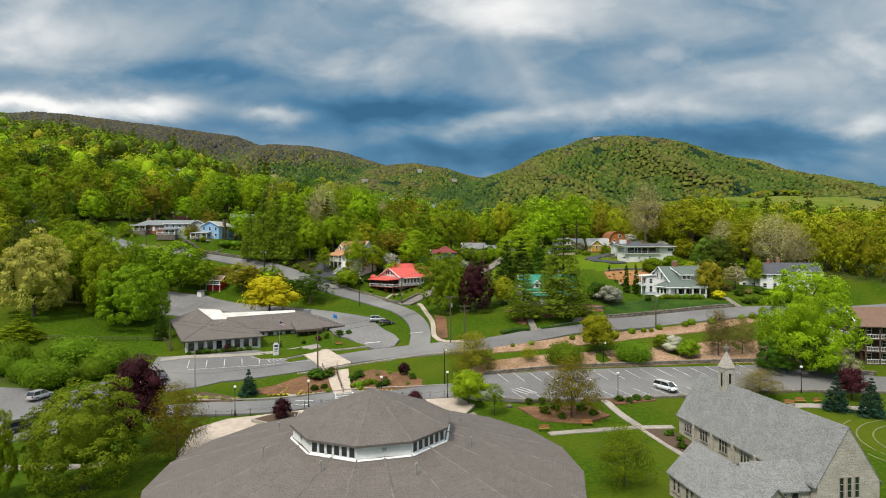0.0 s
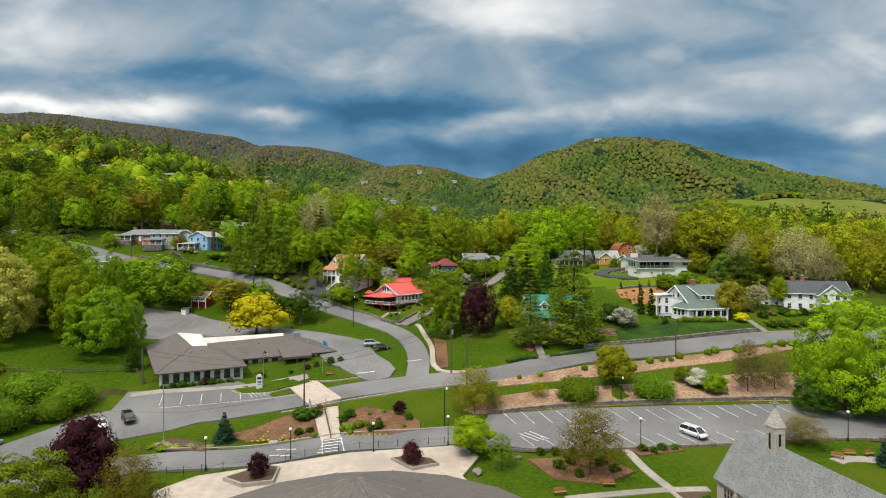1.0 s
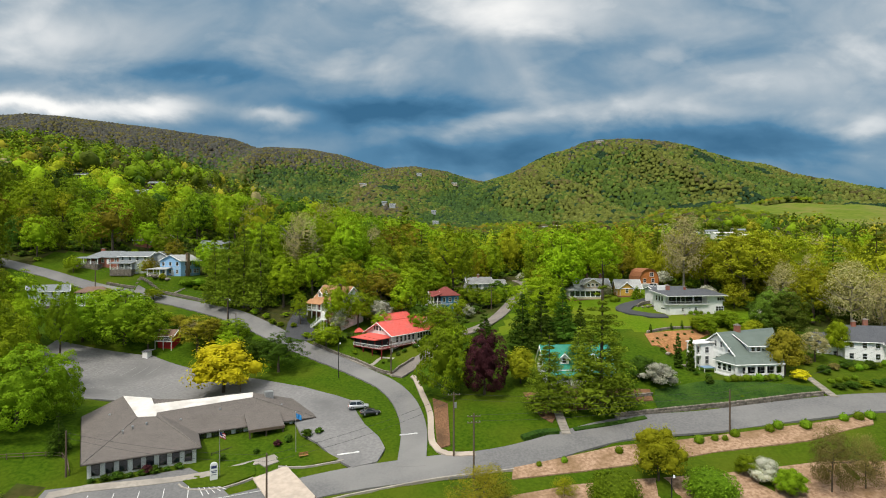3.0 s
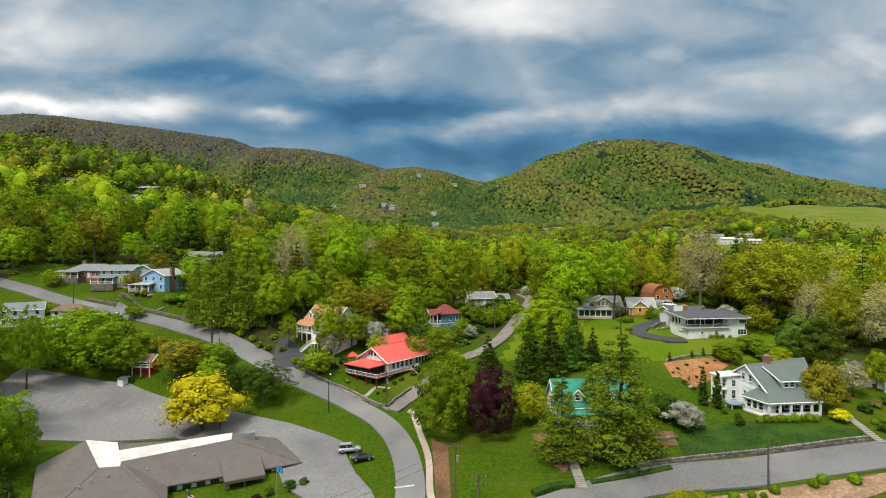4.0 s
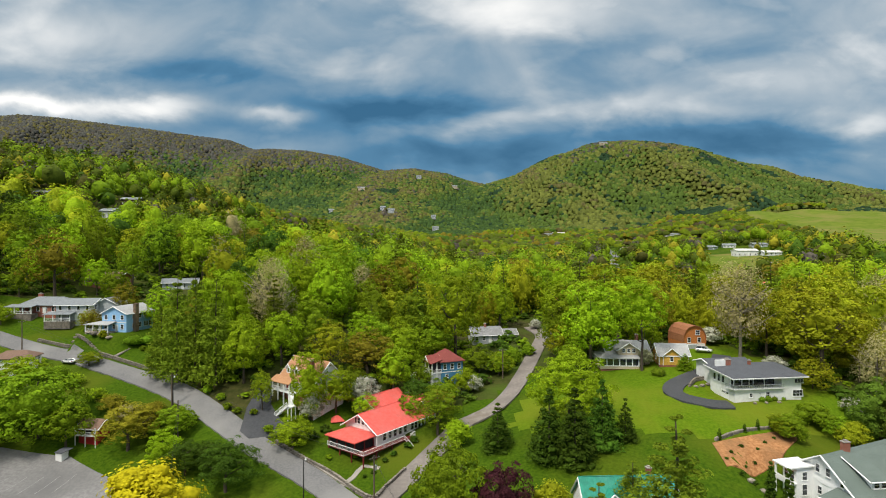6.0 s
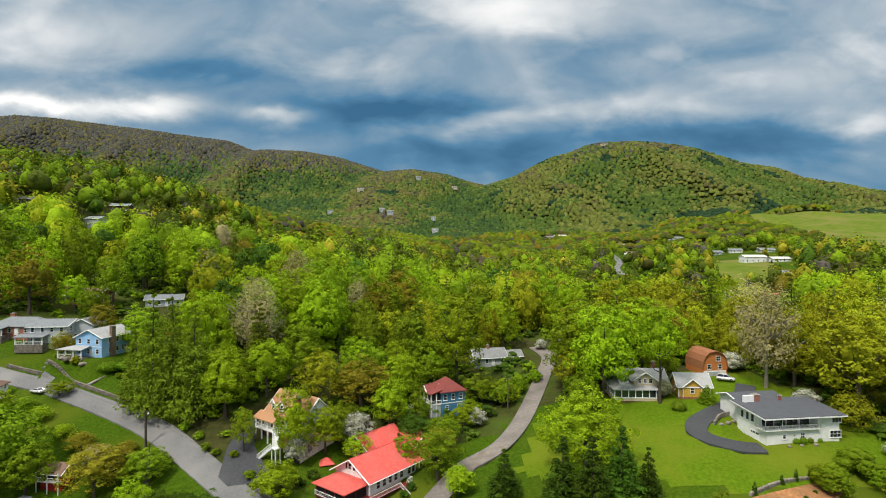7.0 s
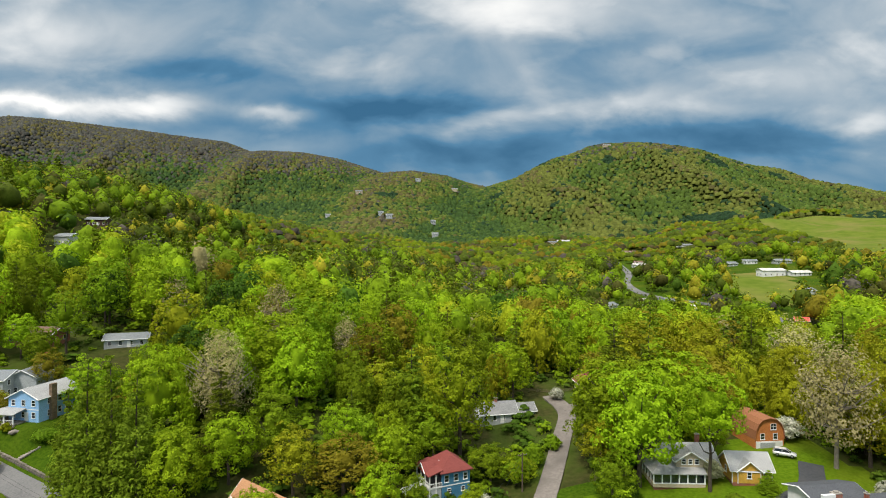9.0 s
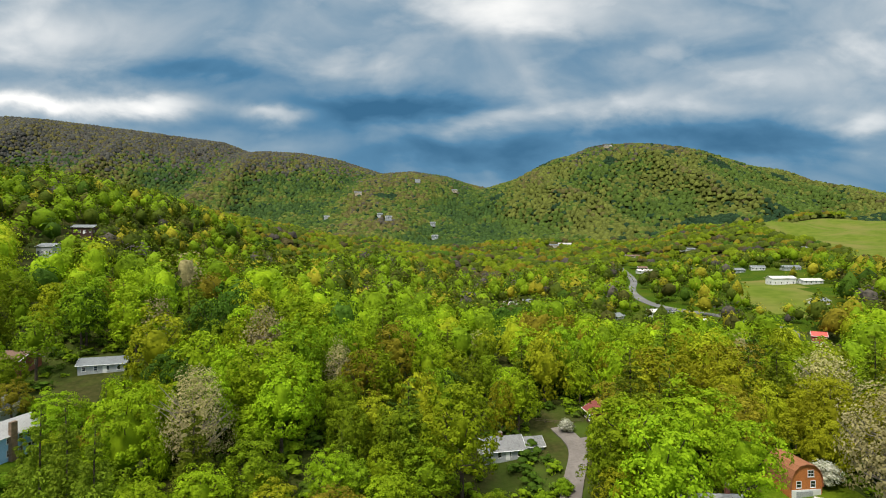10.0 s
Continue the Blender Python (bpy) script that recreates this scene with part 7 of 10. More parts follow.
MIXES = (("spring", LEAF_SPRING), ("yellowish", LEAF_YELLOWISH), ("fresh", LEAF_MID), ("deep", LEAF_DEEP), ("olive", LEAF_OLIVE), ("budding", LEAF_BUDS))

HILL_MIXES = (("spring", HILL_SPRING), ("yellowish", HILL_YELLOW), ("fresh", HILL_FRESH), ("deep", HILL_DEEP), ("olive", HILL_OLIVE), ("budding", HILL_TWIGS))
VALLEY_MIXES = (("spring", LEAF_MID), ("yellowish", LEAF_OLIVE), ("fresh", LEAF_FOREST), ("deep", LEAF_DEEP), ("olive", HILL_OLIVE), ("budding", HILL_TWIGS))


def sort_kinds(x, y, rng, cuts, patch=90, mixing=0.33):
    """Which leaf each tree has: neighbours tend to be alike."""
    q = 0.5 + (0.30 if patch < 100 else 0.45) * waves(x, y, 21, patch) + mixing * rng.normal(size=len(x))
    return np.searchsorted(cuts, q)


def free(x, y, margin=2.0):
    ok = wooded(x, y)
    for hx, hy, hr in HOUSES:
        ok &= (x - hx) ** 2 + (y - hy) ** 2 > (hr + margin) ** 2
    for way, w in ((HILL_ROAD, 6.5), (MAIN_ROAD, 7.0), (NORTH_ROAD, 8.5), (VALLEY_ROAD, 7.0)):
        for q in smooth_line(way, 4.0):
            ok &= (x - q.x) ** 2 + (y - q.y) ** 2 > w * w
    return ok


HOUSES.extend([(60, 562, 30), (56, 530, 22), (50, 500, 14), (48, 478, 12), (14, 262, 9), (13, 250, 6)])


def make_woods():
    # mid woods
    x, y, rng = scatter(-400, 350, 120, 700, 10.2, 11)
    ok = (np.abs(x) < 0.83 * y + 14) & free(x, y, 3.0) & ~((y < 338) & (x > -290) & (x < 260))
    ok &= ~((y > 330) & (rng.uniform(size=len(x)) < 0.08))
    low = inside(x, y, OPEN_VALLEY) | inside(x, y, YARD_FRONT)
    ok &= ~(low & (rng.uniform(size=len(x)) < 0.10))
    x, y, low = x[ok], y[ok], low[ok]
    k = sort_kinds(x, y, rng, (0.38, 0.52, 0.90, 1.02, 1.26), 70, 0.40)
    size = rng.uniform(0.84, 1.42, len(x)) * (0.85 + 0.12 * waves(x, y, 5, 60)) * np.where(low, rng.uniform(0.42, 0.98, len(x)), 1.0)
    z = land(x, y)
    for j, (word, leaf) in enumerate(MIXES):
        for near in (True, False):
            m = (k == j) & ((y < 405) == near)
            if not near:
                leaf = (LEAF_MID, LEAF_OLIVE, LEAF_FOREST, LEAF_DEEP, HILL_YELLOW, HILL_TWIGS)[j]
            woods("woods", leaf, f"broadleaf wood in {word} spring foliage on the slopes", lambda r: tree_template(r, "broad", near), x[m], y[m], z[m], size[m], 31 + j, True)
    m = rng.uniform(size=len(x)) < 0.07
    woods("pine_woods", LEAF_PINE, "dark pines standing among the broadleaf woods", lambda r: tree_template(r, "pine"), x[m] + 3, y[m] + 3, z[m], size[m] * 1.1, 41)
    # valley and foothills
    for (x0, x1, y0, y1, step, n, seed) in ((-900, 1000, 600, 1150, 12.0, 4, 51), (-2100, 2200, 1080, 2420, 9.3, 1, 61)):
        x, y, rng = scatter(x0, x1, y0, y1, step, seed)
        ok = (np.abs(x) < 0.88 * y + 60) & free(x, y) & ~((y < 700) & (x > -400) & (x < 350)) & ~((y > 2080) & (x > 150))
        ok &= ~(inside(x, y, OPEN_VALLEY) & (rng.uniform(size=len(x)) < 0.15))
        x, y = x[ok], y[ok]
        z = land(x, y)
        pick = rng.uniform(size=len(x))
        if n > 1:
            k = sort_kinds(x, y, rng, (0.40, 0.56, 0.88, 0.96, 1.16), 110, 0.24)
        else:
            # fresh green in the ravines and low down, olive and russet on the spurs, bare twigs on the heights
            dry = 1 - gullies(x, y) + 0.30 * waves(x, y, 29, 240) + 0.0011 * (z - 230) + 0.20 * rng.normal(size=len(x))
            dry = np.where(x > 150, 0.62 + 0.36 * (dry - 0.5), dry)
            k = np.searchsorted((0.26, 0.56, 0.84, 1.22), dry)
            k = np.array((2, 0, 1, 4, 5))[k]
            k = np.where((pick < 0.05) | (waves(x, y, 33, 330) > 1.0), 3, k)
            k = np.where((inside(x, y, CONIFERS) & (pick < 0.8)) | (np.hypot(x - 560, y - 1290) < 62), 3, k)
            high = z + 40 * rng.normal(size=len(z)) > np.where(x < 150, 350, 400)
            k = np.where(high, np.where(pick < np.where(x < 150, 0.62, 0.25), 6, np.where(pick < 0.75, 5, 4)), k)
        size = rng.uniform(0.75, 1.25, len(x)) * np.where(inside(x, y, OPEN_VALLEY), 0.7, 1.0)
        mix = HILL_MIXES if n == 1 else VALLEY_MIXES
        for j, (word, leaf) in enumerate(mix + (("leafless grey", LEAF_GREYBUDS),)):
            m = k == j
            woods("hill_woods", leaf, f"distant hillside wood in {word} spring colours", lambda r: far_template(r, n), x[m], y[m], z[m], size[m], seed + 1 + j, True)


make_woods()


# ---- trees and shrubs ----
# round the assembly hall and the chapel
plant("full", LEAF_SOFT, -45.7, 69.9, 16.4, 14.6, "large round-crowned tree in soft olive green on the lawn")
plant("wispy", LEAF_OLIVE, -38.9, 80.2, 11.3, 9.9, "ornamental tree with sparse olive-bronze leaves beside the plaza")
plant("small", LEAF_PURPLE, -46.6, 83.0, 14.5, 9.5, "spreading tree with dark purple leaves beside the lawn")
plant("full", LEAF_SPRING, -54.8, 66.8, 13.0, 5.2)
plant("spruce", LEAF_SPRUCE, -39.3, 110.8, 5.1, 4.3, "blue-green spruce standing on the lawn strip")
plant("small", LEAF_PURPLE, -28.3, 96.1, 4.3, 3.5, "small dark purple tree in a plaza bed")
plant("small", LEAF_PURPLE, -5.1, 100.8, 4.1, 3.7, "small dark purple tree in a plaza bed")
plant("small", LEAF_SPRING, 4.9, 104.9, 6.8, 8.4, "small light green tree at the edge of the lawn")
plant("airy", LEAF_MID, 9.3, 99.4, 6.3, 4.1, "slender young tree with fresh green leaves")
plant("wispy", LEAF_OLIVE, 22.8, 97.1, 11.4, 11.5, "spreading ornamental tree with thin bronze-olive leaves")
plant("wispy", LEAF_MID, 23.0, 69.6, 8.2, 8.4, "small weeping tree on the lawn")
plant("wispy", LEAF_RUST, 61.2, 105.8, 5.5, 9.3, "bare twiggy shrub behind the chapel")
plant("full", LEAF_SPRING, 77.8, 117.8, 24.9, 19.5, "tall broad tree in bright green beside the parking lot")
plant("full", LEAF_DEEP, 71.0, 117.1, 8.5, 8.5)
plant("bush", LEAF_DEEP, 78.3, 114.0, 8.0, 7.1)
plant("small", LEAF_CREAM, 82.4, 113.6, 6.3, 7.3, "small tree covered in cream blossom")
plant("small", LEAF_PURPLE, 76.6, 102.7, 5.9, 5.5, "small tree with wine-red leaves")
plant("spruce", LEAF_SPRUCE, 70.1, 97.7, 6.2, 4.6, "dense blue-green spruce beside the chapel lawn")
plant("spruce", LEAF_SPRUCE, 73.9, 94.5, 6.6, 4.7, "dense blue-green spruce beside the chapel lawn")
# planted bank between the road and the lower parking lot
plant("bush", LEAF_HEDGE, 28.1, 127.0, 5.2, 9.3, "large clipped round hedge bush on the bank")
plant("bush", LEAF_HEDGE, 44.2, 127.2, 5.0, 9.2, "large clipped round hedge bush on the bank")
plant("small", LEAF_YELLOWISH, 37.2, 131.9, 9.4, 9.6)
plant("wispy", LEAF_OLIVE, 6.3, 122.4, 9.7, 11.5, "spreading shrub with bronze-olive twigs on the bank")
plant("wispy", LEAF_RUST, 63.7, 126.9, 11.5, 8.3, "upright shrub with russet twigs on the bank")
plant("wispy", LEAF_RUST, 69.5, 127.2, 9.0, 7.0, "upright shrub with russet twigs on the bank")
plant("bush", LEAF_MID, 52.7, 131.9, 4.1, 4.6)
plant("bush", LEAF_WHITE, 55.0, 130.8, 4.1, 5.4, "pale pink flowering shrub on the bank")
plant("bush", LEAF_MID, 56.9, 127.0, 4.7, 5.2)
plant("wispy", LEAF_YELLOWISH, 20.2, 128.7, 3.4, 4.9)
plant("wispy", LEAF_RUST, 10.1, 123.9, 3.7, 4.8)
plant("bush", LEAF_HEDGE, 17.4, 137.0, 1.1, 1.3, "small round shrub along the roadside", group="roadside shrubs")
plant("bush", LEAF_HEDGE, 22.2, 137.8, 1.3, 1.5, "small round shrub along the roadside", group="roadside shrubs")
plant("bush", LEAF_HEDGE, 33.0, 140.0, 1.5, 1.8, "small round shrub along the roadside", group="roadside shrubs")
plant("bush", LEAF_HEDGE, 48.9, 141.9, 1.8, 2.3, "small round shrub along the roadside", group="roadside shrubs")
plant("bush", LEAF_HEDGE, 52.1, 142.3, 1.4, 1.6, "small round shrub along the roadside", group="roadside shrubs")
plant("bush", LEAF_HEDGE, 54.0, 142.1, 1.2, 1.4, "small round shrub along the roadside", group="roadside shrubs")
plant("bush", LEAF_HEDGE, 56.3, 143.0, 1.7, 2.1, "small round shrub along the roadside", group="roadside shrubs")
plant("bush", LEAF_HEDGE, 63.5, 143.7, 1.7, 2.1, "small round shrub along the roadside", group="roadside shrubs")
plant("bush", LEAF_HEDGE, 65.5, 144.3, 1.9, 2.3, "small round shrub along the roadside", group="roadside shrubs")
plant("bush", LEAF_HEDGE, 70.6, 143.8, 2.0, 2.6, "small round shrub along the roadside", group="roadside shrubs")
plant("bush", LEAF_HEDGE, 79.3, 145.6, 1.7, 2.1, "small round shrub along the roadside", group="roadside shrubs")
plant("bush", LEAF_HEDGE, 82.5, 145.9, 1.9, 2.4, "small round shrub along the roadside", group="roadside shrubs")
plant("bush", LEAF_HEDGE, 85.0, 146.1, 1.9, 2.4, "small round shrub along the roadside", group="roadside shrubs")
# lawn and hedges on the western slope
plant("bush", LEAF_HEDGE, -80.8, 112.1, 5.8, 10.2, "large rounded evergreen bush in a loose hedge", group="hedge bushes")
plant("bush", LEAF_HEDGE, -82.9, 123.3, 6.1, 12.1, "large rounded evergreen bush in a loose hedge", group="hedge bushes")
plant("bush", LEAF_HEDGE, -74.3, 121.8, 5.5, 9.4, "large rounded evergreen bush in a loose hedge", group="hedge bushes")
plant("bush", LEAF_HEDGE, -93.2, 118.6, 6.1, 8.1, "large rounded evergreen bush in a loose hedge", group="hedge bushes")
plant("bush", LEAF_HEDGE, -86.7, 113.8, 4.7, 7.0, "large rounded evergreen bush in a loose hedge", group="hedge bushes")
plant("bush", LEAF_HEDGE, -74.8, 117.2, 4.6, 7.2, "large rounded evergreen bush in a loose hedge", group="hedge bushes")
plant("bush", LEAF_HEDGE, -92.3, 115.6, 4.5, 6.0, "large rounded evergreen bush in a loose hedge", group="hedge bushes")
plant("full", LEAF_PALE, -105.9, 142.0, 25.0, 16.5, "broad tree with pale creamy green new leaves")
plant("spruce", LEAF_SPRING, -100.2, 129.8, 6.0, 10.2, "low feathery pale green tree")
plant("full", LEAF_MID, -82.8, 143.4, 18.0, 15.0)
plant("tall", LEAF_SPRING, -104.5, 159.8, 18.1, 18.1)
plant("spruce", LEAF_DEEP, -71.6, 138.9, 7.4, 4.3)
plant("full", LEAF_SPRING, -90.6, 148.9, 21.5, 14.1)
plant("airy", LEAF_YELLOWISH, -102.6, 160.0, 24.0, 14.7)
plant("full", LEAF_MID, -79.7, 150.1, 15.1, 10.5)
plant("spruce", LEAF_DEEP, -91.2, 154.5, 5.1, 6.4)
plant("broad", LEAF_MID, -109.6, 193.6, 22.8, 8.5)
for tx, ty, th, tw, tl in ((-99, 158, 24, 13, LEAF_MID), (-108, 151, 22, 12, LEAF_SPRING), (-113, 168, 27, 15, LEAF_MID), (-105, 171, 22, 12, LEAF_SPRING), (-121, 160, 25, 14, LEAF_FOREST), (-122, 178, 26, 14, LEAF_SPRING), (-128, 192, 24, 13, LEAF_MID)):
    plant("full", tl, tx, ty, th, tw, "tall dense green tree at the edge of the parking lot", "trees beside the parking lot")
# round the upper parking lot and the hill street
plant("small", LEAF_YELLOW, -55.8, 175.8, 12.9, 17.7, "bright yellow-leaved tree at the parking lot")
plant("full", LEAF_MID, -99.5, 207.9, 19.5, 21.5, "large dense green tree above the parking lot")
plant("broad", LEAF_DEEP, -45.3, 187.6, 11.2, 12.6)
plant("airy", LEAF_OLIVE, -75.1, 204.2, 12.5, 13.0)
plant("broad", LEAF_MID, -65.3, 206.7, 7.6, 10.3)
plant("broad", LEAF_SPRING, -62.5, 195.7, 9.8, 8.2)
plant("broad", LEAF_DEEP, -56.7, 193.9, 8.4, 9.1)
plant("broad", LEAF_DEEP, -51.2, 194.9, 6.5, 7.9)
plant("airy", LEAF_OLIVE, -73.5, 208.8, 8.0, 8.7)
plant("full", LEAF_MID, -111.5, 206.0, 16.5, 14.5)
plant("broad", LEAF_MID, -91.2, 206.1, 11.9, 10.7)
plant("broad", LEAF_SPRING, -106.9, 239.0, 4.8, 7.1)
plant("broad", LEAF_SPRING, -119.1, 228.5, 9.3, 12.0)
# gardens of the houses
plant("full", LEAF_MID, 0.4, 167.9, 20.2, 13.9, "dense bright green tree at the street corner")
plant("full", LEAF_PURPLE, 9.6, 165.7, 17.0, 11.5, "tall tree with dark purple leaves")
plant("small", LEAF_YELLOWISH, 18.5, 168.6, 8.5, 8.5)
plant("pine", LEAF_PINE, 22.8, 155.6, 17.3, 9.5)
plant("pine", LEAF_PINE, 33.8, 154.5, 27.3, 13.8, "very tall pine with dark layered boughs before the green-roofed house")
plant("pine", LEAF_PINE, 32.0, 167.6, 11.3, 7.1)
plant("spruce", LEAF_DEEP, 11.9, 196.6, 10.1, 8.0)
plant("spruce", LEAF_DEEP, 21.8, 188.2, 14.5, 9.5)
plant("spruce", LEAF_DEEP, 26.4, 185.1, 15.3, 9.5)
plant("spruce", LEAF_DEEP, 33.0, 188.8, 13.6, 8.8)
plant("spruce", LEAF_DEEP, 37.9, 188.9, 8.7, 5.0)
plant("broad", LEAF_SPRING, 28.6, 197.9, 18.4, 19.0, "broad tree in bright spring green by the lane")
plant("tall", LEAF_SPRING, 41.0, 249.0, 26.0, 19.4)
plant("tall", LEAF_SPRING, 56.0, 250.5, 26.4, 19.2, "tall bright green tree behind the grey-roofed cottage")
plant("tall", LEAF_SPRING, -33.3, 209.6, 18.6, 9.8, "tall light green tree before the shingled house")
plant("tall", LEAF_SPRING, -27.4, 213.0, 12.6, 9.5)
plant("small", LEAF_WHITE, -20.9, 217.3, 7.7, 8.6, "small dogwood in white blossom")
plant("small", LEAF_WHITE, -32.7, 209.4, 6.4, 6.4, "small dogwood in white blossom")
plant("broad", LEAF_SPRING, -34.9, 200.1, 7.8, 9.5, "rounded light green bush-like tree above the street")
plant("airy", LEAF_OLIVE, -22.0, 230.7, 15.1, 15.9, "tree with yellow-olive young leaves")
plant("airy", LEAF_SPRING, 3.7, 254.3, 32.7, 18.3, "very tall slender tree in light spring green")
plant("airy", LEAF_MID, -1.6, 207.3, 12.9, 10.8)
plant("small", LEAF_WHITE, 8.3, 231.2, 4.7, 5.7, "small dogwood in white blossom")
plant("broad", LEAF_MID, 10.8, 244.1, 9.1, 10.9)
plant("broad", LEAF_SPRING, 16.9, 242.1, 7.2, 8.3)
plant("broad", LEAF_DEEP, -7.3, 221.8, 7.9, 9.5)
plant("column", LEAF_DEEP, 56.6, 169.2, 8.0, 1.9, "dark clipped columnar cypress beside the white house", "columnar cypresses")
plant("column", LEAF_DEEP, 59.4, 168.6, 8.0, 1.9, "dark clipped columnar cypress beside the white house", "columnar cypresses")
plant("bush", LEAF_WHITE, 49.2, 162.1, 5.4, 7.9, "flowering shrub with cream blossom")
plant("bush", LEAF_DEEP, 46.5, 165.2, 5.5, 6.9)
plant("small", LEAF_OLIVE, 81.1, 167.1, 11.0, 9.3)
plant("bush", LEAF_YELLOW, 81.3, 161.9, 2.7, 4.1, "bright yellow shrub beside the white house")
plant("broad", LEAF_FOREST, 93.6, 185.3, 14.7, 11.8)
plant("bare", LEAF_BUDS, 114.4, 190.4, 21.7, 15.6, "tall bare tree with pale budding twigs")
plant("bare", LEAF_BUDS, 119.0, 185.6, 19.2, 12.8)
plant("bush", LEAF_DEEP, 102.8, 182.9, 3.1, 4.7)
plant("small", LEAF_SPRING, 100.7, 177.1, 9.1, 6.0)
plant("bush", LEAF_MID, 82.0, 196.3, 5.5, 8.9)
plant("bush", LEAF_MID, 72.9, 189.4, 5.7, 7.5)
plant("small", LEAF_YELLOWISH, 85.3, 188.2, 5.4, 6.5)
plant("bare", LEAF_BUDS, 86.4, 234.1, 29.1, 18.0, "tall tree with pale blossom on bare limbs")
plant("airy", LEAF_YELLOWISH, 94.4, 234.6, 19.2, 13.7)
plant("airy", LEAF_YELLOWISH, 99.5, 218.9, 27.2, 21.0)
plant("airy", LEAF_OLIVE, 70.0, 258.0, 21.4, 14.3)
plant("full", LEAF_FOREST, 92.3, 190.0, 15.5, 13.8, "dense dark evergreen tree")
plant("wispy", LEAF_YELLOWISH, 93.6, 213.4, 8.3, 12.0)
plant("small", LEAF_WHITE, 94.8, 201.4, 3.9, 5.5, "small dogwood in white blossom")
plant("small", LEAF_WHITE, 87.9, 220.4, 5.5, 6.9, "small dogwood in white blossom")
plant("small", LEAF_WHITE, 84.6, 248.6, 5.6, 7.5, "small dogwood in white blossom")
plant("broad", LEAF_SPRING, 72.5, 190.5, 5.1, 7.6)
plant("broad", LEAF_MID, 84.8, 191.0, 5.1, 6.3)
plant("broad", LEAF_OLIVE, 82.1, 172.2, 8.1, 5.4)
plant("pine", LEAF_PINE, -74.1, 226.3, 32.2, 9.8)
plant("pine", LEAF_PINE, -68.5, 225.3, 32.5, 10.1, "tall dark pine on the slope above the street")
plant("pine", LEAF_PINE, -61.9, 222.6, 29.5, 9.9)
plant("pine", LEAF_PINE, -80.9, 231.0, 23.5, 8.4)
plant("bush", LEAF_HEDGE, -99.6, 249.4, 3.0, 6.4)
plant("bush", LEAF_HEDGE, -95.6, 251.8, 2.8, 6.8)
plant("bush", LEAF_YELLOWISH, -108.3, 248.0, 2.8, 2.4)
plant("airy", LEAF_OLIVE, -117.2, 256.0, 8.4, 7.1)
plant("spruce", LEAF_MID, 67.0, 226.6, 4.2, 5.2)
plant("bush", LEAF_HEDGE, 58.1, 222.8, 2.3, 4.3)
plant("small", LEAF_CREAM, 57.6, 231.8, 4.8, 5.4)
plant("bush", LEAF_DEEP, 39.1, 227.2, 4.6, 2.6)
plant("bush", LEAF_DEEP, 50.4, 242.1, 4.4, 3.5)
plant("bush", LEAF_DEEP, 50.2, 245.9, 3.8, 3.3)
plant("broad", LEAF_MID, 16.6, 242.0, 6.6, 7.3)
plant("broad", LEAF_DEEP, 11.1, 246.4, 6.0, 7.6)
plant("bush", LEAF_MID, 21.9, 248.3, 6.1, 5.5)
plant("bush", LEAF_MID, 27.8, 255.1, 4.0, 4.8)
plant("small", LEAF_WHITE, 35.4, 286.3, 3.8, 5.0, "small dogwood in white blossom")
# clipped shrubs and hedges in the terraced garden beside the white houses
for bx, by, bh, bw, bl in ((88, 158.6, 1.4, 3.0, LEAF_DEEP), (91.5, 159.4, 1.6, 3.4, LEAF_DEEP), (95, 160.4, 1.5, 3.2, LEAF_MID), (98.6, 161.4, 1.5, 3.4, LEAF_DEEP), (102.5, 162.6, 1.6, 3.6, LEAF_DEEP), (106.5, 163.8, 1.7, 3.6, LEAF_MID),
                           (90, 166.5, 2.2, 3.2, LEAF_DEEP), (94, 168.8, 1.8, 2.8, LEAF_RUST), (98, 170.0, 2.4, 3.4, LEAF_DEEP), (104, 170.6, 2.0, 3.0, LEAF_DEEP), (88.5, 171.5, 2.6, 3.6, LEAF_RUST), (110, 168.4, 2.4, 4.0, LEAF_DEEP)):
    plant("bush", bl, bx, by, bh, bw, "rounded garden shrub on the terraced slope", "garden shrubs", fine=1)
plant("airy", LEAF_BUDS, 92.5, 173.5, 8.5, 7.0)
plant("airy", LEAF_SPRING, 108.5, 158.5, 10.0, 8.0)
for bx, by, bh, bw, bl in ((-80, 213, 5.0, 9.0, LEAF_BUDS), (-74, 214.5, 4.0, 6.5, LEAF_OLIVE), (-87, 218, 4.5, 8.0, LEAF_OLIVE), (-94, 222, 3.5, 6.5, LEAF_SPRING), (-104, 228, 4.0, 7.0, LEAF_SPRING), (-112, 233, 3.5, 7.0, LEAF_MID), (-66, 211.5, 3.5, 5.0, LEAF_SPRING), (-128, 240, 4.0, 7.0, LEAF_MID), (-141, 243, 5.0, 8.0, LEAF_SPRING)):
    plant("wispy", bl, bx, by, bh, bw, "loose scrubby shrub on the bank below the hill street", "scrub on the bank")
# filling between the houses
plant("tall", LEAF_SPRING, -14, 226, 14, 10)
plant("airy", LEAF_MID, -6.9, 229.2, 11.0, 6.5)
plant("airy", LEAF_SPRING, 6.5, 232.7, 7.5, 5.0)
plant("tall", LEAF_SPRING, -12, 240, 16, 12)
plant("broad", LEAF_MID, -20, 243, 15, 11)
plant("airy", LEAF_YELLOWISH, 36, 240, 14, 10)
plant("broad", LEAF_MID, 35, 228, 11, 9)
plant("tall", LEAF_MID, -3, 250, 18, 13)
plant("airy", LEAF_YELLOWISH, -32, 228, 16, 11)
plant("tall", LEAF_MID, -38, 236, 18, 12)
plant("tall", LEAF_SPRING, -46, 229, 17, 11)
plant("tall", LEAF_SPRING, -54, 222, 19, 12)
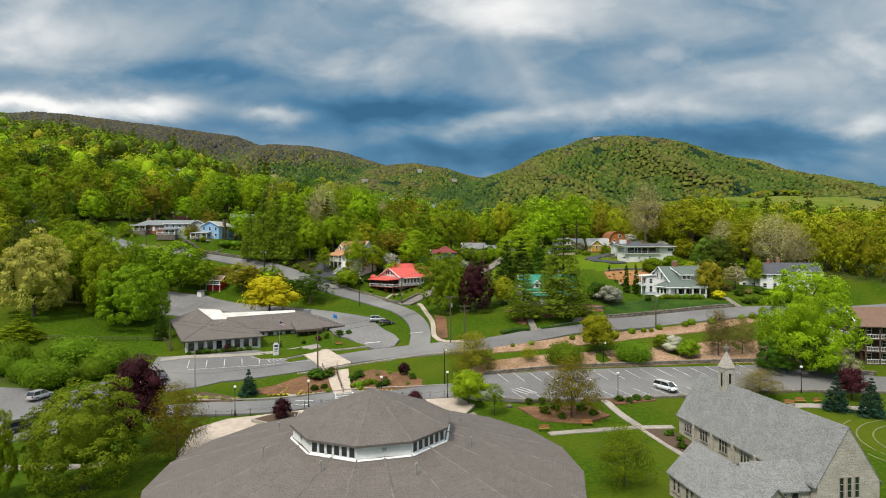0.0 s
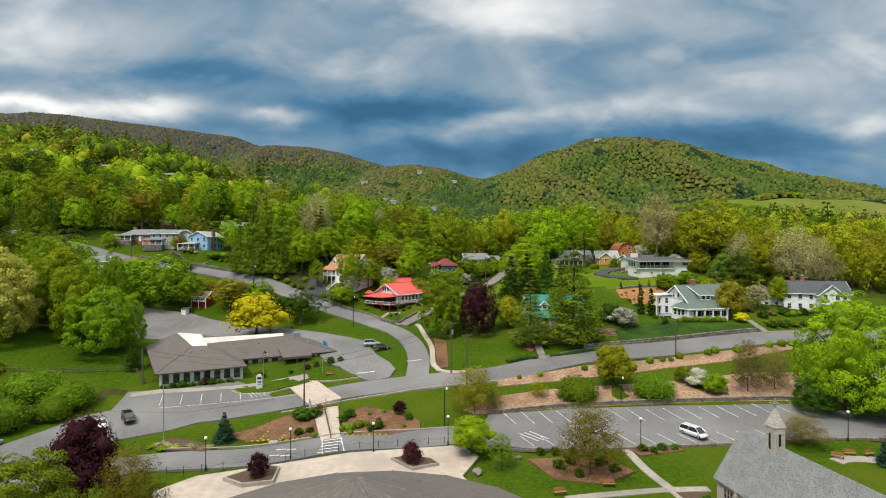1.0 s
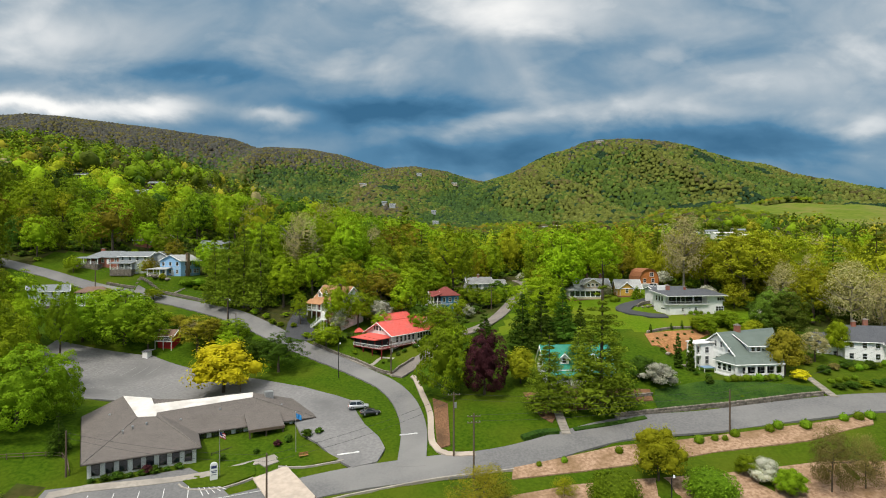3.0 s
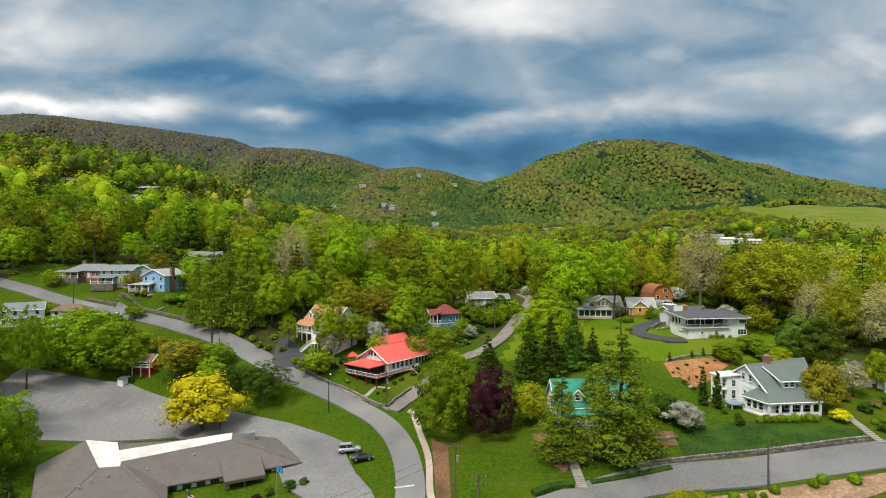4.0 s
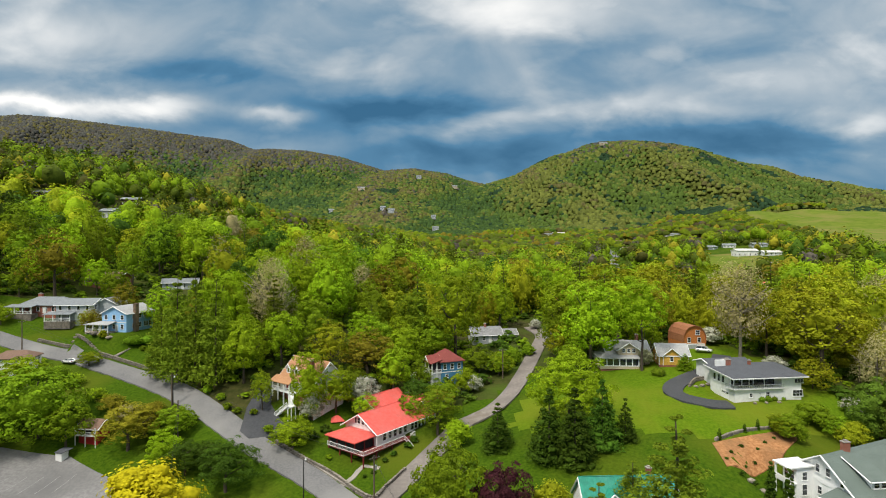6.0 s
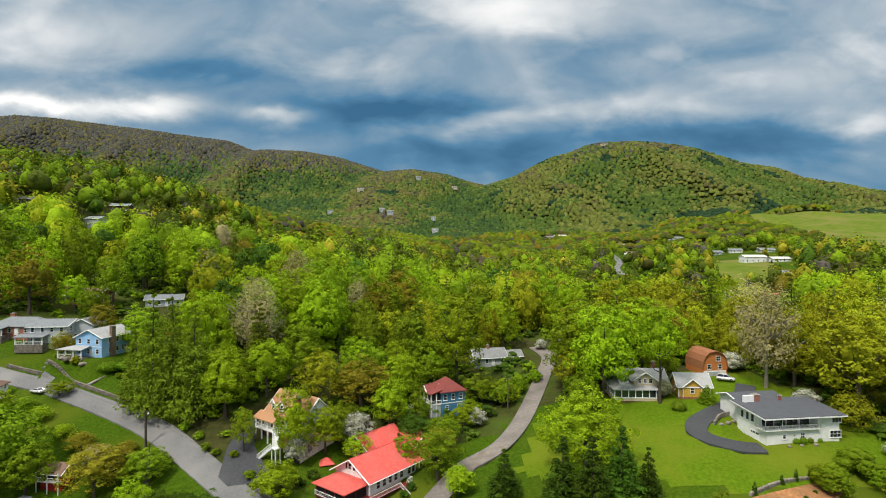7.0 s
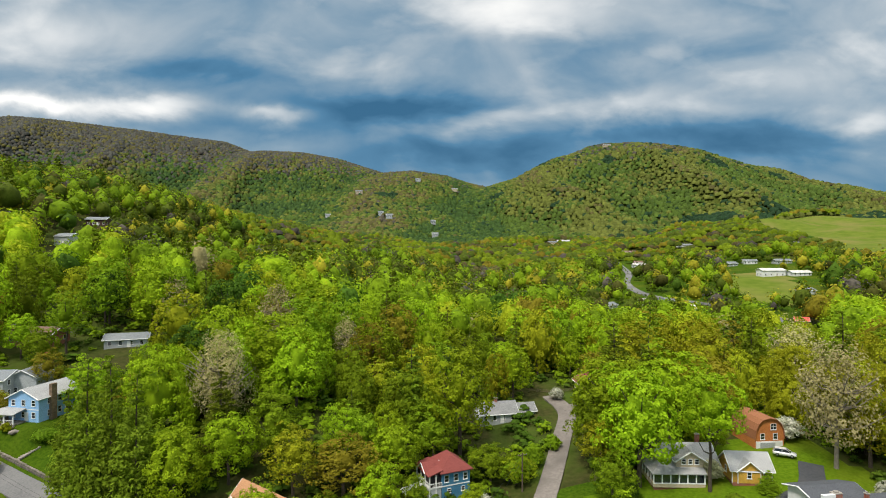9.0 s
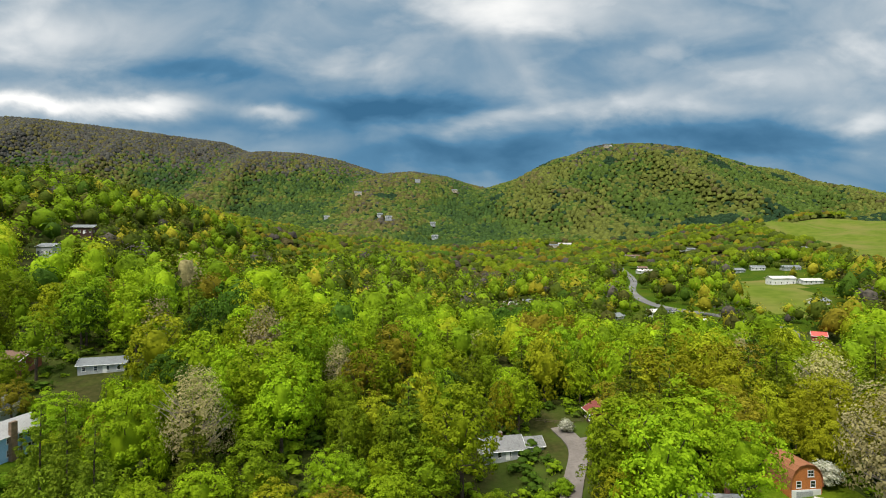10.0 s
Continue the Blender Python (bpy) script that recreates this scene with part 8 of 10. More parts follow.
plant("pine", LEAF_PINE, -50, 235, 22, 10)
plant("broad", LEAF_MID, 0, 222, 8, 8)
plant("broad", LEAF_SPRING, 5, 230, 7, 7)
plant("tall", LEAF_SPRING, 46, 262, 20, 13)
plant("airy", LEAF_YELLOWISH, 66, 262, 19, 13)
plant("broad", LEAF_MID, -24, 220, 9, 8)
plant("broad", LEAF_SPRING, 62, 243, 13, 10)
# more about the cottage and the western yards
plant("tall", LEAF_SPRING, 42.3, 232.5, 28, 17, "tall full tree in bright spring green before the cottage")
plant("high", LEAF_SPRING, 55.6, 228.2, 27, 13.5, "tall bright green tree with a bare lower trunk before the cottage")
plant("tall", LEAF_MID, 36, 246, 20, 12)
plant("broad", LEAF_SPRING, -136, 289, 15, 11)
plant("broad", LEAF_MID, -126, 284, 13, 10)
plant("tall", LEAF_SPRING, -158, 290, 17, 12)
plant("airy", LEAF_OLIVE, -116, 273, 12, 9)
plant("broad", LEAF_SPRING, -152, 262, 7, 7)
plant("airy", LEAF_YELLOWISH, -122, 262, 7, 6)
plant("tall", LEAF_SPRING, -97, 262, 16, 11)
plant("tall", LEAF_MID, -91, 256, 14, 10)
plant("tall", LEAF_SPRING, -86, 247, 15, 10)
plant("tall", LEAF_SPRING, -57, 227, 16, 10)
plant("tall", LEAF_MID, -66, 232, 17, 11)
plant("airy", LEAF_SPRING, -20, 212, 7, 7)
plant("airy", LEAF_OLIVE, -1, 214, 9, 8)
plant("small", LEAF_SPRING, 3, 201, 6, 7)
plant("broad", LEAF_MID, -9, 213, 7, 7)


def near_woods():
    """Separate full trees in the wood behind the houses."""
    x, y, rng = scatter(-290, 260, 118, 338, 10.2, 77)
    ok = free(x, y, 2.5) & (np.abs(x) < 0.83 * y + 14) & ((y > 205) | (x < -114) | (x > 105))
    for ox, oy in [(o.location.x, o.location.y) for o in scene.objects if o.get("category") in ("tree", "pine tree") and o.parent is None]:
        ok &= (x - ox) ** 2 + (y - oy) ** 2 > 5.0**2
    x, y = x[ok], y[ok]
    kinds = sort_kinds(x, y, rng, (0.46, 0.60, 1.02, 1.14, 1.36), 60, 0.46)
    sunny = (x > 58) & (y < 300)
    kinds = np.where(sunny & (kinds != 5), np.array((1, 1, 1, 0, 4, 5))[kinds], kinds)
    for px, py, k in zip(x, y, kinds):
        h = rng.uniform(11, 27) - (3 if py < 232 else 0)
        if -128 < px < -88 and 255 < py < 294:
            h = min(h, 10.0)
        fine = 2 if py < 248 and abs(px) < 90 else int(py < 275 and abs(px) < 125)
        if rng.uniform() < (0.16 if -100 < px < 60 else 0.08):
            plant("pine", LEAF_PINE, px, py, h * 1.12, group="pines in the wood", fine=min(fine, 1))
        else:
            style = ("tall", "full", "airy")[rng.choice(3, p=(0.34, 0.48, 0.18))]
            leaf = MIXES[k][1]
            plant("bare" if k == 5 else style, leaf, px, py, h, h * rng.uniform(0.52, 0.72), group="trees in the wood", fine=fine)


near_woods()


def undergrowth():
    """Low leafy growth under the trees of the near woods and beside the lane."""
    x, y, rng = scatter(-200, 140, 200, 330, 4.6, 91)
    ok = free(x, y, 0.5) | inside(x, y, [(-6, 226), (12, 236), (20, 244), (26, 256), (30, 272), (-4, 280), (-20, 250)]) | inside(x, y, [(38, 240), (42, 262), (41, 290), (60, 290), (62, 254)])
    for hx, hy, hr in HOUSES:
        ok &= (x - hx) ** 2 + (y - hy) ** 2 > (0.62 * hr) ** 2
    for way, w in ((HILL_ROAD, 5.4), (NORTH_ROAD, 4.0)):
        for q in smooth_line(way, 2.0):
            ok &= (x - q.x) ** 2 + (y - q.y) ** 2 > w * w
    ok &= ~inside(x, y, [(-49, 203), (-52, 213), (-49, 223), (-43, 224), (-36, 206)])
    x, y = x[ok], y[ok]
    kind = rng.choice(3, len(x), p=(0.4, 0.35, 0.25))

    def low(r):
        c, q = clumps_round(r, 2.6, 4.4, 6, 0.2)
        return joined(cores(r, c, q * 0.6, DOME, 0.15), leaf_cloud(r, c, q, 9, 0.34, 0.2))

    for j, leaf in enumerate((LEAF_MID, LEAF_FOREST, LEAF_DEEP)):
        m = kind == j
        woods("undergrowth", leaf, "low leafy undergrowth between the trees", low, x[m], y[m], land(x[m], y[m]) + 0.3, rng.uniform(0.5, 1.3, int(m.sum())), 95 + j, True)


undergrowth()

# ---- beds, banks and kerbs ----
laid("bank", [(12.6, 136.6), (24, 139.6), (33, 142), (54, 143.6), (72.5, 145), (86, 147), (84, 144), (69, 140), (52, 139), (40, 137.2), (23, 134.8), (12, 133.4)], STRAW, 0.2, "strip of pale pine straw along the road", "planting bed")
laid("bank", [(4, 123.4), (11.6, 129.2), (22.3, 131.6), (33, 132.5), (49, 133.2), (54.5, 133.5), (68, 134.4), (80, 133.2), (84, 122), (80, 117.5), (71.7, 122.2), (57.8, 123.7), (45.6, 124.3), (32.8, 124.2), (23.5, 123.6), (13, 122), (6.3, 121.6)], STRAW, 0.08, "bank covered in pale brown bark straw above the parking lot", "planting bed")
laid("garden_bed", [(54.6, 185.9), (62.8, 188.9), (74.9, 193.5), (74.5, 189.7), (66.8, 182.9), (58, 179.6), (54, 179.0)], ORANGESTRAW, 0.2, "orange straw garden bed below the lawn", "planting bed")
laid("garden_bed", [(18.3, 164), (24, 162.6), (34.7, 162.4), (46.5, 160.6), (45.8, 156.7), (36.9, 156.6), (33, 155.3), (24.8, 155), (22.6, 151), (20.6, 153.6), (19.4, 158.9)], MULCH, 0.2, "brown bark bed below the green-roofed house", "planting bed")
laid("ivy_slope", [(47.6, 160.4), (57.9, 162.4), (64, 161.6), (72, 160.4), (83.2, 159.0), (82.4, 156.2), (64.3, 154.2), (47.6, 153.4), (45.6, 152.8), (46.0, 156.6)], IVY, 0.16, "dense dark green ivy bank below the white house", "ground cover")
laid("hedge_strip", ribbon([(15.6, 145.6), (19.2, 147.2), (23.2, 147.4)], 1.3), IVY, 0.7, "low dark clipped hedge along the street", "hedge", skirt=1.0)
laid("hedge_strip", ribbon([(26.4, 148.0), (34, 149.2), (42, 150.8)], 1.0), IVY, 0.35, "low dark clipped hedge along the street", "hedge", skirt=0.8)
laid("garden_bed", [(-2.6, 166), (0.9, 162.5), (1.3, 144.6), (-1.2, 143.2)], MULCH, 0.2, "strip of brown bark at the street corner", "planting bed")
laid("garden_bed", [(-40, 112.6), (-35.7, 116), (-33, 119.8), (-28.6, 124.5), (-26.6, 124), (-22.8, 113.2), (-29, 111.4), (-34.6, 110.2)], MULCH, 0.2, "brown bark bed edged with yellow flowers", "planting bed")
laid("garden_bed", [(-20.4, 122.2), (-16, 125.4), (-8, 122.4), (-4.4, 118.8), (-4.4, 115.6), (-9.8, 113.2), (-18.3, 113.3)], MULCH, 0.2, "brown bark bed with shrubs beside the ramp", "planting bed")
laid("garden_bed", [(-52, 106.5), (-49, 111.5), (-43, 109.5), (-39, 107.5), (-41, 106)], SOIL, 0.2, "bed of grey-green ground cover by the road", "planting bed")
laid("garden_bed", [(14, 103), (27, 103.5), (30, 98), (24, 94), (17, 95.5)], MULCH, 0.2, "bark bed under the ornamental tree", "planting bed")
laid("garden_bed", [(33.5, 91.0), (37.6, 90.5), (38.6, 84), (35.8, 79.5), (34.6, 84)], SOIL, 0.2, "dark soil bed along the chapel wall", "planting bed")
laid("garden_bed", [(31.5, 106.6), (40, 107), (41, 105.3), (33, 103.6)], MULCH, 0.2, "bark bed along the lower parking lot", "planting bed")
laid("road", [(-58, 110), (-51, 114.5), (-46, 119.5), (-44, 124), (-57, 127), (-62, 124.5), (-70, 118.5), (-73, 112.5), (-77, 104), (-66, 100)], ASPHALT, 0.12, "wide grey asphalt forecourt at the street's bend", "road")
laid("footpath", [(-34.5, 135.8), (-29.5, 139.8), (-21.6, 129.8), (-27.6, 126.4)], PLAZA, 0.24, "pale concrete crossing over the street", "pavement")
laid("footpath", [(-26.7, 124.8), (-21.8, 126.2), (-18.7, 112.2), (-22.1, 111.2)], PLAZA, 0.16, "pale stamped concrete ramp down the slope", "pavement")
laid("footpath", [(-32.6, 116), (-30.9, 116.2), (-29.4, 109.6), (-30.9, 109.2)], CONCRETE, 0.13, "short flagstone path in the flower bed", "pavement")
laid("footpath", [(-15.5, 121.6), (-9.5, 121.2), (-9, 117.6), (-13.5, 116.8)], CONCRETE, 0.13, "small paved seat in the garden bed", "pavement")
laid("footpath", [(-66, 128.4), (-61.4, 131.2), (-48, 135.6), (-41.5, 138.6), (-35, 142.6), (-33, 143.8), (-31, 141.6), (-33.5, 139.5), (-35, 140.6), (-41, 136.6), (-48, 133.8), (-61.2, 129.2), (-65.5, 126.6)], CONCRETE, 0.26, "concrete walk before the office building", "pavement")
laid("footpath", ribbon([(17.4, 89.6), (25, 91), (33, 92), (38.7, 92)], 1.5), CONCRETE, 0.12, "concrete footpath over the chapel lawn", "pavement")
laid("footpath", ribbon([(31.3, 106.5), (32.1, 98), (33.4, 91), (34.7, 83), (36, 76)], 1.5), CONCRETE, 0.14, "concrete footpath over the chapel lawn", "pavement")
laid("footpath", ribbon([(-62, 76), (-55, 76.4), (-48, 77.5)], 1.6), CONCRETE, 0.12, "concrete footpath across the shaded lawn", "pavement")
laid("footpath", ribbon([(62.7, 99.7), (65.2, 100.4), (70.1, 99.3), (76, 97)], 2.2), CONCRETE, 0.12, "curved paved sitting place by the lawn", "pavement")
laid("footpath", ribbon([(-21.6, 187.9), (-19.4, 191), (-17.8, 194.6), (-14.2, 193.8)], 1.1), CONCRETE, 0.12, "winding stone path to the red-roofed house", "pavement")
laid("pavement", ribbon([(-8.4, 180.5), (-7.3, 178.8), (-4.9, 167.7), (-3.0, 158.1), (-2.2, 145.6), (0.8, 141.6), (6, 141.4)], 1.3), PLAZA, 0.26, "pale concrete kerb walk round the corner", "pavement")
for line, lab in (
    ([(-49, 106.6), (-34, 108.4), (-19, 113.8), (-5, 115.3), (2, 116.2)], "pale concrete kerb along the service road"),
    ([(-32.8, 123.2), (-18.9, 129.3), (-8.9, 132.2), (0.5, 134.4), (12.8, 136.2)], "pale concrete kerb along the street"),
    ([(-13.6, 182.4), (-27.2, 193.8), (-36.5, 200.2)], "grey kerb on the outer side of the hill street"),
    ([(-19, 141), (-26, 139.2), (-31, 139.6)], "concrete kerb round the grass island"),
    ([(-46.7, 133.4), (-44.1, 132), (-38.7, 132.8), (-34.4, 136)], "concrete kerb round the grass island"),
):
    laid("kerb", ribbon(line, 0.3), CONCRETE, 0.28, lab, "kerb", skirt=0.5, sunk=False)
laid("lawn_island", [(-46.7, 134.6), (-43.1, 138), (-36, 141.4), (-34.4, 137), (-38.7, 133.3), (-44.1, 132.5)], GRASS, 0.26, "small mown grass island before the offices", "lawn")
laid("lawn_island", [(-32.4, 142.6), (-27.3, 148), (-20, 141.4), (-26.2, 139.4), (-30.7, 140)], GRASS, 0.26, "small mown grass island before the offices", "lawn")
# ring paths mown and paved into the chapel lawn
for k in range(1, 7):
    r = 2.0 + 2.1 * k
    pts = [(76 + r * math.cos(a), 80 + r * math.sin(a)) for a in np.linspace(radians(70 + 14 * (k % 3)), radians(385 - 12 * (k % 2)), 30)]
    laid("ring_path", ribbon(pts, 0.22), RINGPATH, 0.05, "narrow pale ring path in the lawn", "footpath", sunk=False, skirt=0.3, cell=0)


# ---- paint on the paving ----
def stripe(a, b, w=0.12, lift=0.24, name="painted_line", label="worn white painted line"):
    laid(name, ribbon([a, b], w), PAINT, lift, label, "road marking", sunk=False, skirt=0, cell=0)


def faded(a, b, w=0.12, lift=0.24):
    laid("painted_line", ribbon([a, b], w), FADED, lift, "almost worn away white bay line", "road marking", sunk=False, skirt=0, cell=0)


FADED = surface("faded_road_paint", (0.26, 0.255, 0.25), (0.33, 0.325, 0.32), 2.0, 0.9, (0.22, 0.22, 0.215), 0.9, 0.05)
for k in range(17):
    x = 12.0 + 3.55 * k
    stripe((x, 121.9 - max(0, 14 - x) * 0.1), (x + 1.9, 117.0))
for k in range(15):
    x = 10.5 + 3.55 * k
    if x < 60:
        stripe((x, 111.9), (x + 1.8, 107.9))
for k in range(5):
    stripe((-59.5 + 3.7 * k, 128.6 + 1.1 * k), (-58.0 + 3.7 * k, 124.2 + 1.25 * k), 0.13, 0.22)
for k in range(5):
    stripe((-43.3 + 0.8 * k, 133.4 + 0.0 * k), (-41.0 + 0.8 * k, 130.3 + 0.5 * k), 0.13, 0.22)
for k in range(8):
    stripe((-57.5 + 4 * k, 123.4 + 1.33 * k), (-53.7 + 4 * k, 124.7 + 1.33 * k), 0.13, 0.22)
stripe((-9.0, 149.2), (-5.4, 149.6), 0.45, 0.2, "stop_line", "white stop line at the junction")
stripe((-20.6, 142.9), (-16.4, 143.6), 0.45, 0.24, "stop_line", "white stop line at the parking lot")
for k in range(5):
    stripe((-21.4, 110.6 - 1.25 * k + 0.1), (-18.2, 111.6 - 1.25 * k + 0.1), 0.28, 0.22, "crossing_bar", "white bar of the pedestrian crossing")
stripe((-21.8, 111.2), (-20.4, 105.2), 0.2, 0.22), stripe((-18.6, 112.2), (-17.0, 106.4), 0.2, 0.22)
for x in (-28.8, -27.0):
    stripe((x, 106.8), (x + 1.6, 107.2), 0.3, 0.22), stripe((x - 0.4, 104.4), (x + 1.2, 104.8), 0.3, 0.22)
for k in range(7):
    for row in (0, 1):
        faded((-104 + 3.3 * k + 9 * row, 188 - 12 * row + 0.6 * k), (-102.6 + 3.3 * k + 9 * row, 194 - 12 * row + 0.6 * k), 0.13, 0.22)
stripe((24, 115.6), (26.4, 115.5), 0.25), stripe((28, 113.4), (30.2, 113.3), 0.25), stripe((14, 113), (17, 109.8), 0.2), stripe((15, 113.4), (18, 110.2), 0.2), stripe((16, 113.8), (19, 110.6), 0.2)


# ---- walls ----
STONES = []


def stone_wall(pts, h, label, size=0.65, rows=2, material=None):
    """A low wall of separate rough stones along plan points, following the land."""
    w = thing("stone_wall", pose(0, 0, 0), label, "wall", "", "structure")
    if not STONES:
        rng = random.Random(3)
        for k in range(6):
            bm = bmesh.new()
            box(bm, -0.5, -0.5, -0.5, 0.5, 0.5, 0.5)
            bmesh.ops.bevel(bm, geom=bm.edges[:], offset=0.14, segments=1, affect="EDGES")
            for v in bm.verts:
                v.co += Vector((rng.uniform(-0.07, 0.07), rng.uniform(-0.07, 0.07), rng.uniform(-0.07, 0.07)))
            STONES.append(mesh_of("stone", bm, STONE))
    rng = random.Random(int(pts[0][0] * 10))
    line = smooth_line(pts, size)
    for row in range(rows):
        for k in range(len(line) - 1):
            a, b = line[k], line[k + 1]
            m = a.lerp(b, 0.5 + (0.5 if row % 2 else 0))
            d = b - a
            s = new("stone", STONES[rng.randrange(6)])
            s.parent = w
            hh = h / rows
            s.matrix_basis = pose(m.x, m.y, lie(m.x, m.y) + hh * (row + 0.5) + (0.0 if row else -0.1), rng.uniform(-4, 4), rng.uniform(-4, 4), math.degrees(math.atan2(d.y, d.x)) + rng.uniform(-6, 6)) @ Matrix.Diagonal((d.length * rng.uniform(0.92, 1.08), 0.5 * rng.uniform(0.85, 1.2), hh * rng.uniform(1.0, 1.25) + (0.0 if row else 0.2), 1))
    return w


stone_wall([(9, 121.7), (13.1, 122.3), (23.5, 123.9), (33, 124.5), (45.6, 124.6), (57.8, 124.0), (71.7, 122.4), (80, 117.6), (90, 114.5)], 0.75, "low dark stone wall holding the straw bank", 0.85)
stone_wall([(35.8, 151.6), (47.6, 152.6), (64.3, 153.4), (82.1, 155.6)], 0.9, "low stone retaining wall along the street", 0.8)
stone_wall([(24.5, 155.8), (31, 157.6), (38, 158.0), (46, 158.4)], 0.8, "grey stone terrace wall below the green-roofed house", 0.8)
stone_wall([(-39.6, 202.0), (-31.5, 196.8), (-24, 191.8), (-14.8, 183.6), (-12, 187), (-8.6, 192.5)], 0.8, "low brownish stone wall round the corner garden", 0.8)
stone_wall([(-134, 254.8), (-124, 251.8), (-114, 248.5), (-104.6, 244.2), (-94, 238.8), (-82, 232.6)], 0.9, "rough stone wall along the hill street", 0.9)
stone_wall([(55.7, 187), (65.6, 191.9), (76.1, 194.4)], 0.6, "low stone edging above the garden bed", 0.9, 1)
stone_wall([(8, 108.2), (20, 106.2), (40, 106.8), (60, 107.4), (73, 106.8), (88, 104)], 0.45, "low dark kerb stones along the lower parking lot", 1.0, 1)
stone_wall([(62.5, 214), (66, 218), (70, 219)], 0.8, "short rough stone wall beside the black driveway", 0.7)


def planter(pts, label):
    p = thing("planter", pose(0, 0, 0), label, "planter")
    z = max(lie(*q) for q in pts)
    bm = bmesh.new()
    solid(bm, pts, z - 1.0, z + 0.55)
    part("wall", bm, CONCRETE, p)
    c = (sum(q[0] for q in pts) / len(pts), sum(q[1] for q in pts) / len(pts))
    bm = bmesh.new()
    solid(bm, [(c[0] + (x - c[0]) * 0.9, c[1] + (y - c[1]) * 0.9) for x, y in pts], z + 0.3, z + 0.58)
    part("soil", bm, SOIL, p)


planter([(-33.4, 95.4), (-29.8, 93.2), (-25.4, 94.4), (-26.0, 99.8), (-28.7, 100.6)], "low pale concrete planter with dark soil on the plaza")
planter([(-8.6, 102.8), (-4.8, 98.8), (-0.6, 100.6), (-1.8, 102.6), (-5.9, 104.0)], "low pale concrete planter with dark soil on the plaza")


# ---- steps and rails by the crossing ----
def crossing_steps():
    s = thing("garden_steps", pose(0, 0, 0), "wide pale garden steps with dark timber rails", "steps")
    z = lie(-24.5, 127)
    for k in range(6):
        a, b = Vector((-28.0, 127.0 - 0.5 * k)), Vector((-21.6, 128.8 - 0.5 * k))
        bm = bmesh.new()
        box(bm, 0, -0.25, -0.5, (b - a).length, 0.25, 0.12)
        st = part("step", bm, CONCRETE, s)
        st.matrix_basis = pose(a.x, a.y, z - 0.05 - 0.16 * k, 0, 0, math.degrees(math.atan2((b - a).y, (b - a).x)))
    for f in (0.0, 0.5, 1.0):
        p, q = Vector((-28.0, 127.4)).lerp(Vector((-21.6, 129.2)), f), Vector((-26.6, 124.0)).lerp(Vector((-21.4, 125.4)), f)
        railing(s, [(p.x, p.y), (q.x, q.y)], 0, 1.0, TIMBER, 1.2, zs=[z + 0.1, z - 0.9])
    p, q = (-24.3, 124.6), (-20.4, 112.0)
    for k in range(5):
        a, b = Vector(p).lerp(Vector(q), k / 5), Vector(p).lerp(Vector(q), (k + 1) / 5)
        railing(s, [(a.x, a.y), (b.x, b.y)], 0, 1.0, TIMBER, 1.3, zs=[lie(a.x, a.y) + 0.15, lie(b.x, b.y) + 0.15])


crossing_steps()


def flight(a, b, w, n, label):
    s = thing("stone_steps", pose(0, 0, 0), label, "steps")
    stair(s, (*a, lie(*a) + 0.2), (*b, lie(*b) + 0.15), w, n, CONCRETE)


flight((24.6, 154.6), (24.6, 146.6), 1.8, 14, "pale stone steps from the street up to the lawn")
flight((84.4, 163.9), (84.0, 154.6), 1.6, 14, "pale concrete steps beside the white house")
flight((-99.5, 247.5), (-102.2, 243.6), 1.4, 10, "narrow stone steps up to the blue house")


# ---- street furniture ----
def globe_lamp():
    p = new("street_lamp")
    part("base", rodded(((0, 0, -0.3), (0, 0, 0.5), 0.17, 0.12), ((0, 0, 0.5), (0, 0, 0.62), 0.14, 0.08), n=10), BLACK, p)
    part("post", rodded(((0, 0, 0.5), (0, 0, 4.5), 0.075, 0.055), n=8), BLACK, p)
    part("collar", rodded(((0, 0, 4.45), (0, 0, 4.65), 0.16, 0.13), n=10), BLACK, p)
    bm = bmesh.new()
    bmesh.ops.create_uvsphere(bm, u_segments=14, v_segments=9, radius=0.27)
    for v in bm.verts:
        v.co.z += 4.9
    part("globe", bm, WHITE, p, "white glass globe", True)
    part("finial", rodded(((0, 0, 5.14), (0, 0, 5.3), 0.06, 0.02), n=6), BLACK, p)
    return tagged(p, "black street lamp post with a white globe", "street lamp", "plaza lamps")


first = globe_lamp()
spots = [(-37.8, 99.6), (-25.4, 103.6), (-11.9, 106.1), (0.9, 109.0), (34.1, 106.8), (69.7, 106.6)]
first.matrix_world = pose(*spots[0], lie(*spots[0]) + 0.15)
for q in spots[1:]:
    copy_thing(first, pose(*q, lie(*q) + 0.15))


def tall_lamp(x, y, h, label="tall black street lamp with a small white head"):
    p = thing("street_lamp", pose(x, y, lie(x, y)), label, "street lamp", "road lamps")
    part("post", rodded(((0, 0, -0.4), (0, 0, h), 0.13, 0.09), n=8), BLACK, p)
    part("arm", rodded(((0, 0, h - 0.1), (0.5, 0, h + 0.1), 0.05), n=6), BLACK, p)
    part("lamp_head", rodded(((0.4, 0, h + 0.02), (0.4, 0, h + 0.42), 0.2, 0.13), n=8), TRIMW, p)


for q in ((36.6, 125.0, 5.0), (-27.9, 182.6, 9.0), (-70.4, 216.4, 8.0), (0.3, 116.9, 7.0)):
    tall_lamp(*q)


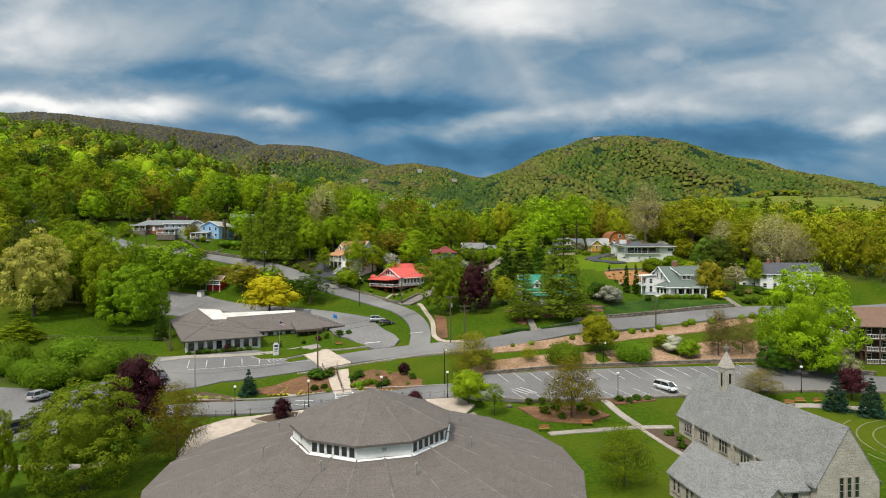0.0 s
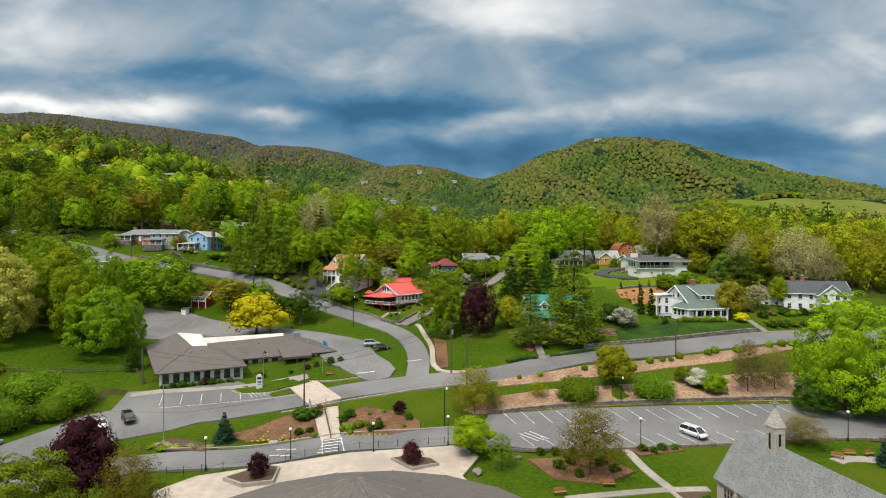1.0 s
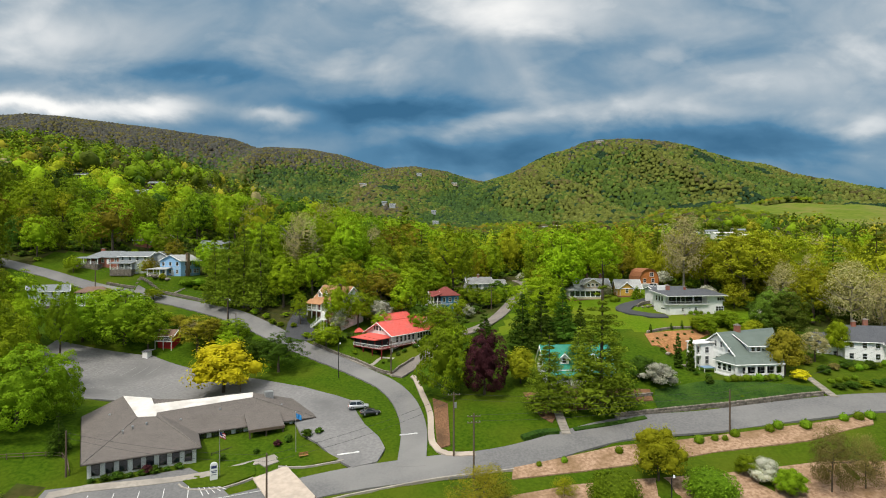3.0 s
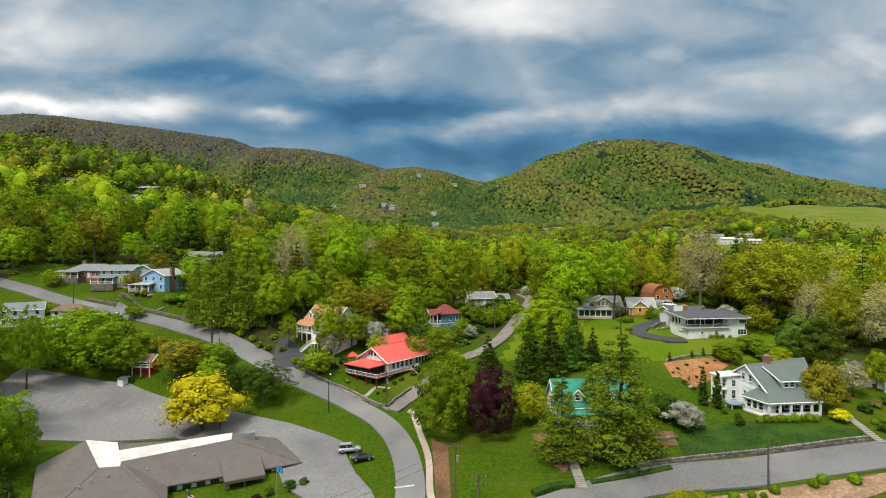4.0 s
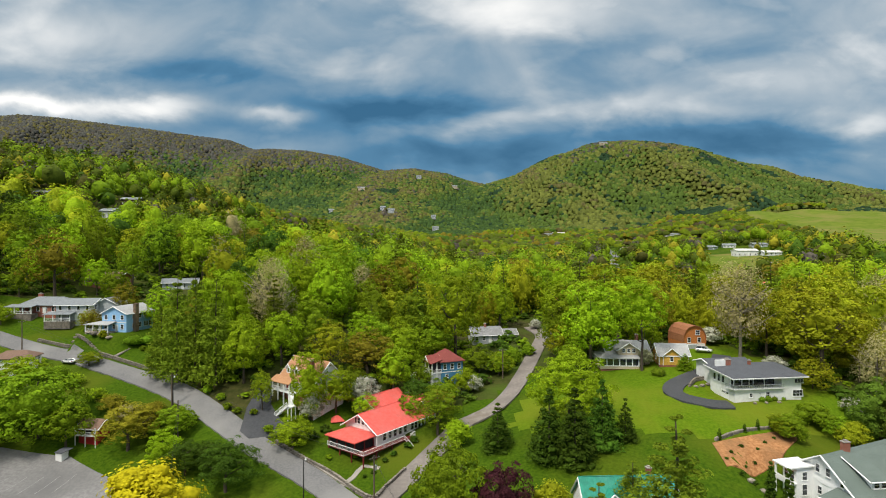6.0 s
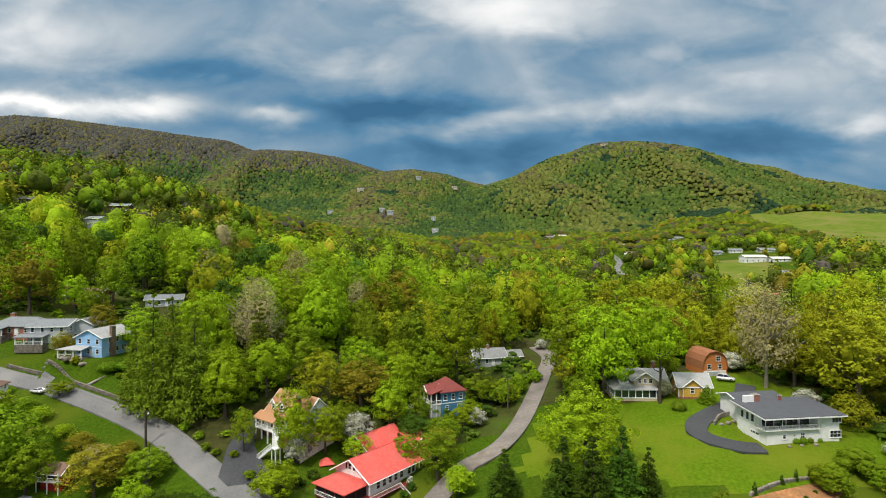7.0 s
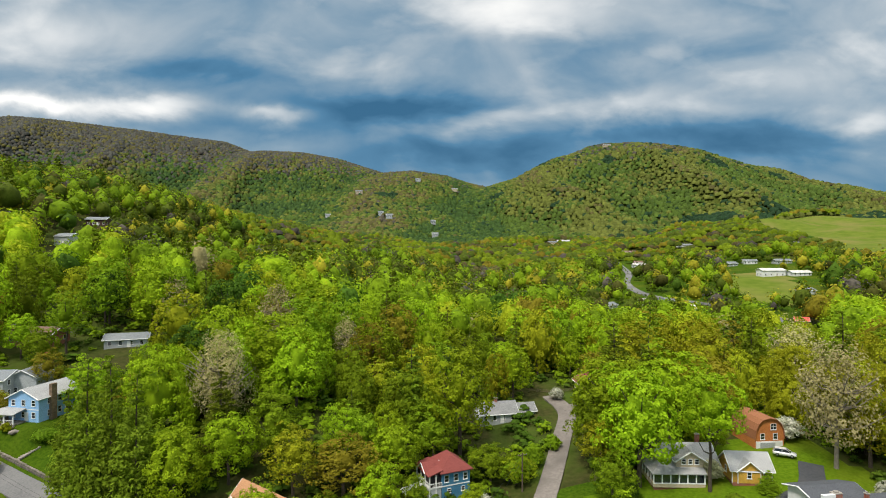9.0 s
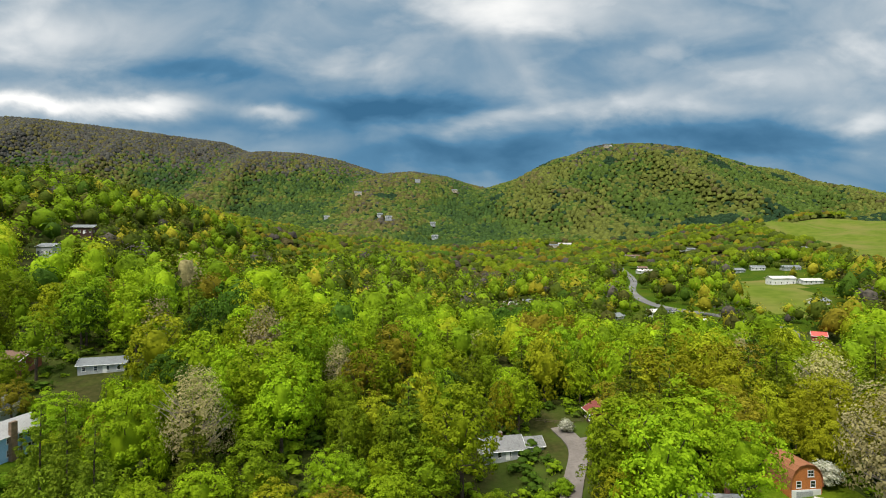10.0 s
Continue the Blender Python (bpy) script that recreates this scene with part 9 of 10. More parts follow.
def utility_pole(x, y, h, arms=1, turn=0.0, can=False, label=""):
    p = thing("utility_pole", pose(x, y, lie(x, y), 0, 0, turn), label or "brown wooden utility pole with crossarm and insulators", "utility pole")
    part("pole", rodded(((0, 0, -0.6), (0, 0, h), 0.19, 0.13), n=8), TIMBER, p)
    for k in range(arms):
        z = h - 0.5 - 1.1 * k
        bm = bmesh.new()
        box(bm, -1.2, -0.16, z - 0.07, 1.2, -0.06, z + 0.07)
        arm = part("crossarm", bm, TIMBER, p)
        for u in (-1.05, -0.4, 0.4, 1.05):
            part("insulator", rodded(((u, -0.11, z + 0.07), (u, -0.11, z + 0.25), 0.05, 0.04), n=6), STEEL, arm)
    if can:
        part("transformer", rodded(((0.33, 0, h - 3.0), (0.33, 0, h - 2.0), 0.24), n=10), STEEL, p)
    return Vector((x, y, lie(x, y) + h - 0.3))


A = utility_pole(1.9, 140.9, 12.2, 1, 8, True)
B = utility_pole(5.2, 132.0, 12.6, 2, 8)
C = utility_pole(56.0, 144.2, 8.5, 0, 8, label="plain dark wooden pole at the roadside")
D = utility_pole(-28.8, 126.0, 9.8, 0, 0, label="plain dark wooden pole beside the crossing")
E = utility_pole(-14.0, 183.0, 9.0, 1, 40, True)
F = utility_pole(-51.4, 175.6, 6.8, 0, 0, label="slim wooden pole at the edge of the parking lot")
G = utility_pole(-135.0, 249.4, 9.5, 1, 70)
H = utility_pole(-63.8, 205.4, 9.5, 0, label="slim weathered wooden pole above the parking lot")
I = utility_pole(17.6, 238.5, 9.0, 1, 20)
J = utility_pole(-66.2, 133.0, 8.0, 0, label="plain dark wooden pole behind the office building")
K = utility_pole(-70.7, 216.4, 9.0, 1, 40)


def wire(a, b, sag, off=0.0):
    cu = bpy.data.curves.new("power_line", "CURVE")
    cu.dimensions, cu.bevel_depth, cu.bevel_resolution = "3D", 0.022, 0
    sp = cu.splines.new("POLY")
    sp.points.add(12)
    for k in range(13):
        t = k / 12
        q = a.lerp(b, t) + Vector((off, 0, -sag * 4 * t * (1 - t)))
        sp.points[k].co = (*q, 1)
    cu.materials.append(BLACK)
    tagged(new("power_line", cu), "thin black overhead cable between wooden poles", "cable", "overhead cables")


out = Vector((112, 170, lie(112, 170) + 9))
for a, b in ((A, C), (B, C), (C, out), (A, E), (D, A), (D, J), (E, K), (K, G), (E, I), (F, H)):
    wire(a, b, 0.9), wire(a - Vector((0, 0, 1.0)), b - Vector((0, 0, 1.0)), 1.1, 0.4)


def steel_pole(x, y, h):
    p = thing("light_pole", pose(x, y, lie(x, y)), "slim pale grey metal light pole at the road", "light pole")
    part("post", rodded(((0, 0, -0.3), (0, 0, h), 0.12, 0.07), n=8), STEEL, p)
    part("footing", rodded(((0, 0, -0.3), (0, 0, 0.35), 0.3, 0.28), n=10), CONCRETE, p)


steel_pole(-49.6, 109.6, 10.2)


def flagpole(x, y, h, cloth, label):
    p = thing("flagpole", pose(x, y, lie(x, y)), label, "flagpole")
    part("pole", rodded(((0, 0, -0.3), (0, 0, h), 0.07, 0.04), n=8), STEEL, p)
    bm = bmesh.new()
    bmesh.ops.create_uvsphere(bm, u_segments=8, v_segments=6, radius=0.1)
    for v in bm.verts:
        v.co.z += h
    part("finial", bm, STEEL, p)
    bm = bmesh.new()
    grid = [[bm.verts.new((0.06 + 0.12 * i, 0.1 * math.sin(i * 1.3 + j * 0.4), h - 0.3 - 0.2 * j - 0.05 * i)) for j in range(6)] for i in range(10)]
    for i in range(9):
        for j in range(5):
            f = bm.faces.new((grid[i][j], grid[i + 1][j], grid[i + 1][j + 1], grid[i][j + 1]))
            f.material_index = (j % 2) if len(cloth) == 2 else (2 if (i < 4 and j < 3) else j % 2) if len(cloth) == 3 else 0
    part("flag", bm, cloth, p)


FLAGRED = surface("faded_red_cloth", (0.30, 0.03, 0.035), (0.36, 0.05, 0.05), 8.0, 0.9, None, 0.3, 0.05)
FLAGWHITE = surface("white_cloth", (0.62, 0.62, 0.62), (0.7, 0.7, 0.7), 8.0, 0.9, None, 0.3, 0.05)
FLAGNAVY = surface("navy_cloth", (0.02, 0.03, 0.10), (0.03, 0.04, 0.13), 8.0, 0.9, None, 0.3, 0.05)
FLAGBLUE = surface("bright_blue_cloth", (0.03, 0.22, 0.55), (0.05, 0.28, 0.62), 8.0, 0.9, None, 0.3, 0.05)
flagpole(-40.6, 136.2, 8.6, [FLAGRED, FLAGWHITE, FLAGNAVY], "white flagpole with a limp red, white and blue flag")
flagpole(-29.0, 144.4, 8.2, [FLAGBLUE], "white flagpole with a bright blue flag")


def sign_stele():
    p = thing("sign_stele", pose(-41.2, 135.2, lie(-41.2, 135.2) + 0.25, 0, 0, 27), "tall white sign stele with dark lettering bars", "sign")
    bm = bmesh.new()
    for k in range(9):
        a = math.pi * k / 8
        bm.verts.new((-0.65 * math.cos(a), -0.2, 2.5 + 0.55 * math.sin(a)))
    vs = [bm.verts.new((0.65, -0.2, -0.4)), bm.verts.new((-0.65, -0.2, -0.4))]
    f = bm.faces.new(bm.verts[:])
    r = bmesh.ops.extrude_face_region(bm, geom=[f])
    for v in r["geom"]:
        if isinstance(v, bmesh.types.BMVert):
            v.co.y += 0.4
    bmesh.ops.recalc_face_normals(bm, faces=bm.faces[:])
    part("slab", bm, WHITE, p)
    for z, w, hgt in ((2.0, 0.9, 0.5), (1.5, 0.95, 0.14), (1.25, 0.8, 0.14), (0.85, 0.9, 0.1)):
        bm = bmesh.new()
        box(bm, -w / 2, -0.215, z, w / 2, -0.2, z + hgt)
        part("text_bar", bm, FLAGNAVY, p)


sign_stele()


def bench(x, y, turn, label="slatted brown wooden bench with metal legs"):
    p = thing("bench", pose(x, y, lie(x, y) + 0.12, 0, 0, turn), label, "bench", "garden benches")
    for k in range(3):
        bm = bmesh.new()
        box(bm, -0.9, -0.25 + 0.17 * k, 0.42, 0.9, -0.11 + 0.17 * k, 0.46)
        part("seat_slat", bm, BENCHWOOD, p)
        bm = bmesh.new()
        box(bm, -0.9, 0.27 + 0.03 * k, 0.55 + 0.14 * k, 0.9, 0.30 + 0.03 * k, 0.66 + 0.14 * k)
        part("back_slat", bm, BENCHWOOD, p)
    for u in (-0.75, 0.75):
        part("leg", rodded(((u, -0.2, -0.2), (u, -0.2, 0.43), 0.03), ((u, 0.24, -0.2), (u, 0.36, 0.98), 0.03), n=6), BLACK, p)


BENCHWOOD = surface("orange_brown_bench_wood", (0.30, 0.13, 0.05), (0.40, 0.19, 0.08), 5.0, 0.7, None, 0.3, 0.2, stretch=(6, 1, 1))
for q in ((63.6, 100.6, -30), (66.2, 101.4, -4), (69.0, 101.0, 18), (16.8, 90.8, 10), (-27.0, 142.6, 25), (24.5, 93.2, 0)):
    bench(*q)


def post_row():
    """Short black posts with a chain along the plaza's edge."""
    line = smooth_line([(-43, 97.6), (-38, 98.6), (-31, 101.0), (-18, 106.8), (-8, 108.5), (3, 110.0)], 2.6)
    fence = thing("chain_fence", pose(0, 0, 0), "row of short black posts linked by chain along the plaza", "fence")
    for k, q in enumerate(line):
        z = lie(q.x, q.y) + 0.15
        part("post", rodded(((q.x, q.y, z - 0.2), (q.x, q.y, z + 1.05), 0.055, 0.05), ((q.x, q.y, z + 1.05), (q.x, q.y, z + 1.15), 0.075, 0.03), n=6), BLACK, fence)
        if k + 1 < len(line):
            r = line[k + 1]
            z2 = lie(r.x, r.y) + 0.15
            mid = ((q.x + r.x) / 2, (q.y + r.y) / 2, (z + z2) / 2 + 0.7)
            part("chain", rodded(((q.x, q.y, z + 0.95), mid, 0.018), (mid, (r.x, r.y, z2 + 0.95), 0.018), n=4), BLACK, fence)


post_row()


def timber_fence(pts, label):
    f = thing("timber_fence", pose(0, 0, 0), label, "fence")
    line = smooth_line(pts, 2.4)
    for k, q in enumerate(line):
        z = lie(q.x, q.y)
        part("post", rodded(((q.x, q.y, z - 0.3), (q.x, q.y, z + 1.1), 0.09, 0.08), n=5), TIMBER, f)
        if k + 1 < len(line):
            r = line[k + 1]
            for u in (0.45, 0.95):
                part("rail", rodded(((q.x, q.y, z + u), (r.x, r.y, lie(r.x, r.y) + u), 0.06), n=5), TIMBER, f)


timber_fence([(-95, 131), (-84, 133.5), (-76, 136), (-70, 137.5), (-66, 133.5)], "weathered split-rail fence on the western slope")
timber_fence([(28, 295), (36, 292), (42, 293)], "pale rail fence at the end of the lane")


def boulder(x, y, s, label="rounded grey boulder lying on the lawn"):
    rng = random.Random(int(x * 7 + y))
    bm = bmesh.new()
    bmesh.ops.create_icosphere(bm, subdivisions=2, radius=s)
    for v in bm.verts:
        v.co = Vector((v.co.x * 1.3, v.co.y, v.co.z * 0.75)) * rng.uniform(0.85, 1.12)
    ob = new("boulder", mesh_of("boulder", bm, STONE))
    ob.matrix_world = pose(x, y, lie(x, y) + s * 0.3, 0, 0, rng.uniform(0, 360))
    tagged(ob, label, "rock", "boulders")


for q in ((5.4, 98.2, 0.8), (12.5, 103.4, 0.5), (64.5, 214.6, 0.5), (66.5, 215.4, 0.6), (68.2, 216.0, 0.5), (-112, 249.5, 1.1), (-109.5, 248.8, 0.9), (-106, 247.6, 0.8), (-114.5, 251, 0.9), (73.5, 203.8, 0.4), (76.5, 204.2, 0.4), (79.8, 204.7, 0.45), (57, 176, 0.6), (58.5, 174.5, 0.7), (60, 173.5, 0.6)):
    boulder(*q)


# ---- vehicles ----
def car_paint(name, c):
    m, nt, p = base_mat(name, 0.28, 0.2, 0.5)
    col = mixed(nt, noise_at(nt, 3.0, 3), c, tuple(min(1, v * 1.12 + 0.004) for v in c))
    nt.links.new(col, p.inputs["Base Color"])
    p.inputs["Coat Weight"].default_value = 0.6
    return m


CARWHITE, CARBLACK, CARSILVER = car_paint("white_car_paint", (0.72, 0.72, 0.72)), car_paint("black_car_paint", (0.012, 0.012, 0.014)), car_paint("silver_car_paint", (0.42, 0.43, 0.44))
RUBBER = surface("tyre_rubber", (0.014, 0.014, 0.014), (0.022, 0.022, 0.022), 8.0, 0.85, None, 0.3, 0.1)
LAMPRED = surface("red_tail_lens", (0.35, 0.01, 0.01), (0.42, 0.02, 0.02), 6.0, 0.2, None, 0.3, 0.0)


def loft(bm, rings):
    vs = [[bm.verts.new(p) for p in r] for r in rings]
    n = len(rings[0])
    for a, b in zip(vs, vs[1:]):
        for k in range(n):
            bm.faces.new((a[k], a[(k + 1) % n], b[(k + 1) % n], b[k]))
    bm.faces.new(vs[0][::-1]), bm.faces.new(vs[-1])
    bmesh.ops.recalc_face_normals(bm, faces=bm.faces[:])


def vehicle(x, y, turn, paint, label, category="car", shape="suv", lift=0.18):
    """A parked car; its nose points along its own +x."""
    v = thing("parked_car", pose(x, y, lie(x, y) + lift, 0, 0, turn), label, category, "parked cars")
    Ln, W, H = {"suv": (4.7, 1.86, 1.72), "van": (5.1, 1.95, 1.75), "low": (4.5, 1.84, 1.32)}[shape]
    nose, tail = Ln / 2, -Ln / 2
    hood, belt = (0.92, 1.0) if shape != "low" else (0.78, 0.88)

    def ring(px, z0, z1, w):
        return [(px, -w / 2, z0), (px, -w / 2 * 0.98, (z0 + z1) / 2), (px, -w / 2 * 0.9, z1), (px, w / 2 * 0.9, z1), (px, w / 2 * 0.98, (z0 + z1) / 2), (px, w / 2, z0)]

    bm = bmesh.new()
    loft(bm, [ring(tail, 0.42, belt - 0.12, W * 0.86), ring(tail + 0.15, 0.3, belt, W * 0.97), ring(tail + 1.2, 0.25, belt, W), ring(nose - 1.4, 0.25, belt - 0.02, W), ring(nose - 0.35, 0.3, hood - 0.1, W * 0.94), ring(nose, 0.42, hood - 0.28, W * 0.76)])
    part("body", bm, paint, v, "", True)
    back = {"suv": 0.25, "van": 0.2, "low": 1.1}[shape]
    fore = {"suv": 1.35, "van": 1.0, "low": 1.5}[shape]
    roofz = H
    bm = bmesh.new()
    loft(bm, [[(tail + back * 0.5, -W * 0.44, belt - 0.02), (tail + back * 0.5, W * 0.44, belt - 0.02), (nose - fore + 0.25, W * 0.44, belt - 0.04), (nose - fore + 0.25, -W * 0.44, belt - 0.04)], [(tail + back + 0.25, -W * 0.38, roofz - 0.06), (tail + back + 0.25, W * 0.38, roofz - 0.06), (nose - fore - 0.7, W * 0.38, roofz - 0.06), (nose - fore - 0.7, -W * 0.38, roofz - 0.06)]])
    part("glazing", bm, GLASS, v)
    bm = bmesh.new()
    box(bm, tail + back + 0.2, -W * 0.385, roofz - 0.07, nose - fore - 0.65, W * 0.385, roofz)
    bmesh.ops.bevel(bm, geom=bm.edges[:], offset=0.03, segments=2, affect="EDGES")
    part("roof", bm, paint, v)
    for sy in (-1, 1):
        lo, hi = sy * W * 0.443, sy * W * 0.386
        for px, qx in ((tail + back * 0.5, tail + back + 0.25), (-0.15 - Ln * 0.08, -0.15 - Ln * 0.08), (nose - fore + 0.2, nose - fore - 0.7)):
            part("pillar", rodded(((px, lo, belt - 0.02), (qx, hi, roofz - 0.05), 0.05, 0.04), n=4), paint, v)
        part("mirror", boxed(nose - fore - 0.1, lo, belt, nose - fore + 0.1, lo + sy * 0.2, belt + 0.16), paint, v)
        for px in (nose - 0.92, tail + 0.9):
            w = part("wheel", rodded(((px, sy * (W / 2 - 0.2), 0.34), (px, sy * (W / 2 + 0.01), 0.34), 0.34), n=16), RUBBER, v)
            part("rim", rodded(((px, sy * (W / 2 - 0.05), 0.34), (px, sy * (W / 2 + 0.02), 0.34), 0.21), n=10), STEEL, w)
        part("headlight", boxed(nose - 0.2, sy * W * 0.27, hood - 0.34, nose - 0.01, sy * W * 0.40, hood - 0.2), GLASSCLEAR, v)
        part("tail_light", boxed(tail - 0.01, sy * W * 0.30, belt - 0.28, tail + 0.12, sy * W * 0.44, belt - 0.06), LAMPRED, v)
    part("grille", boxed(nose - 0.02, -W * 0.22, 0.46, nose + 0.015, W * 0.22, hood - 0.36), BLACK, v)
    part("bumper", boxed(tail - 0.03, -W * 0.4, 0.4, tail + 0.1, W * 0.4, 0.62), paint, v)
    part("plate_bar", boxed(tail - 0.045, -0.24, 0.66, tail - 0.02, 0.24, 0.78), WHITE, v)


GLASSCLEAR = sheer("headlight_glass", (0.45, 0.46, 0.47))
vehicle(45.0, 110.6, -62, CARWHITE, "white minivan parked in a slanted bay", "van", "van", 0.24)
vehicle(-19.6, 163.2, 14, CARSILVER, "silver sport utility car parked near the bank", "car", "suv", 0.22)
vehicle(-16.4, 159.6, 14, CARBLACK, "black car parked beside the silver one", "car", "low", 0.22)
vehicle(-60.5, 117.6, -50, CARBLACK, "black sport utility car parked against the bank", "car", "suv", 0.18)
vehicle(-63.9, 114.9, -50, CARWHITE, "white low car parked against the bank", "car", "low", 0.18)
vehicle(-69.5, 89.8, 70, CARBLACK, "dark car parked beside the lawn", "car", "suv", 0.2)
vehicle(-77.2, 105.0, 80, CARSILVER, "grey car parked beside the hedge", "car", "suv", 0.2)
vehicle(78.4, 239.6, -30, CARWHITE, "white sport utility car before the orange house", "car", "suv", 0.28)
vehicle(-114.5, 241.2, 160, CARWHITE, "white car parked beside the hill street", "car", "low", 0.18)
vehicle(-131.0, 292.0, 10, car_paint("red_car_paint", (0.40, 0.02, 0.02)), "red car parked at the brick house", "car", "low", 0.1)


# ---- small shrubs and flowers ----
def shrubs(leaf, label, group, spots, h=1.0):
    for x, y, w in spots:
        plant("bush", leaf, x, y, h * w * 0.75, w, label, group)


shrubs(LEAF_DEEP, "dark green clipped shrub at the office wall", "office shrubs", [(-61.2 + 1.75 * k, 131.9 + 0.9 * k, 1.3 + 0.4 * (k % 3)) for k in range(8)])
shrubs(LEAF_PURPLE, "purple barberry shrub at the office wall", "office shrubs", [(-53.6, 136.2, 2.3), (-33.5, 147.4, 1.8)])
shrubs(LEAF_DEEP, "dark green shrub before the office porch", "office shrubs", [(-31.8, 149.2, 2.0), (-28.5, 151.0, 2.4), (-26.2, 152.2, 1.8), (-36.8, 144.6, 1.4), (-42.5, 142.0, 1.6)])
shrubs(LEAF_DEEP, "dark rounded shrub in the sloping bed", "bed shrubs", [(-27.6, 119.8, 3.6), (-25.6, 121.4, 2.8), (-24.8, 114.6, 1.6), (-26.6, 113.6, 1.8), (-29.0, 121.6, 2.2), (-18.6, 121.0, 2.6), (-19.6, 119.4, 2.0), (-13.4, 115.0, 2.0), (-12.2, 116.0, 2.2), (-6.6, 119.8, 2.0)])
shrubs(LEAF_HEDGE, "light green shrub in the sloping bed", "bed shrubs", [(-17.6, 115.4, 2.2), (-16.0, 116.4, 2.2), (-14.8, 117.2, 1.8), (-17.2, 113.8, 1.4), (-19.0, 115.4, 1.4), (-7.4, 116.4, 1.0), (-14.6, 121.8, 1.0), (-12.0, 122.8, 1.2), (-23.6, 112.6, 1.4)])
plant("small", LEAF_PURPLE, -8.6, 121.6, 3.0, 2.8, "small dark purple-leaved tree in the garden bed")
shrubs(LEAF_RUST, "russet ornamental grass tuft", "bed shrubs", [(-12.4, 118.0, 1.4), (-25.2, 124.0, 1.6), (-24.6, 122.6, 1.2)], 1.4)
shrubs(LEAF_YELLOW, "low row of yellow flowers edging the bed", "yellow flowers", [(-35.0 + 0.9 * k, 110.3 + 0.18 * k, 0.8) for k in range(5)] + [(-33.0 + 0.1 * k, 111.6 + 1.0 * k, 0.7) for k in range(4)] + [(-29.4 + 0.1 * k, 111.2 + 0.9 * k, 0.7) for k in range(3)] + [(-28.2 + 0.9 * k, 111.2 + 0.25 * k, 0.8) for k in range(5)], 0.5)
shrubs(LEAF_YELLOW, "low row of yellow flowers edging the bed", "yellow flowers", [(-17.6 + 1.0 * k, 113.5 - 0.02 * k, 0.7) for k in range(8)], 0.5)
shrubs(LEAF_BUDS, "grey-green ground cover clump", "ground cover", [(-50 + 1.15 * k, 108.4 + 0.5 * math.sin(k * 1.7) - 0.1 * k, 1.6) for k in range(9)], 0.4)
shrubs(LEAF_SPRING, "low green ground cover clump", "ground cover", [(-50.5, 107.0, 1.8), (-48.4, 106.6, 1.8), (-46.6, 108.0, 1.6)], 0.5)
shrubs(LEAF_HEDGE, "clipped shrub before the white porch", "porch shrubs", [(64.2 + 1.55 * k, 160.9 + 0.16 * k, 1.9 + 0.5 * (k % 2)) for k in range(9)])
shrubs(LEAF_DEEP, "dark low shrub at the white house", "porch shrubs", [(60.6, 162.2, 1.8), (61.4, 164.0, 1.6), (59.6, 166.0, 1.4), (60.2, 160.8, 1.8)])
shrubs(LEAF_HEDGE, "round shrub before the green-roofed house", "porch shrubs", [(21.5 + 1.9 * k, 159.8 + 0.1 * k, 1.9) for k in range(7)] + [(36.2, 163.6, 2.8), (38.0, 164.6, 2.2)])
shrubs(LEAF_DEEP, "small shrub in the straw garden bed", "garden shrubs", [(57, 183, 0.9), (60, 185, 1.0), (63, 184.4, 0.8), (61, 182, 0.9), (66, 187, 0.9), (69, 189, 0.9), (58.6, 180.8, 0.9), (72, 190.6, 0.9), (56, 177, 1.2), (57.5, 175.4, 1.3), (55, 181, 0.8)])
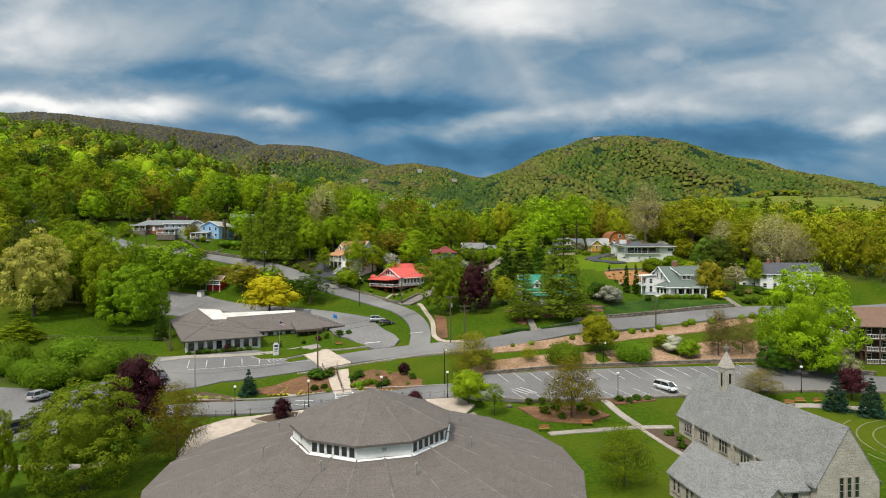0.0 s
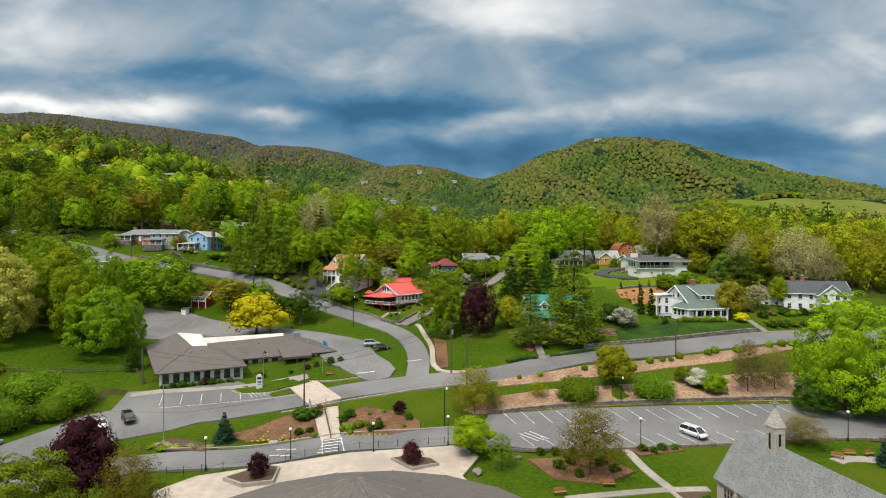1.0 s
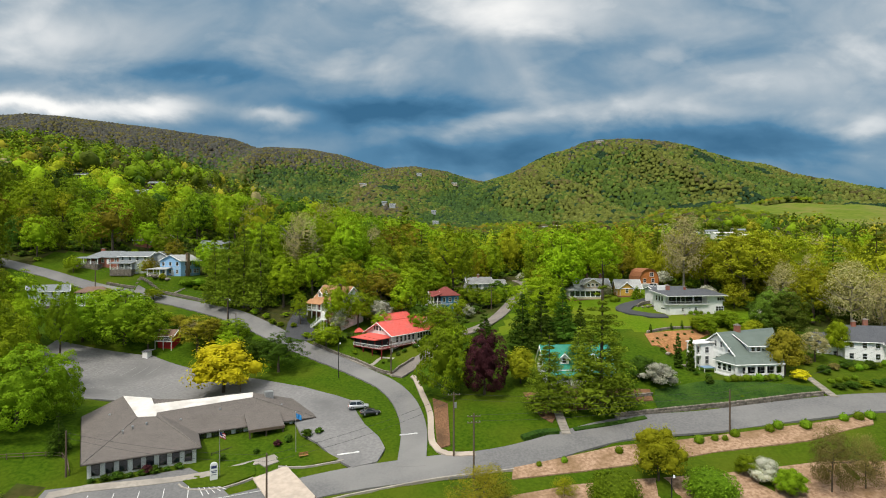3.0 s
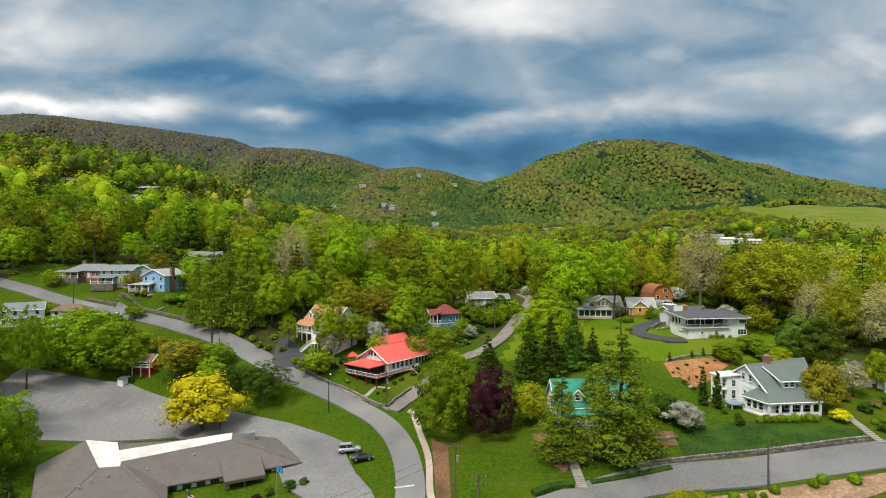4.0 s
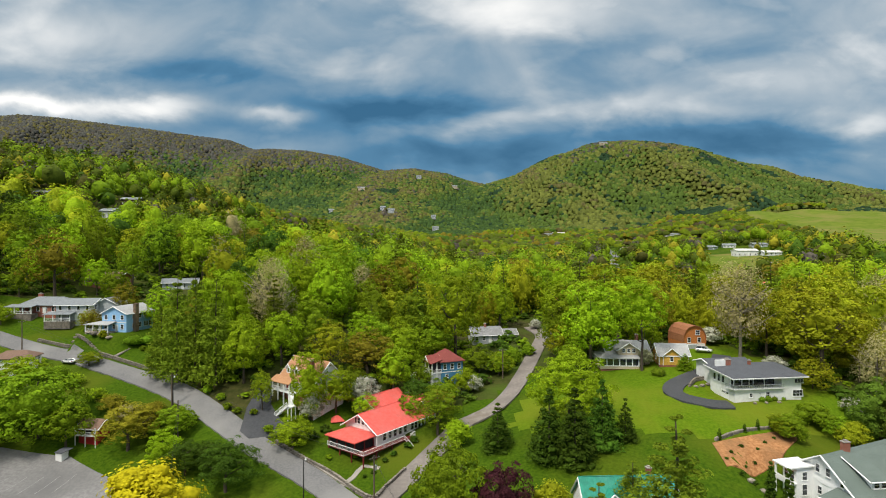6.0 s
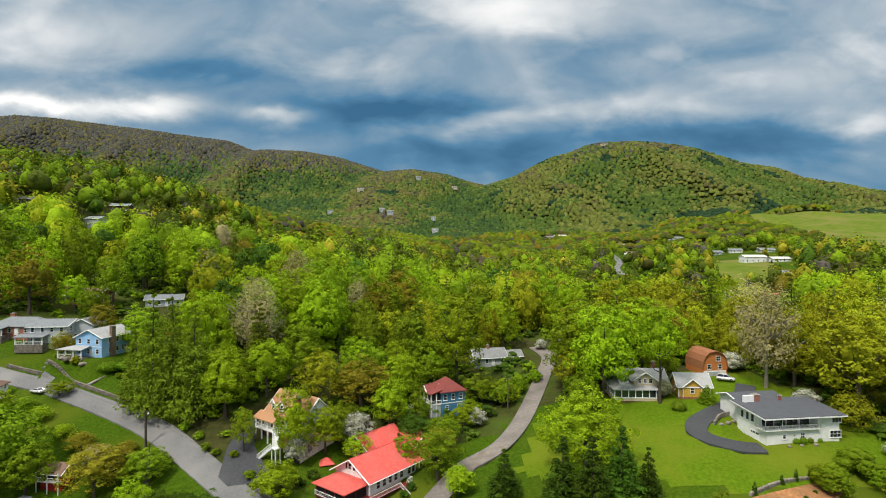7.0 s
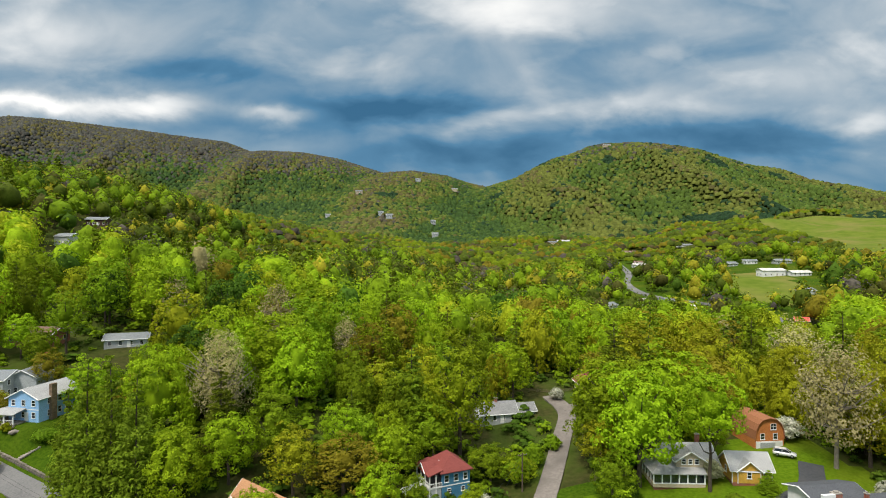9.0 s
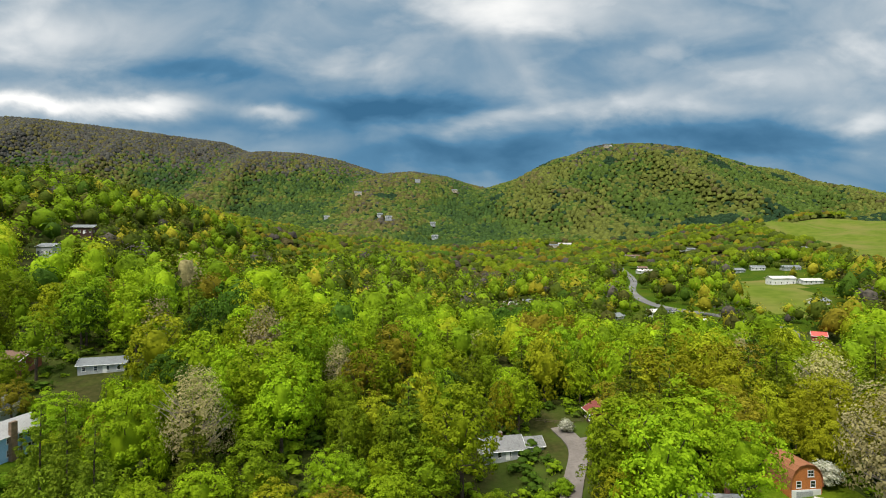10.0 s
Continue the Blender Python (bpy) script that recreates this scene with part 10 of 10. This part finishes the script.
for q in ((56.8, 187.4, 2.4), (64.0, 191.0, 1.8), (67.6, 192.4, 2.4), (71.0, 193.4, 2.4)):
    plant("column", LEAF_DEEP, q[0], q[1], q[2], 0.8, "small dark columnar shrub above the garden bed", "garden shrubs")
shrubs(LEAF_HEDGE, "low shrub before the flat-roofed house", "house shrubs", [(76.2, 205.6, 1.7), (77.8, 205.6, 2.0), (79.6, 206.2, 1.6), (82, 206.6, 1.2)])
shrubs(LEAF_DEEP, "dark shrub beside the red-roofed house", "house shrubs", [(-8.5, 201.5, 2.0), (-7.2, 204.0, 2.2), (-11.5, 198.5, 1.6), (-13.2, 196.2, 1.4), (-17.0, 190.8, 1.0), (-15.2, 192.0, 1.2), (-22.5, 206, 2.0), (-28.5, 205.4, 3.0), (-31, 203, 2.8)])
shrubs(LEAF_MID, "loose green shrub on the slope", "slope shrubs", [(-38, 203.6, 3.0), (-42, 205, 2.6), (-36.5, 206, 3.2), (-33, 201, 2.4), (-26, 197, 1.6), (-20, 197.5, 1.4), (-55, 213, 2.6), (-58, 216.5, 2.8), (-52, 211.5, 2.2), (-95, 247, 2.2), (-92, 246, 2.6), (-112, 250, 2.0), (-117, 252.5, 2.2), (-63, 220, 3.0), (-47.5, 210.5, 2.2)])
shrubs(LEAF_DEEP, "low evergreen shrub along the lot", "lot shrubs", [(34.0, 105.6, 1.8), (35.6, 104.8, 1.6), (37.4, 105.8, 1.8), (39.5, 105.8, 1.5), (16.5, 105.2, 1.6), (19, 105.0, 1.8), (22, 105.2, 1.4), (36.4, 88, 1.6), (37, 85.4, 1.4), (36, 82.4, 1.6), (43, 57.5, 2.0), (42, 58.6, 1.8)])
shrubs(LEAF_DEEP, "dark shrub under the ornamental tree", "lot shrubs", [(18.5, 99.5, 2.2), (20.6, 101.2, 2.2), (25.5, 100.8, 2.0), (27, 98.4, 1.8), (21.0, 96.6, 1.8)])
shrubs(LEAF_HEDGE, "low green shrub in the terraced garden", "slope shrubs", [(98 + 2.2 * k, 168.5 + 0.7 * k, 1.8 + 0.5 * (k % 2)) for k in range(7)] + [(88 + 2.4 * k, 161.5 + 0.8 * k, 1.7) for k in range(4)])
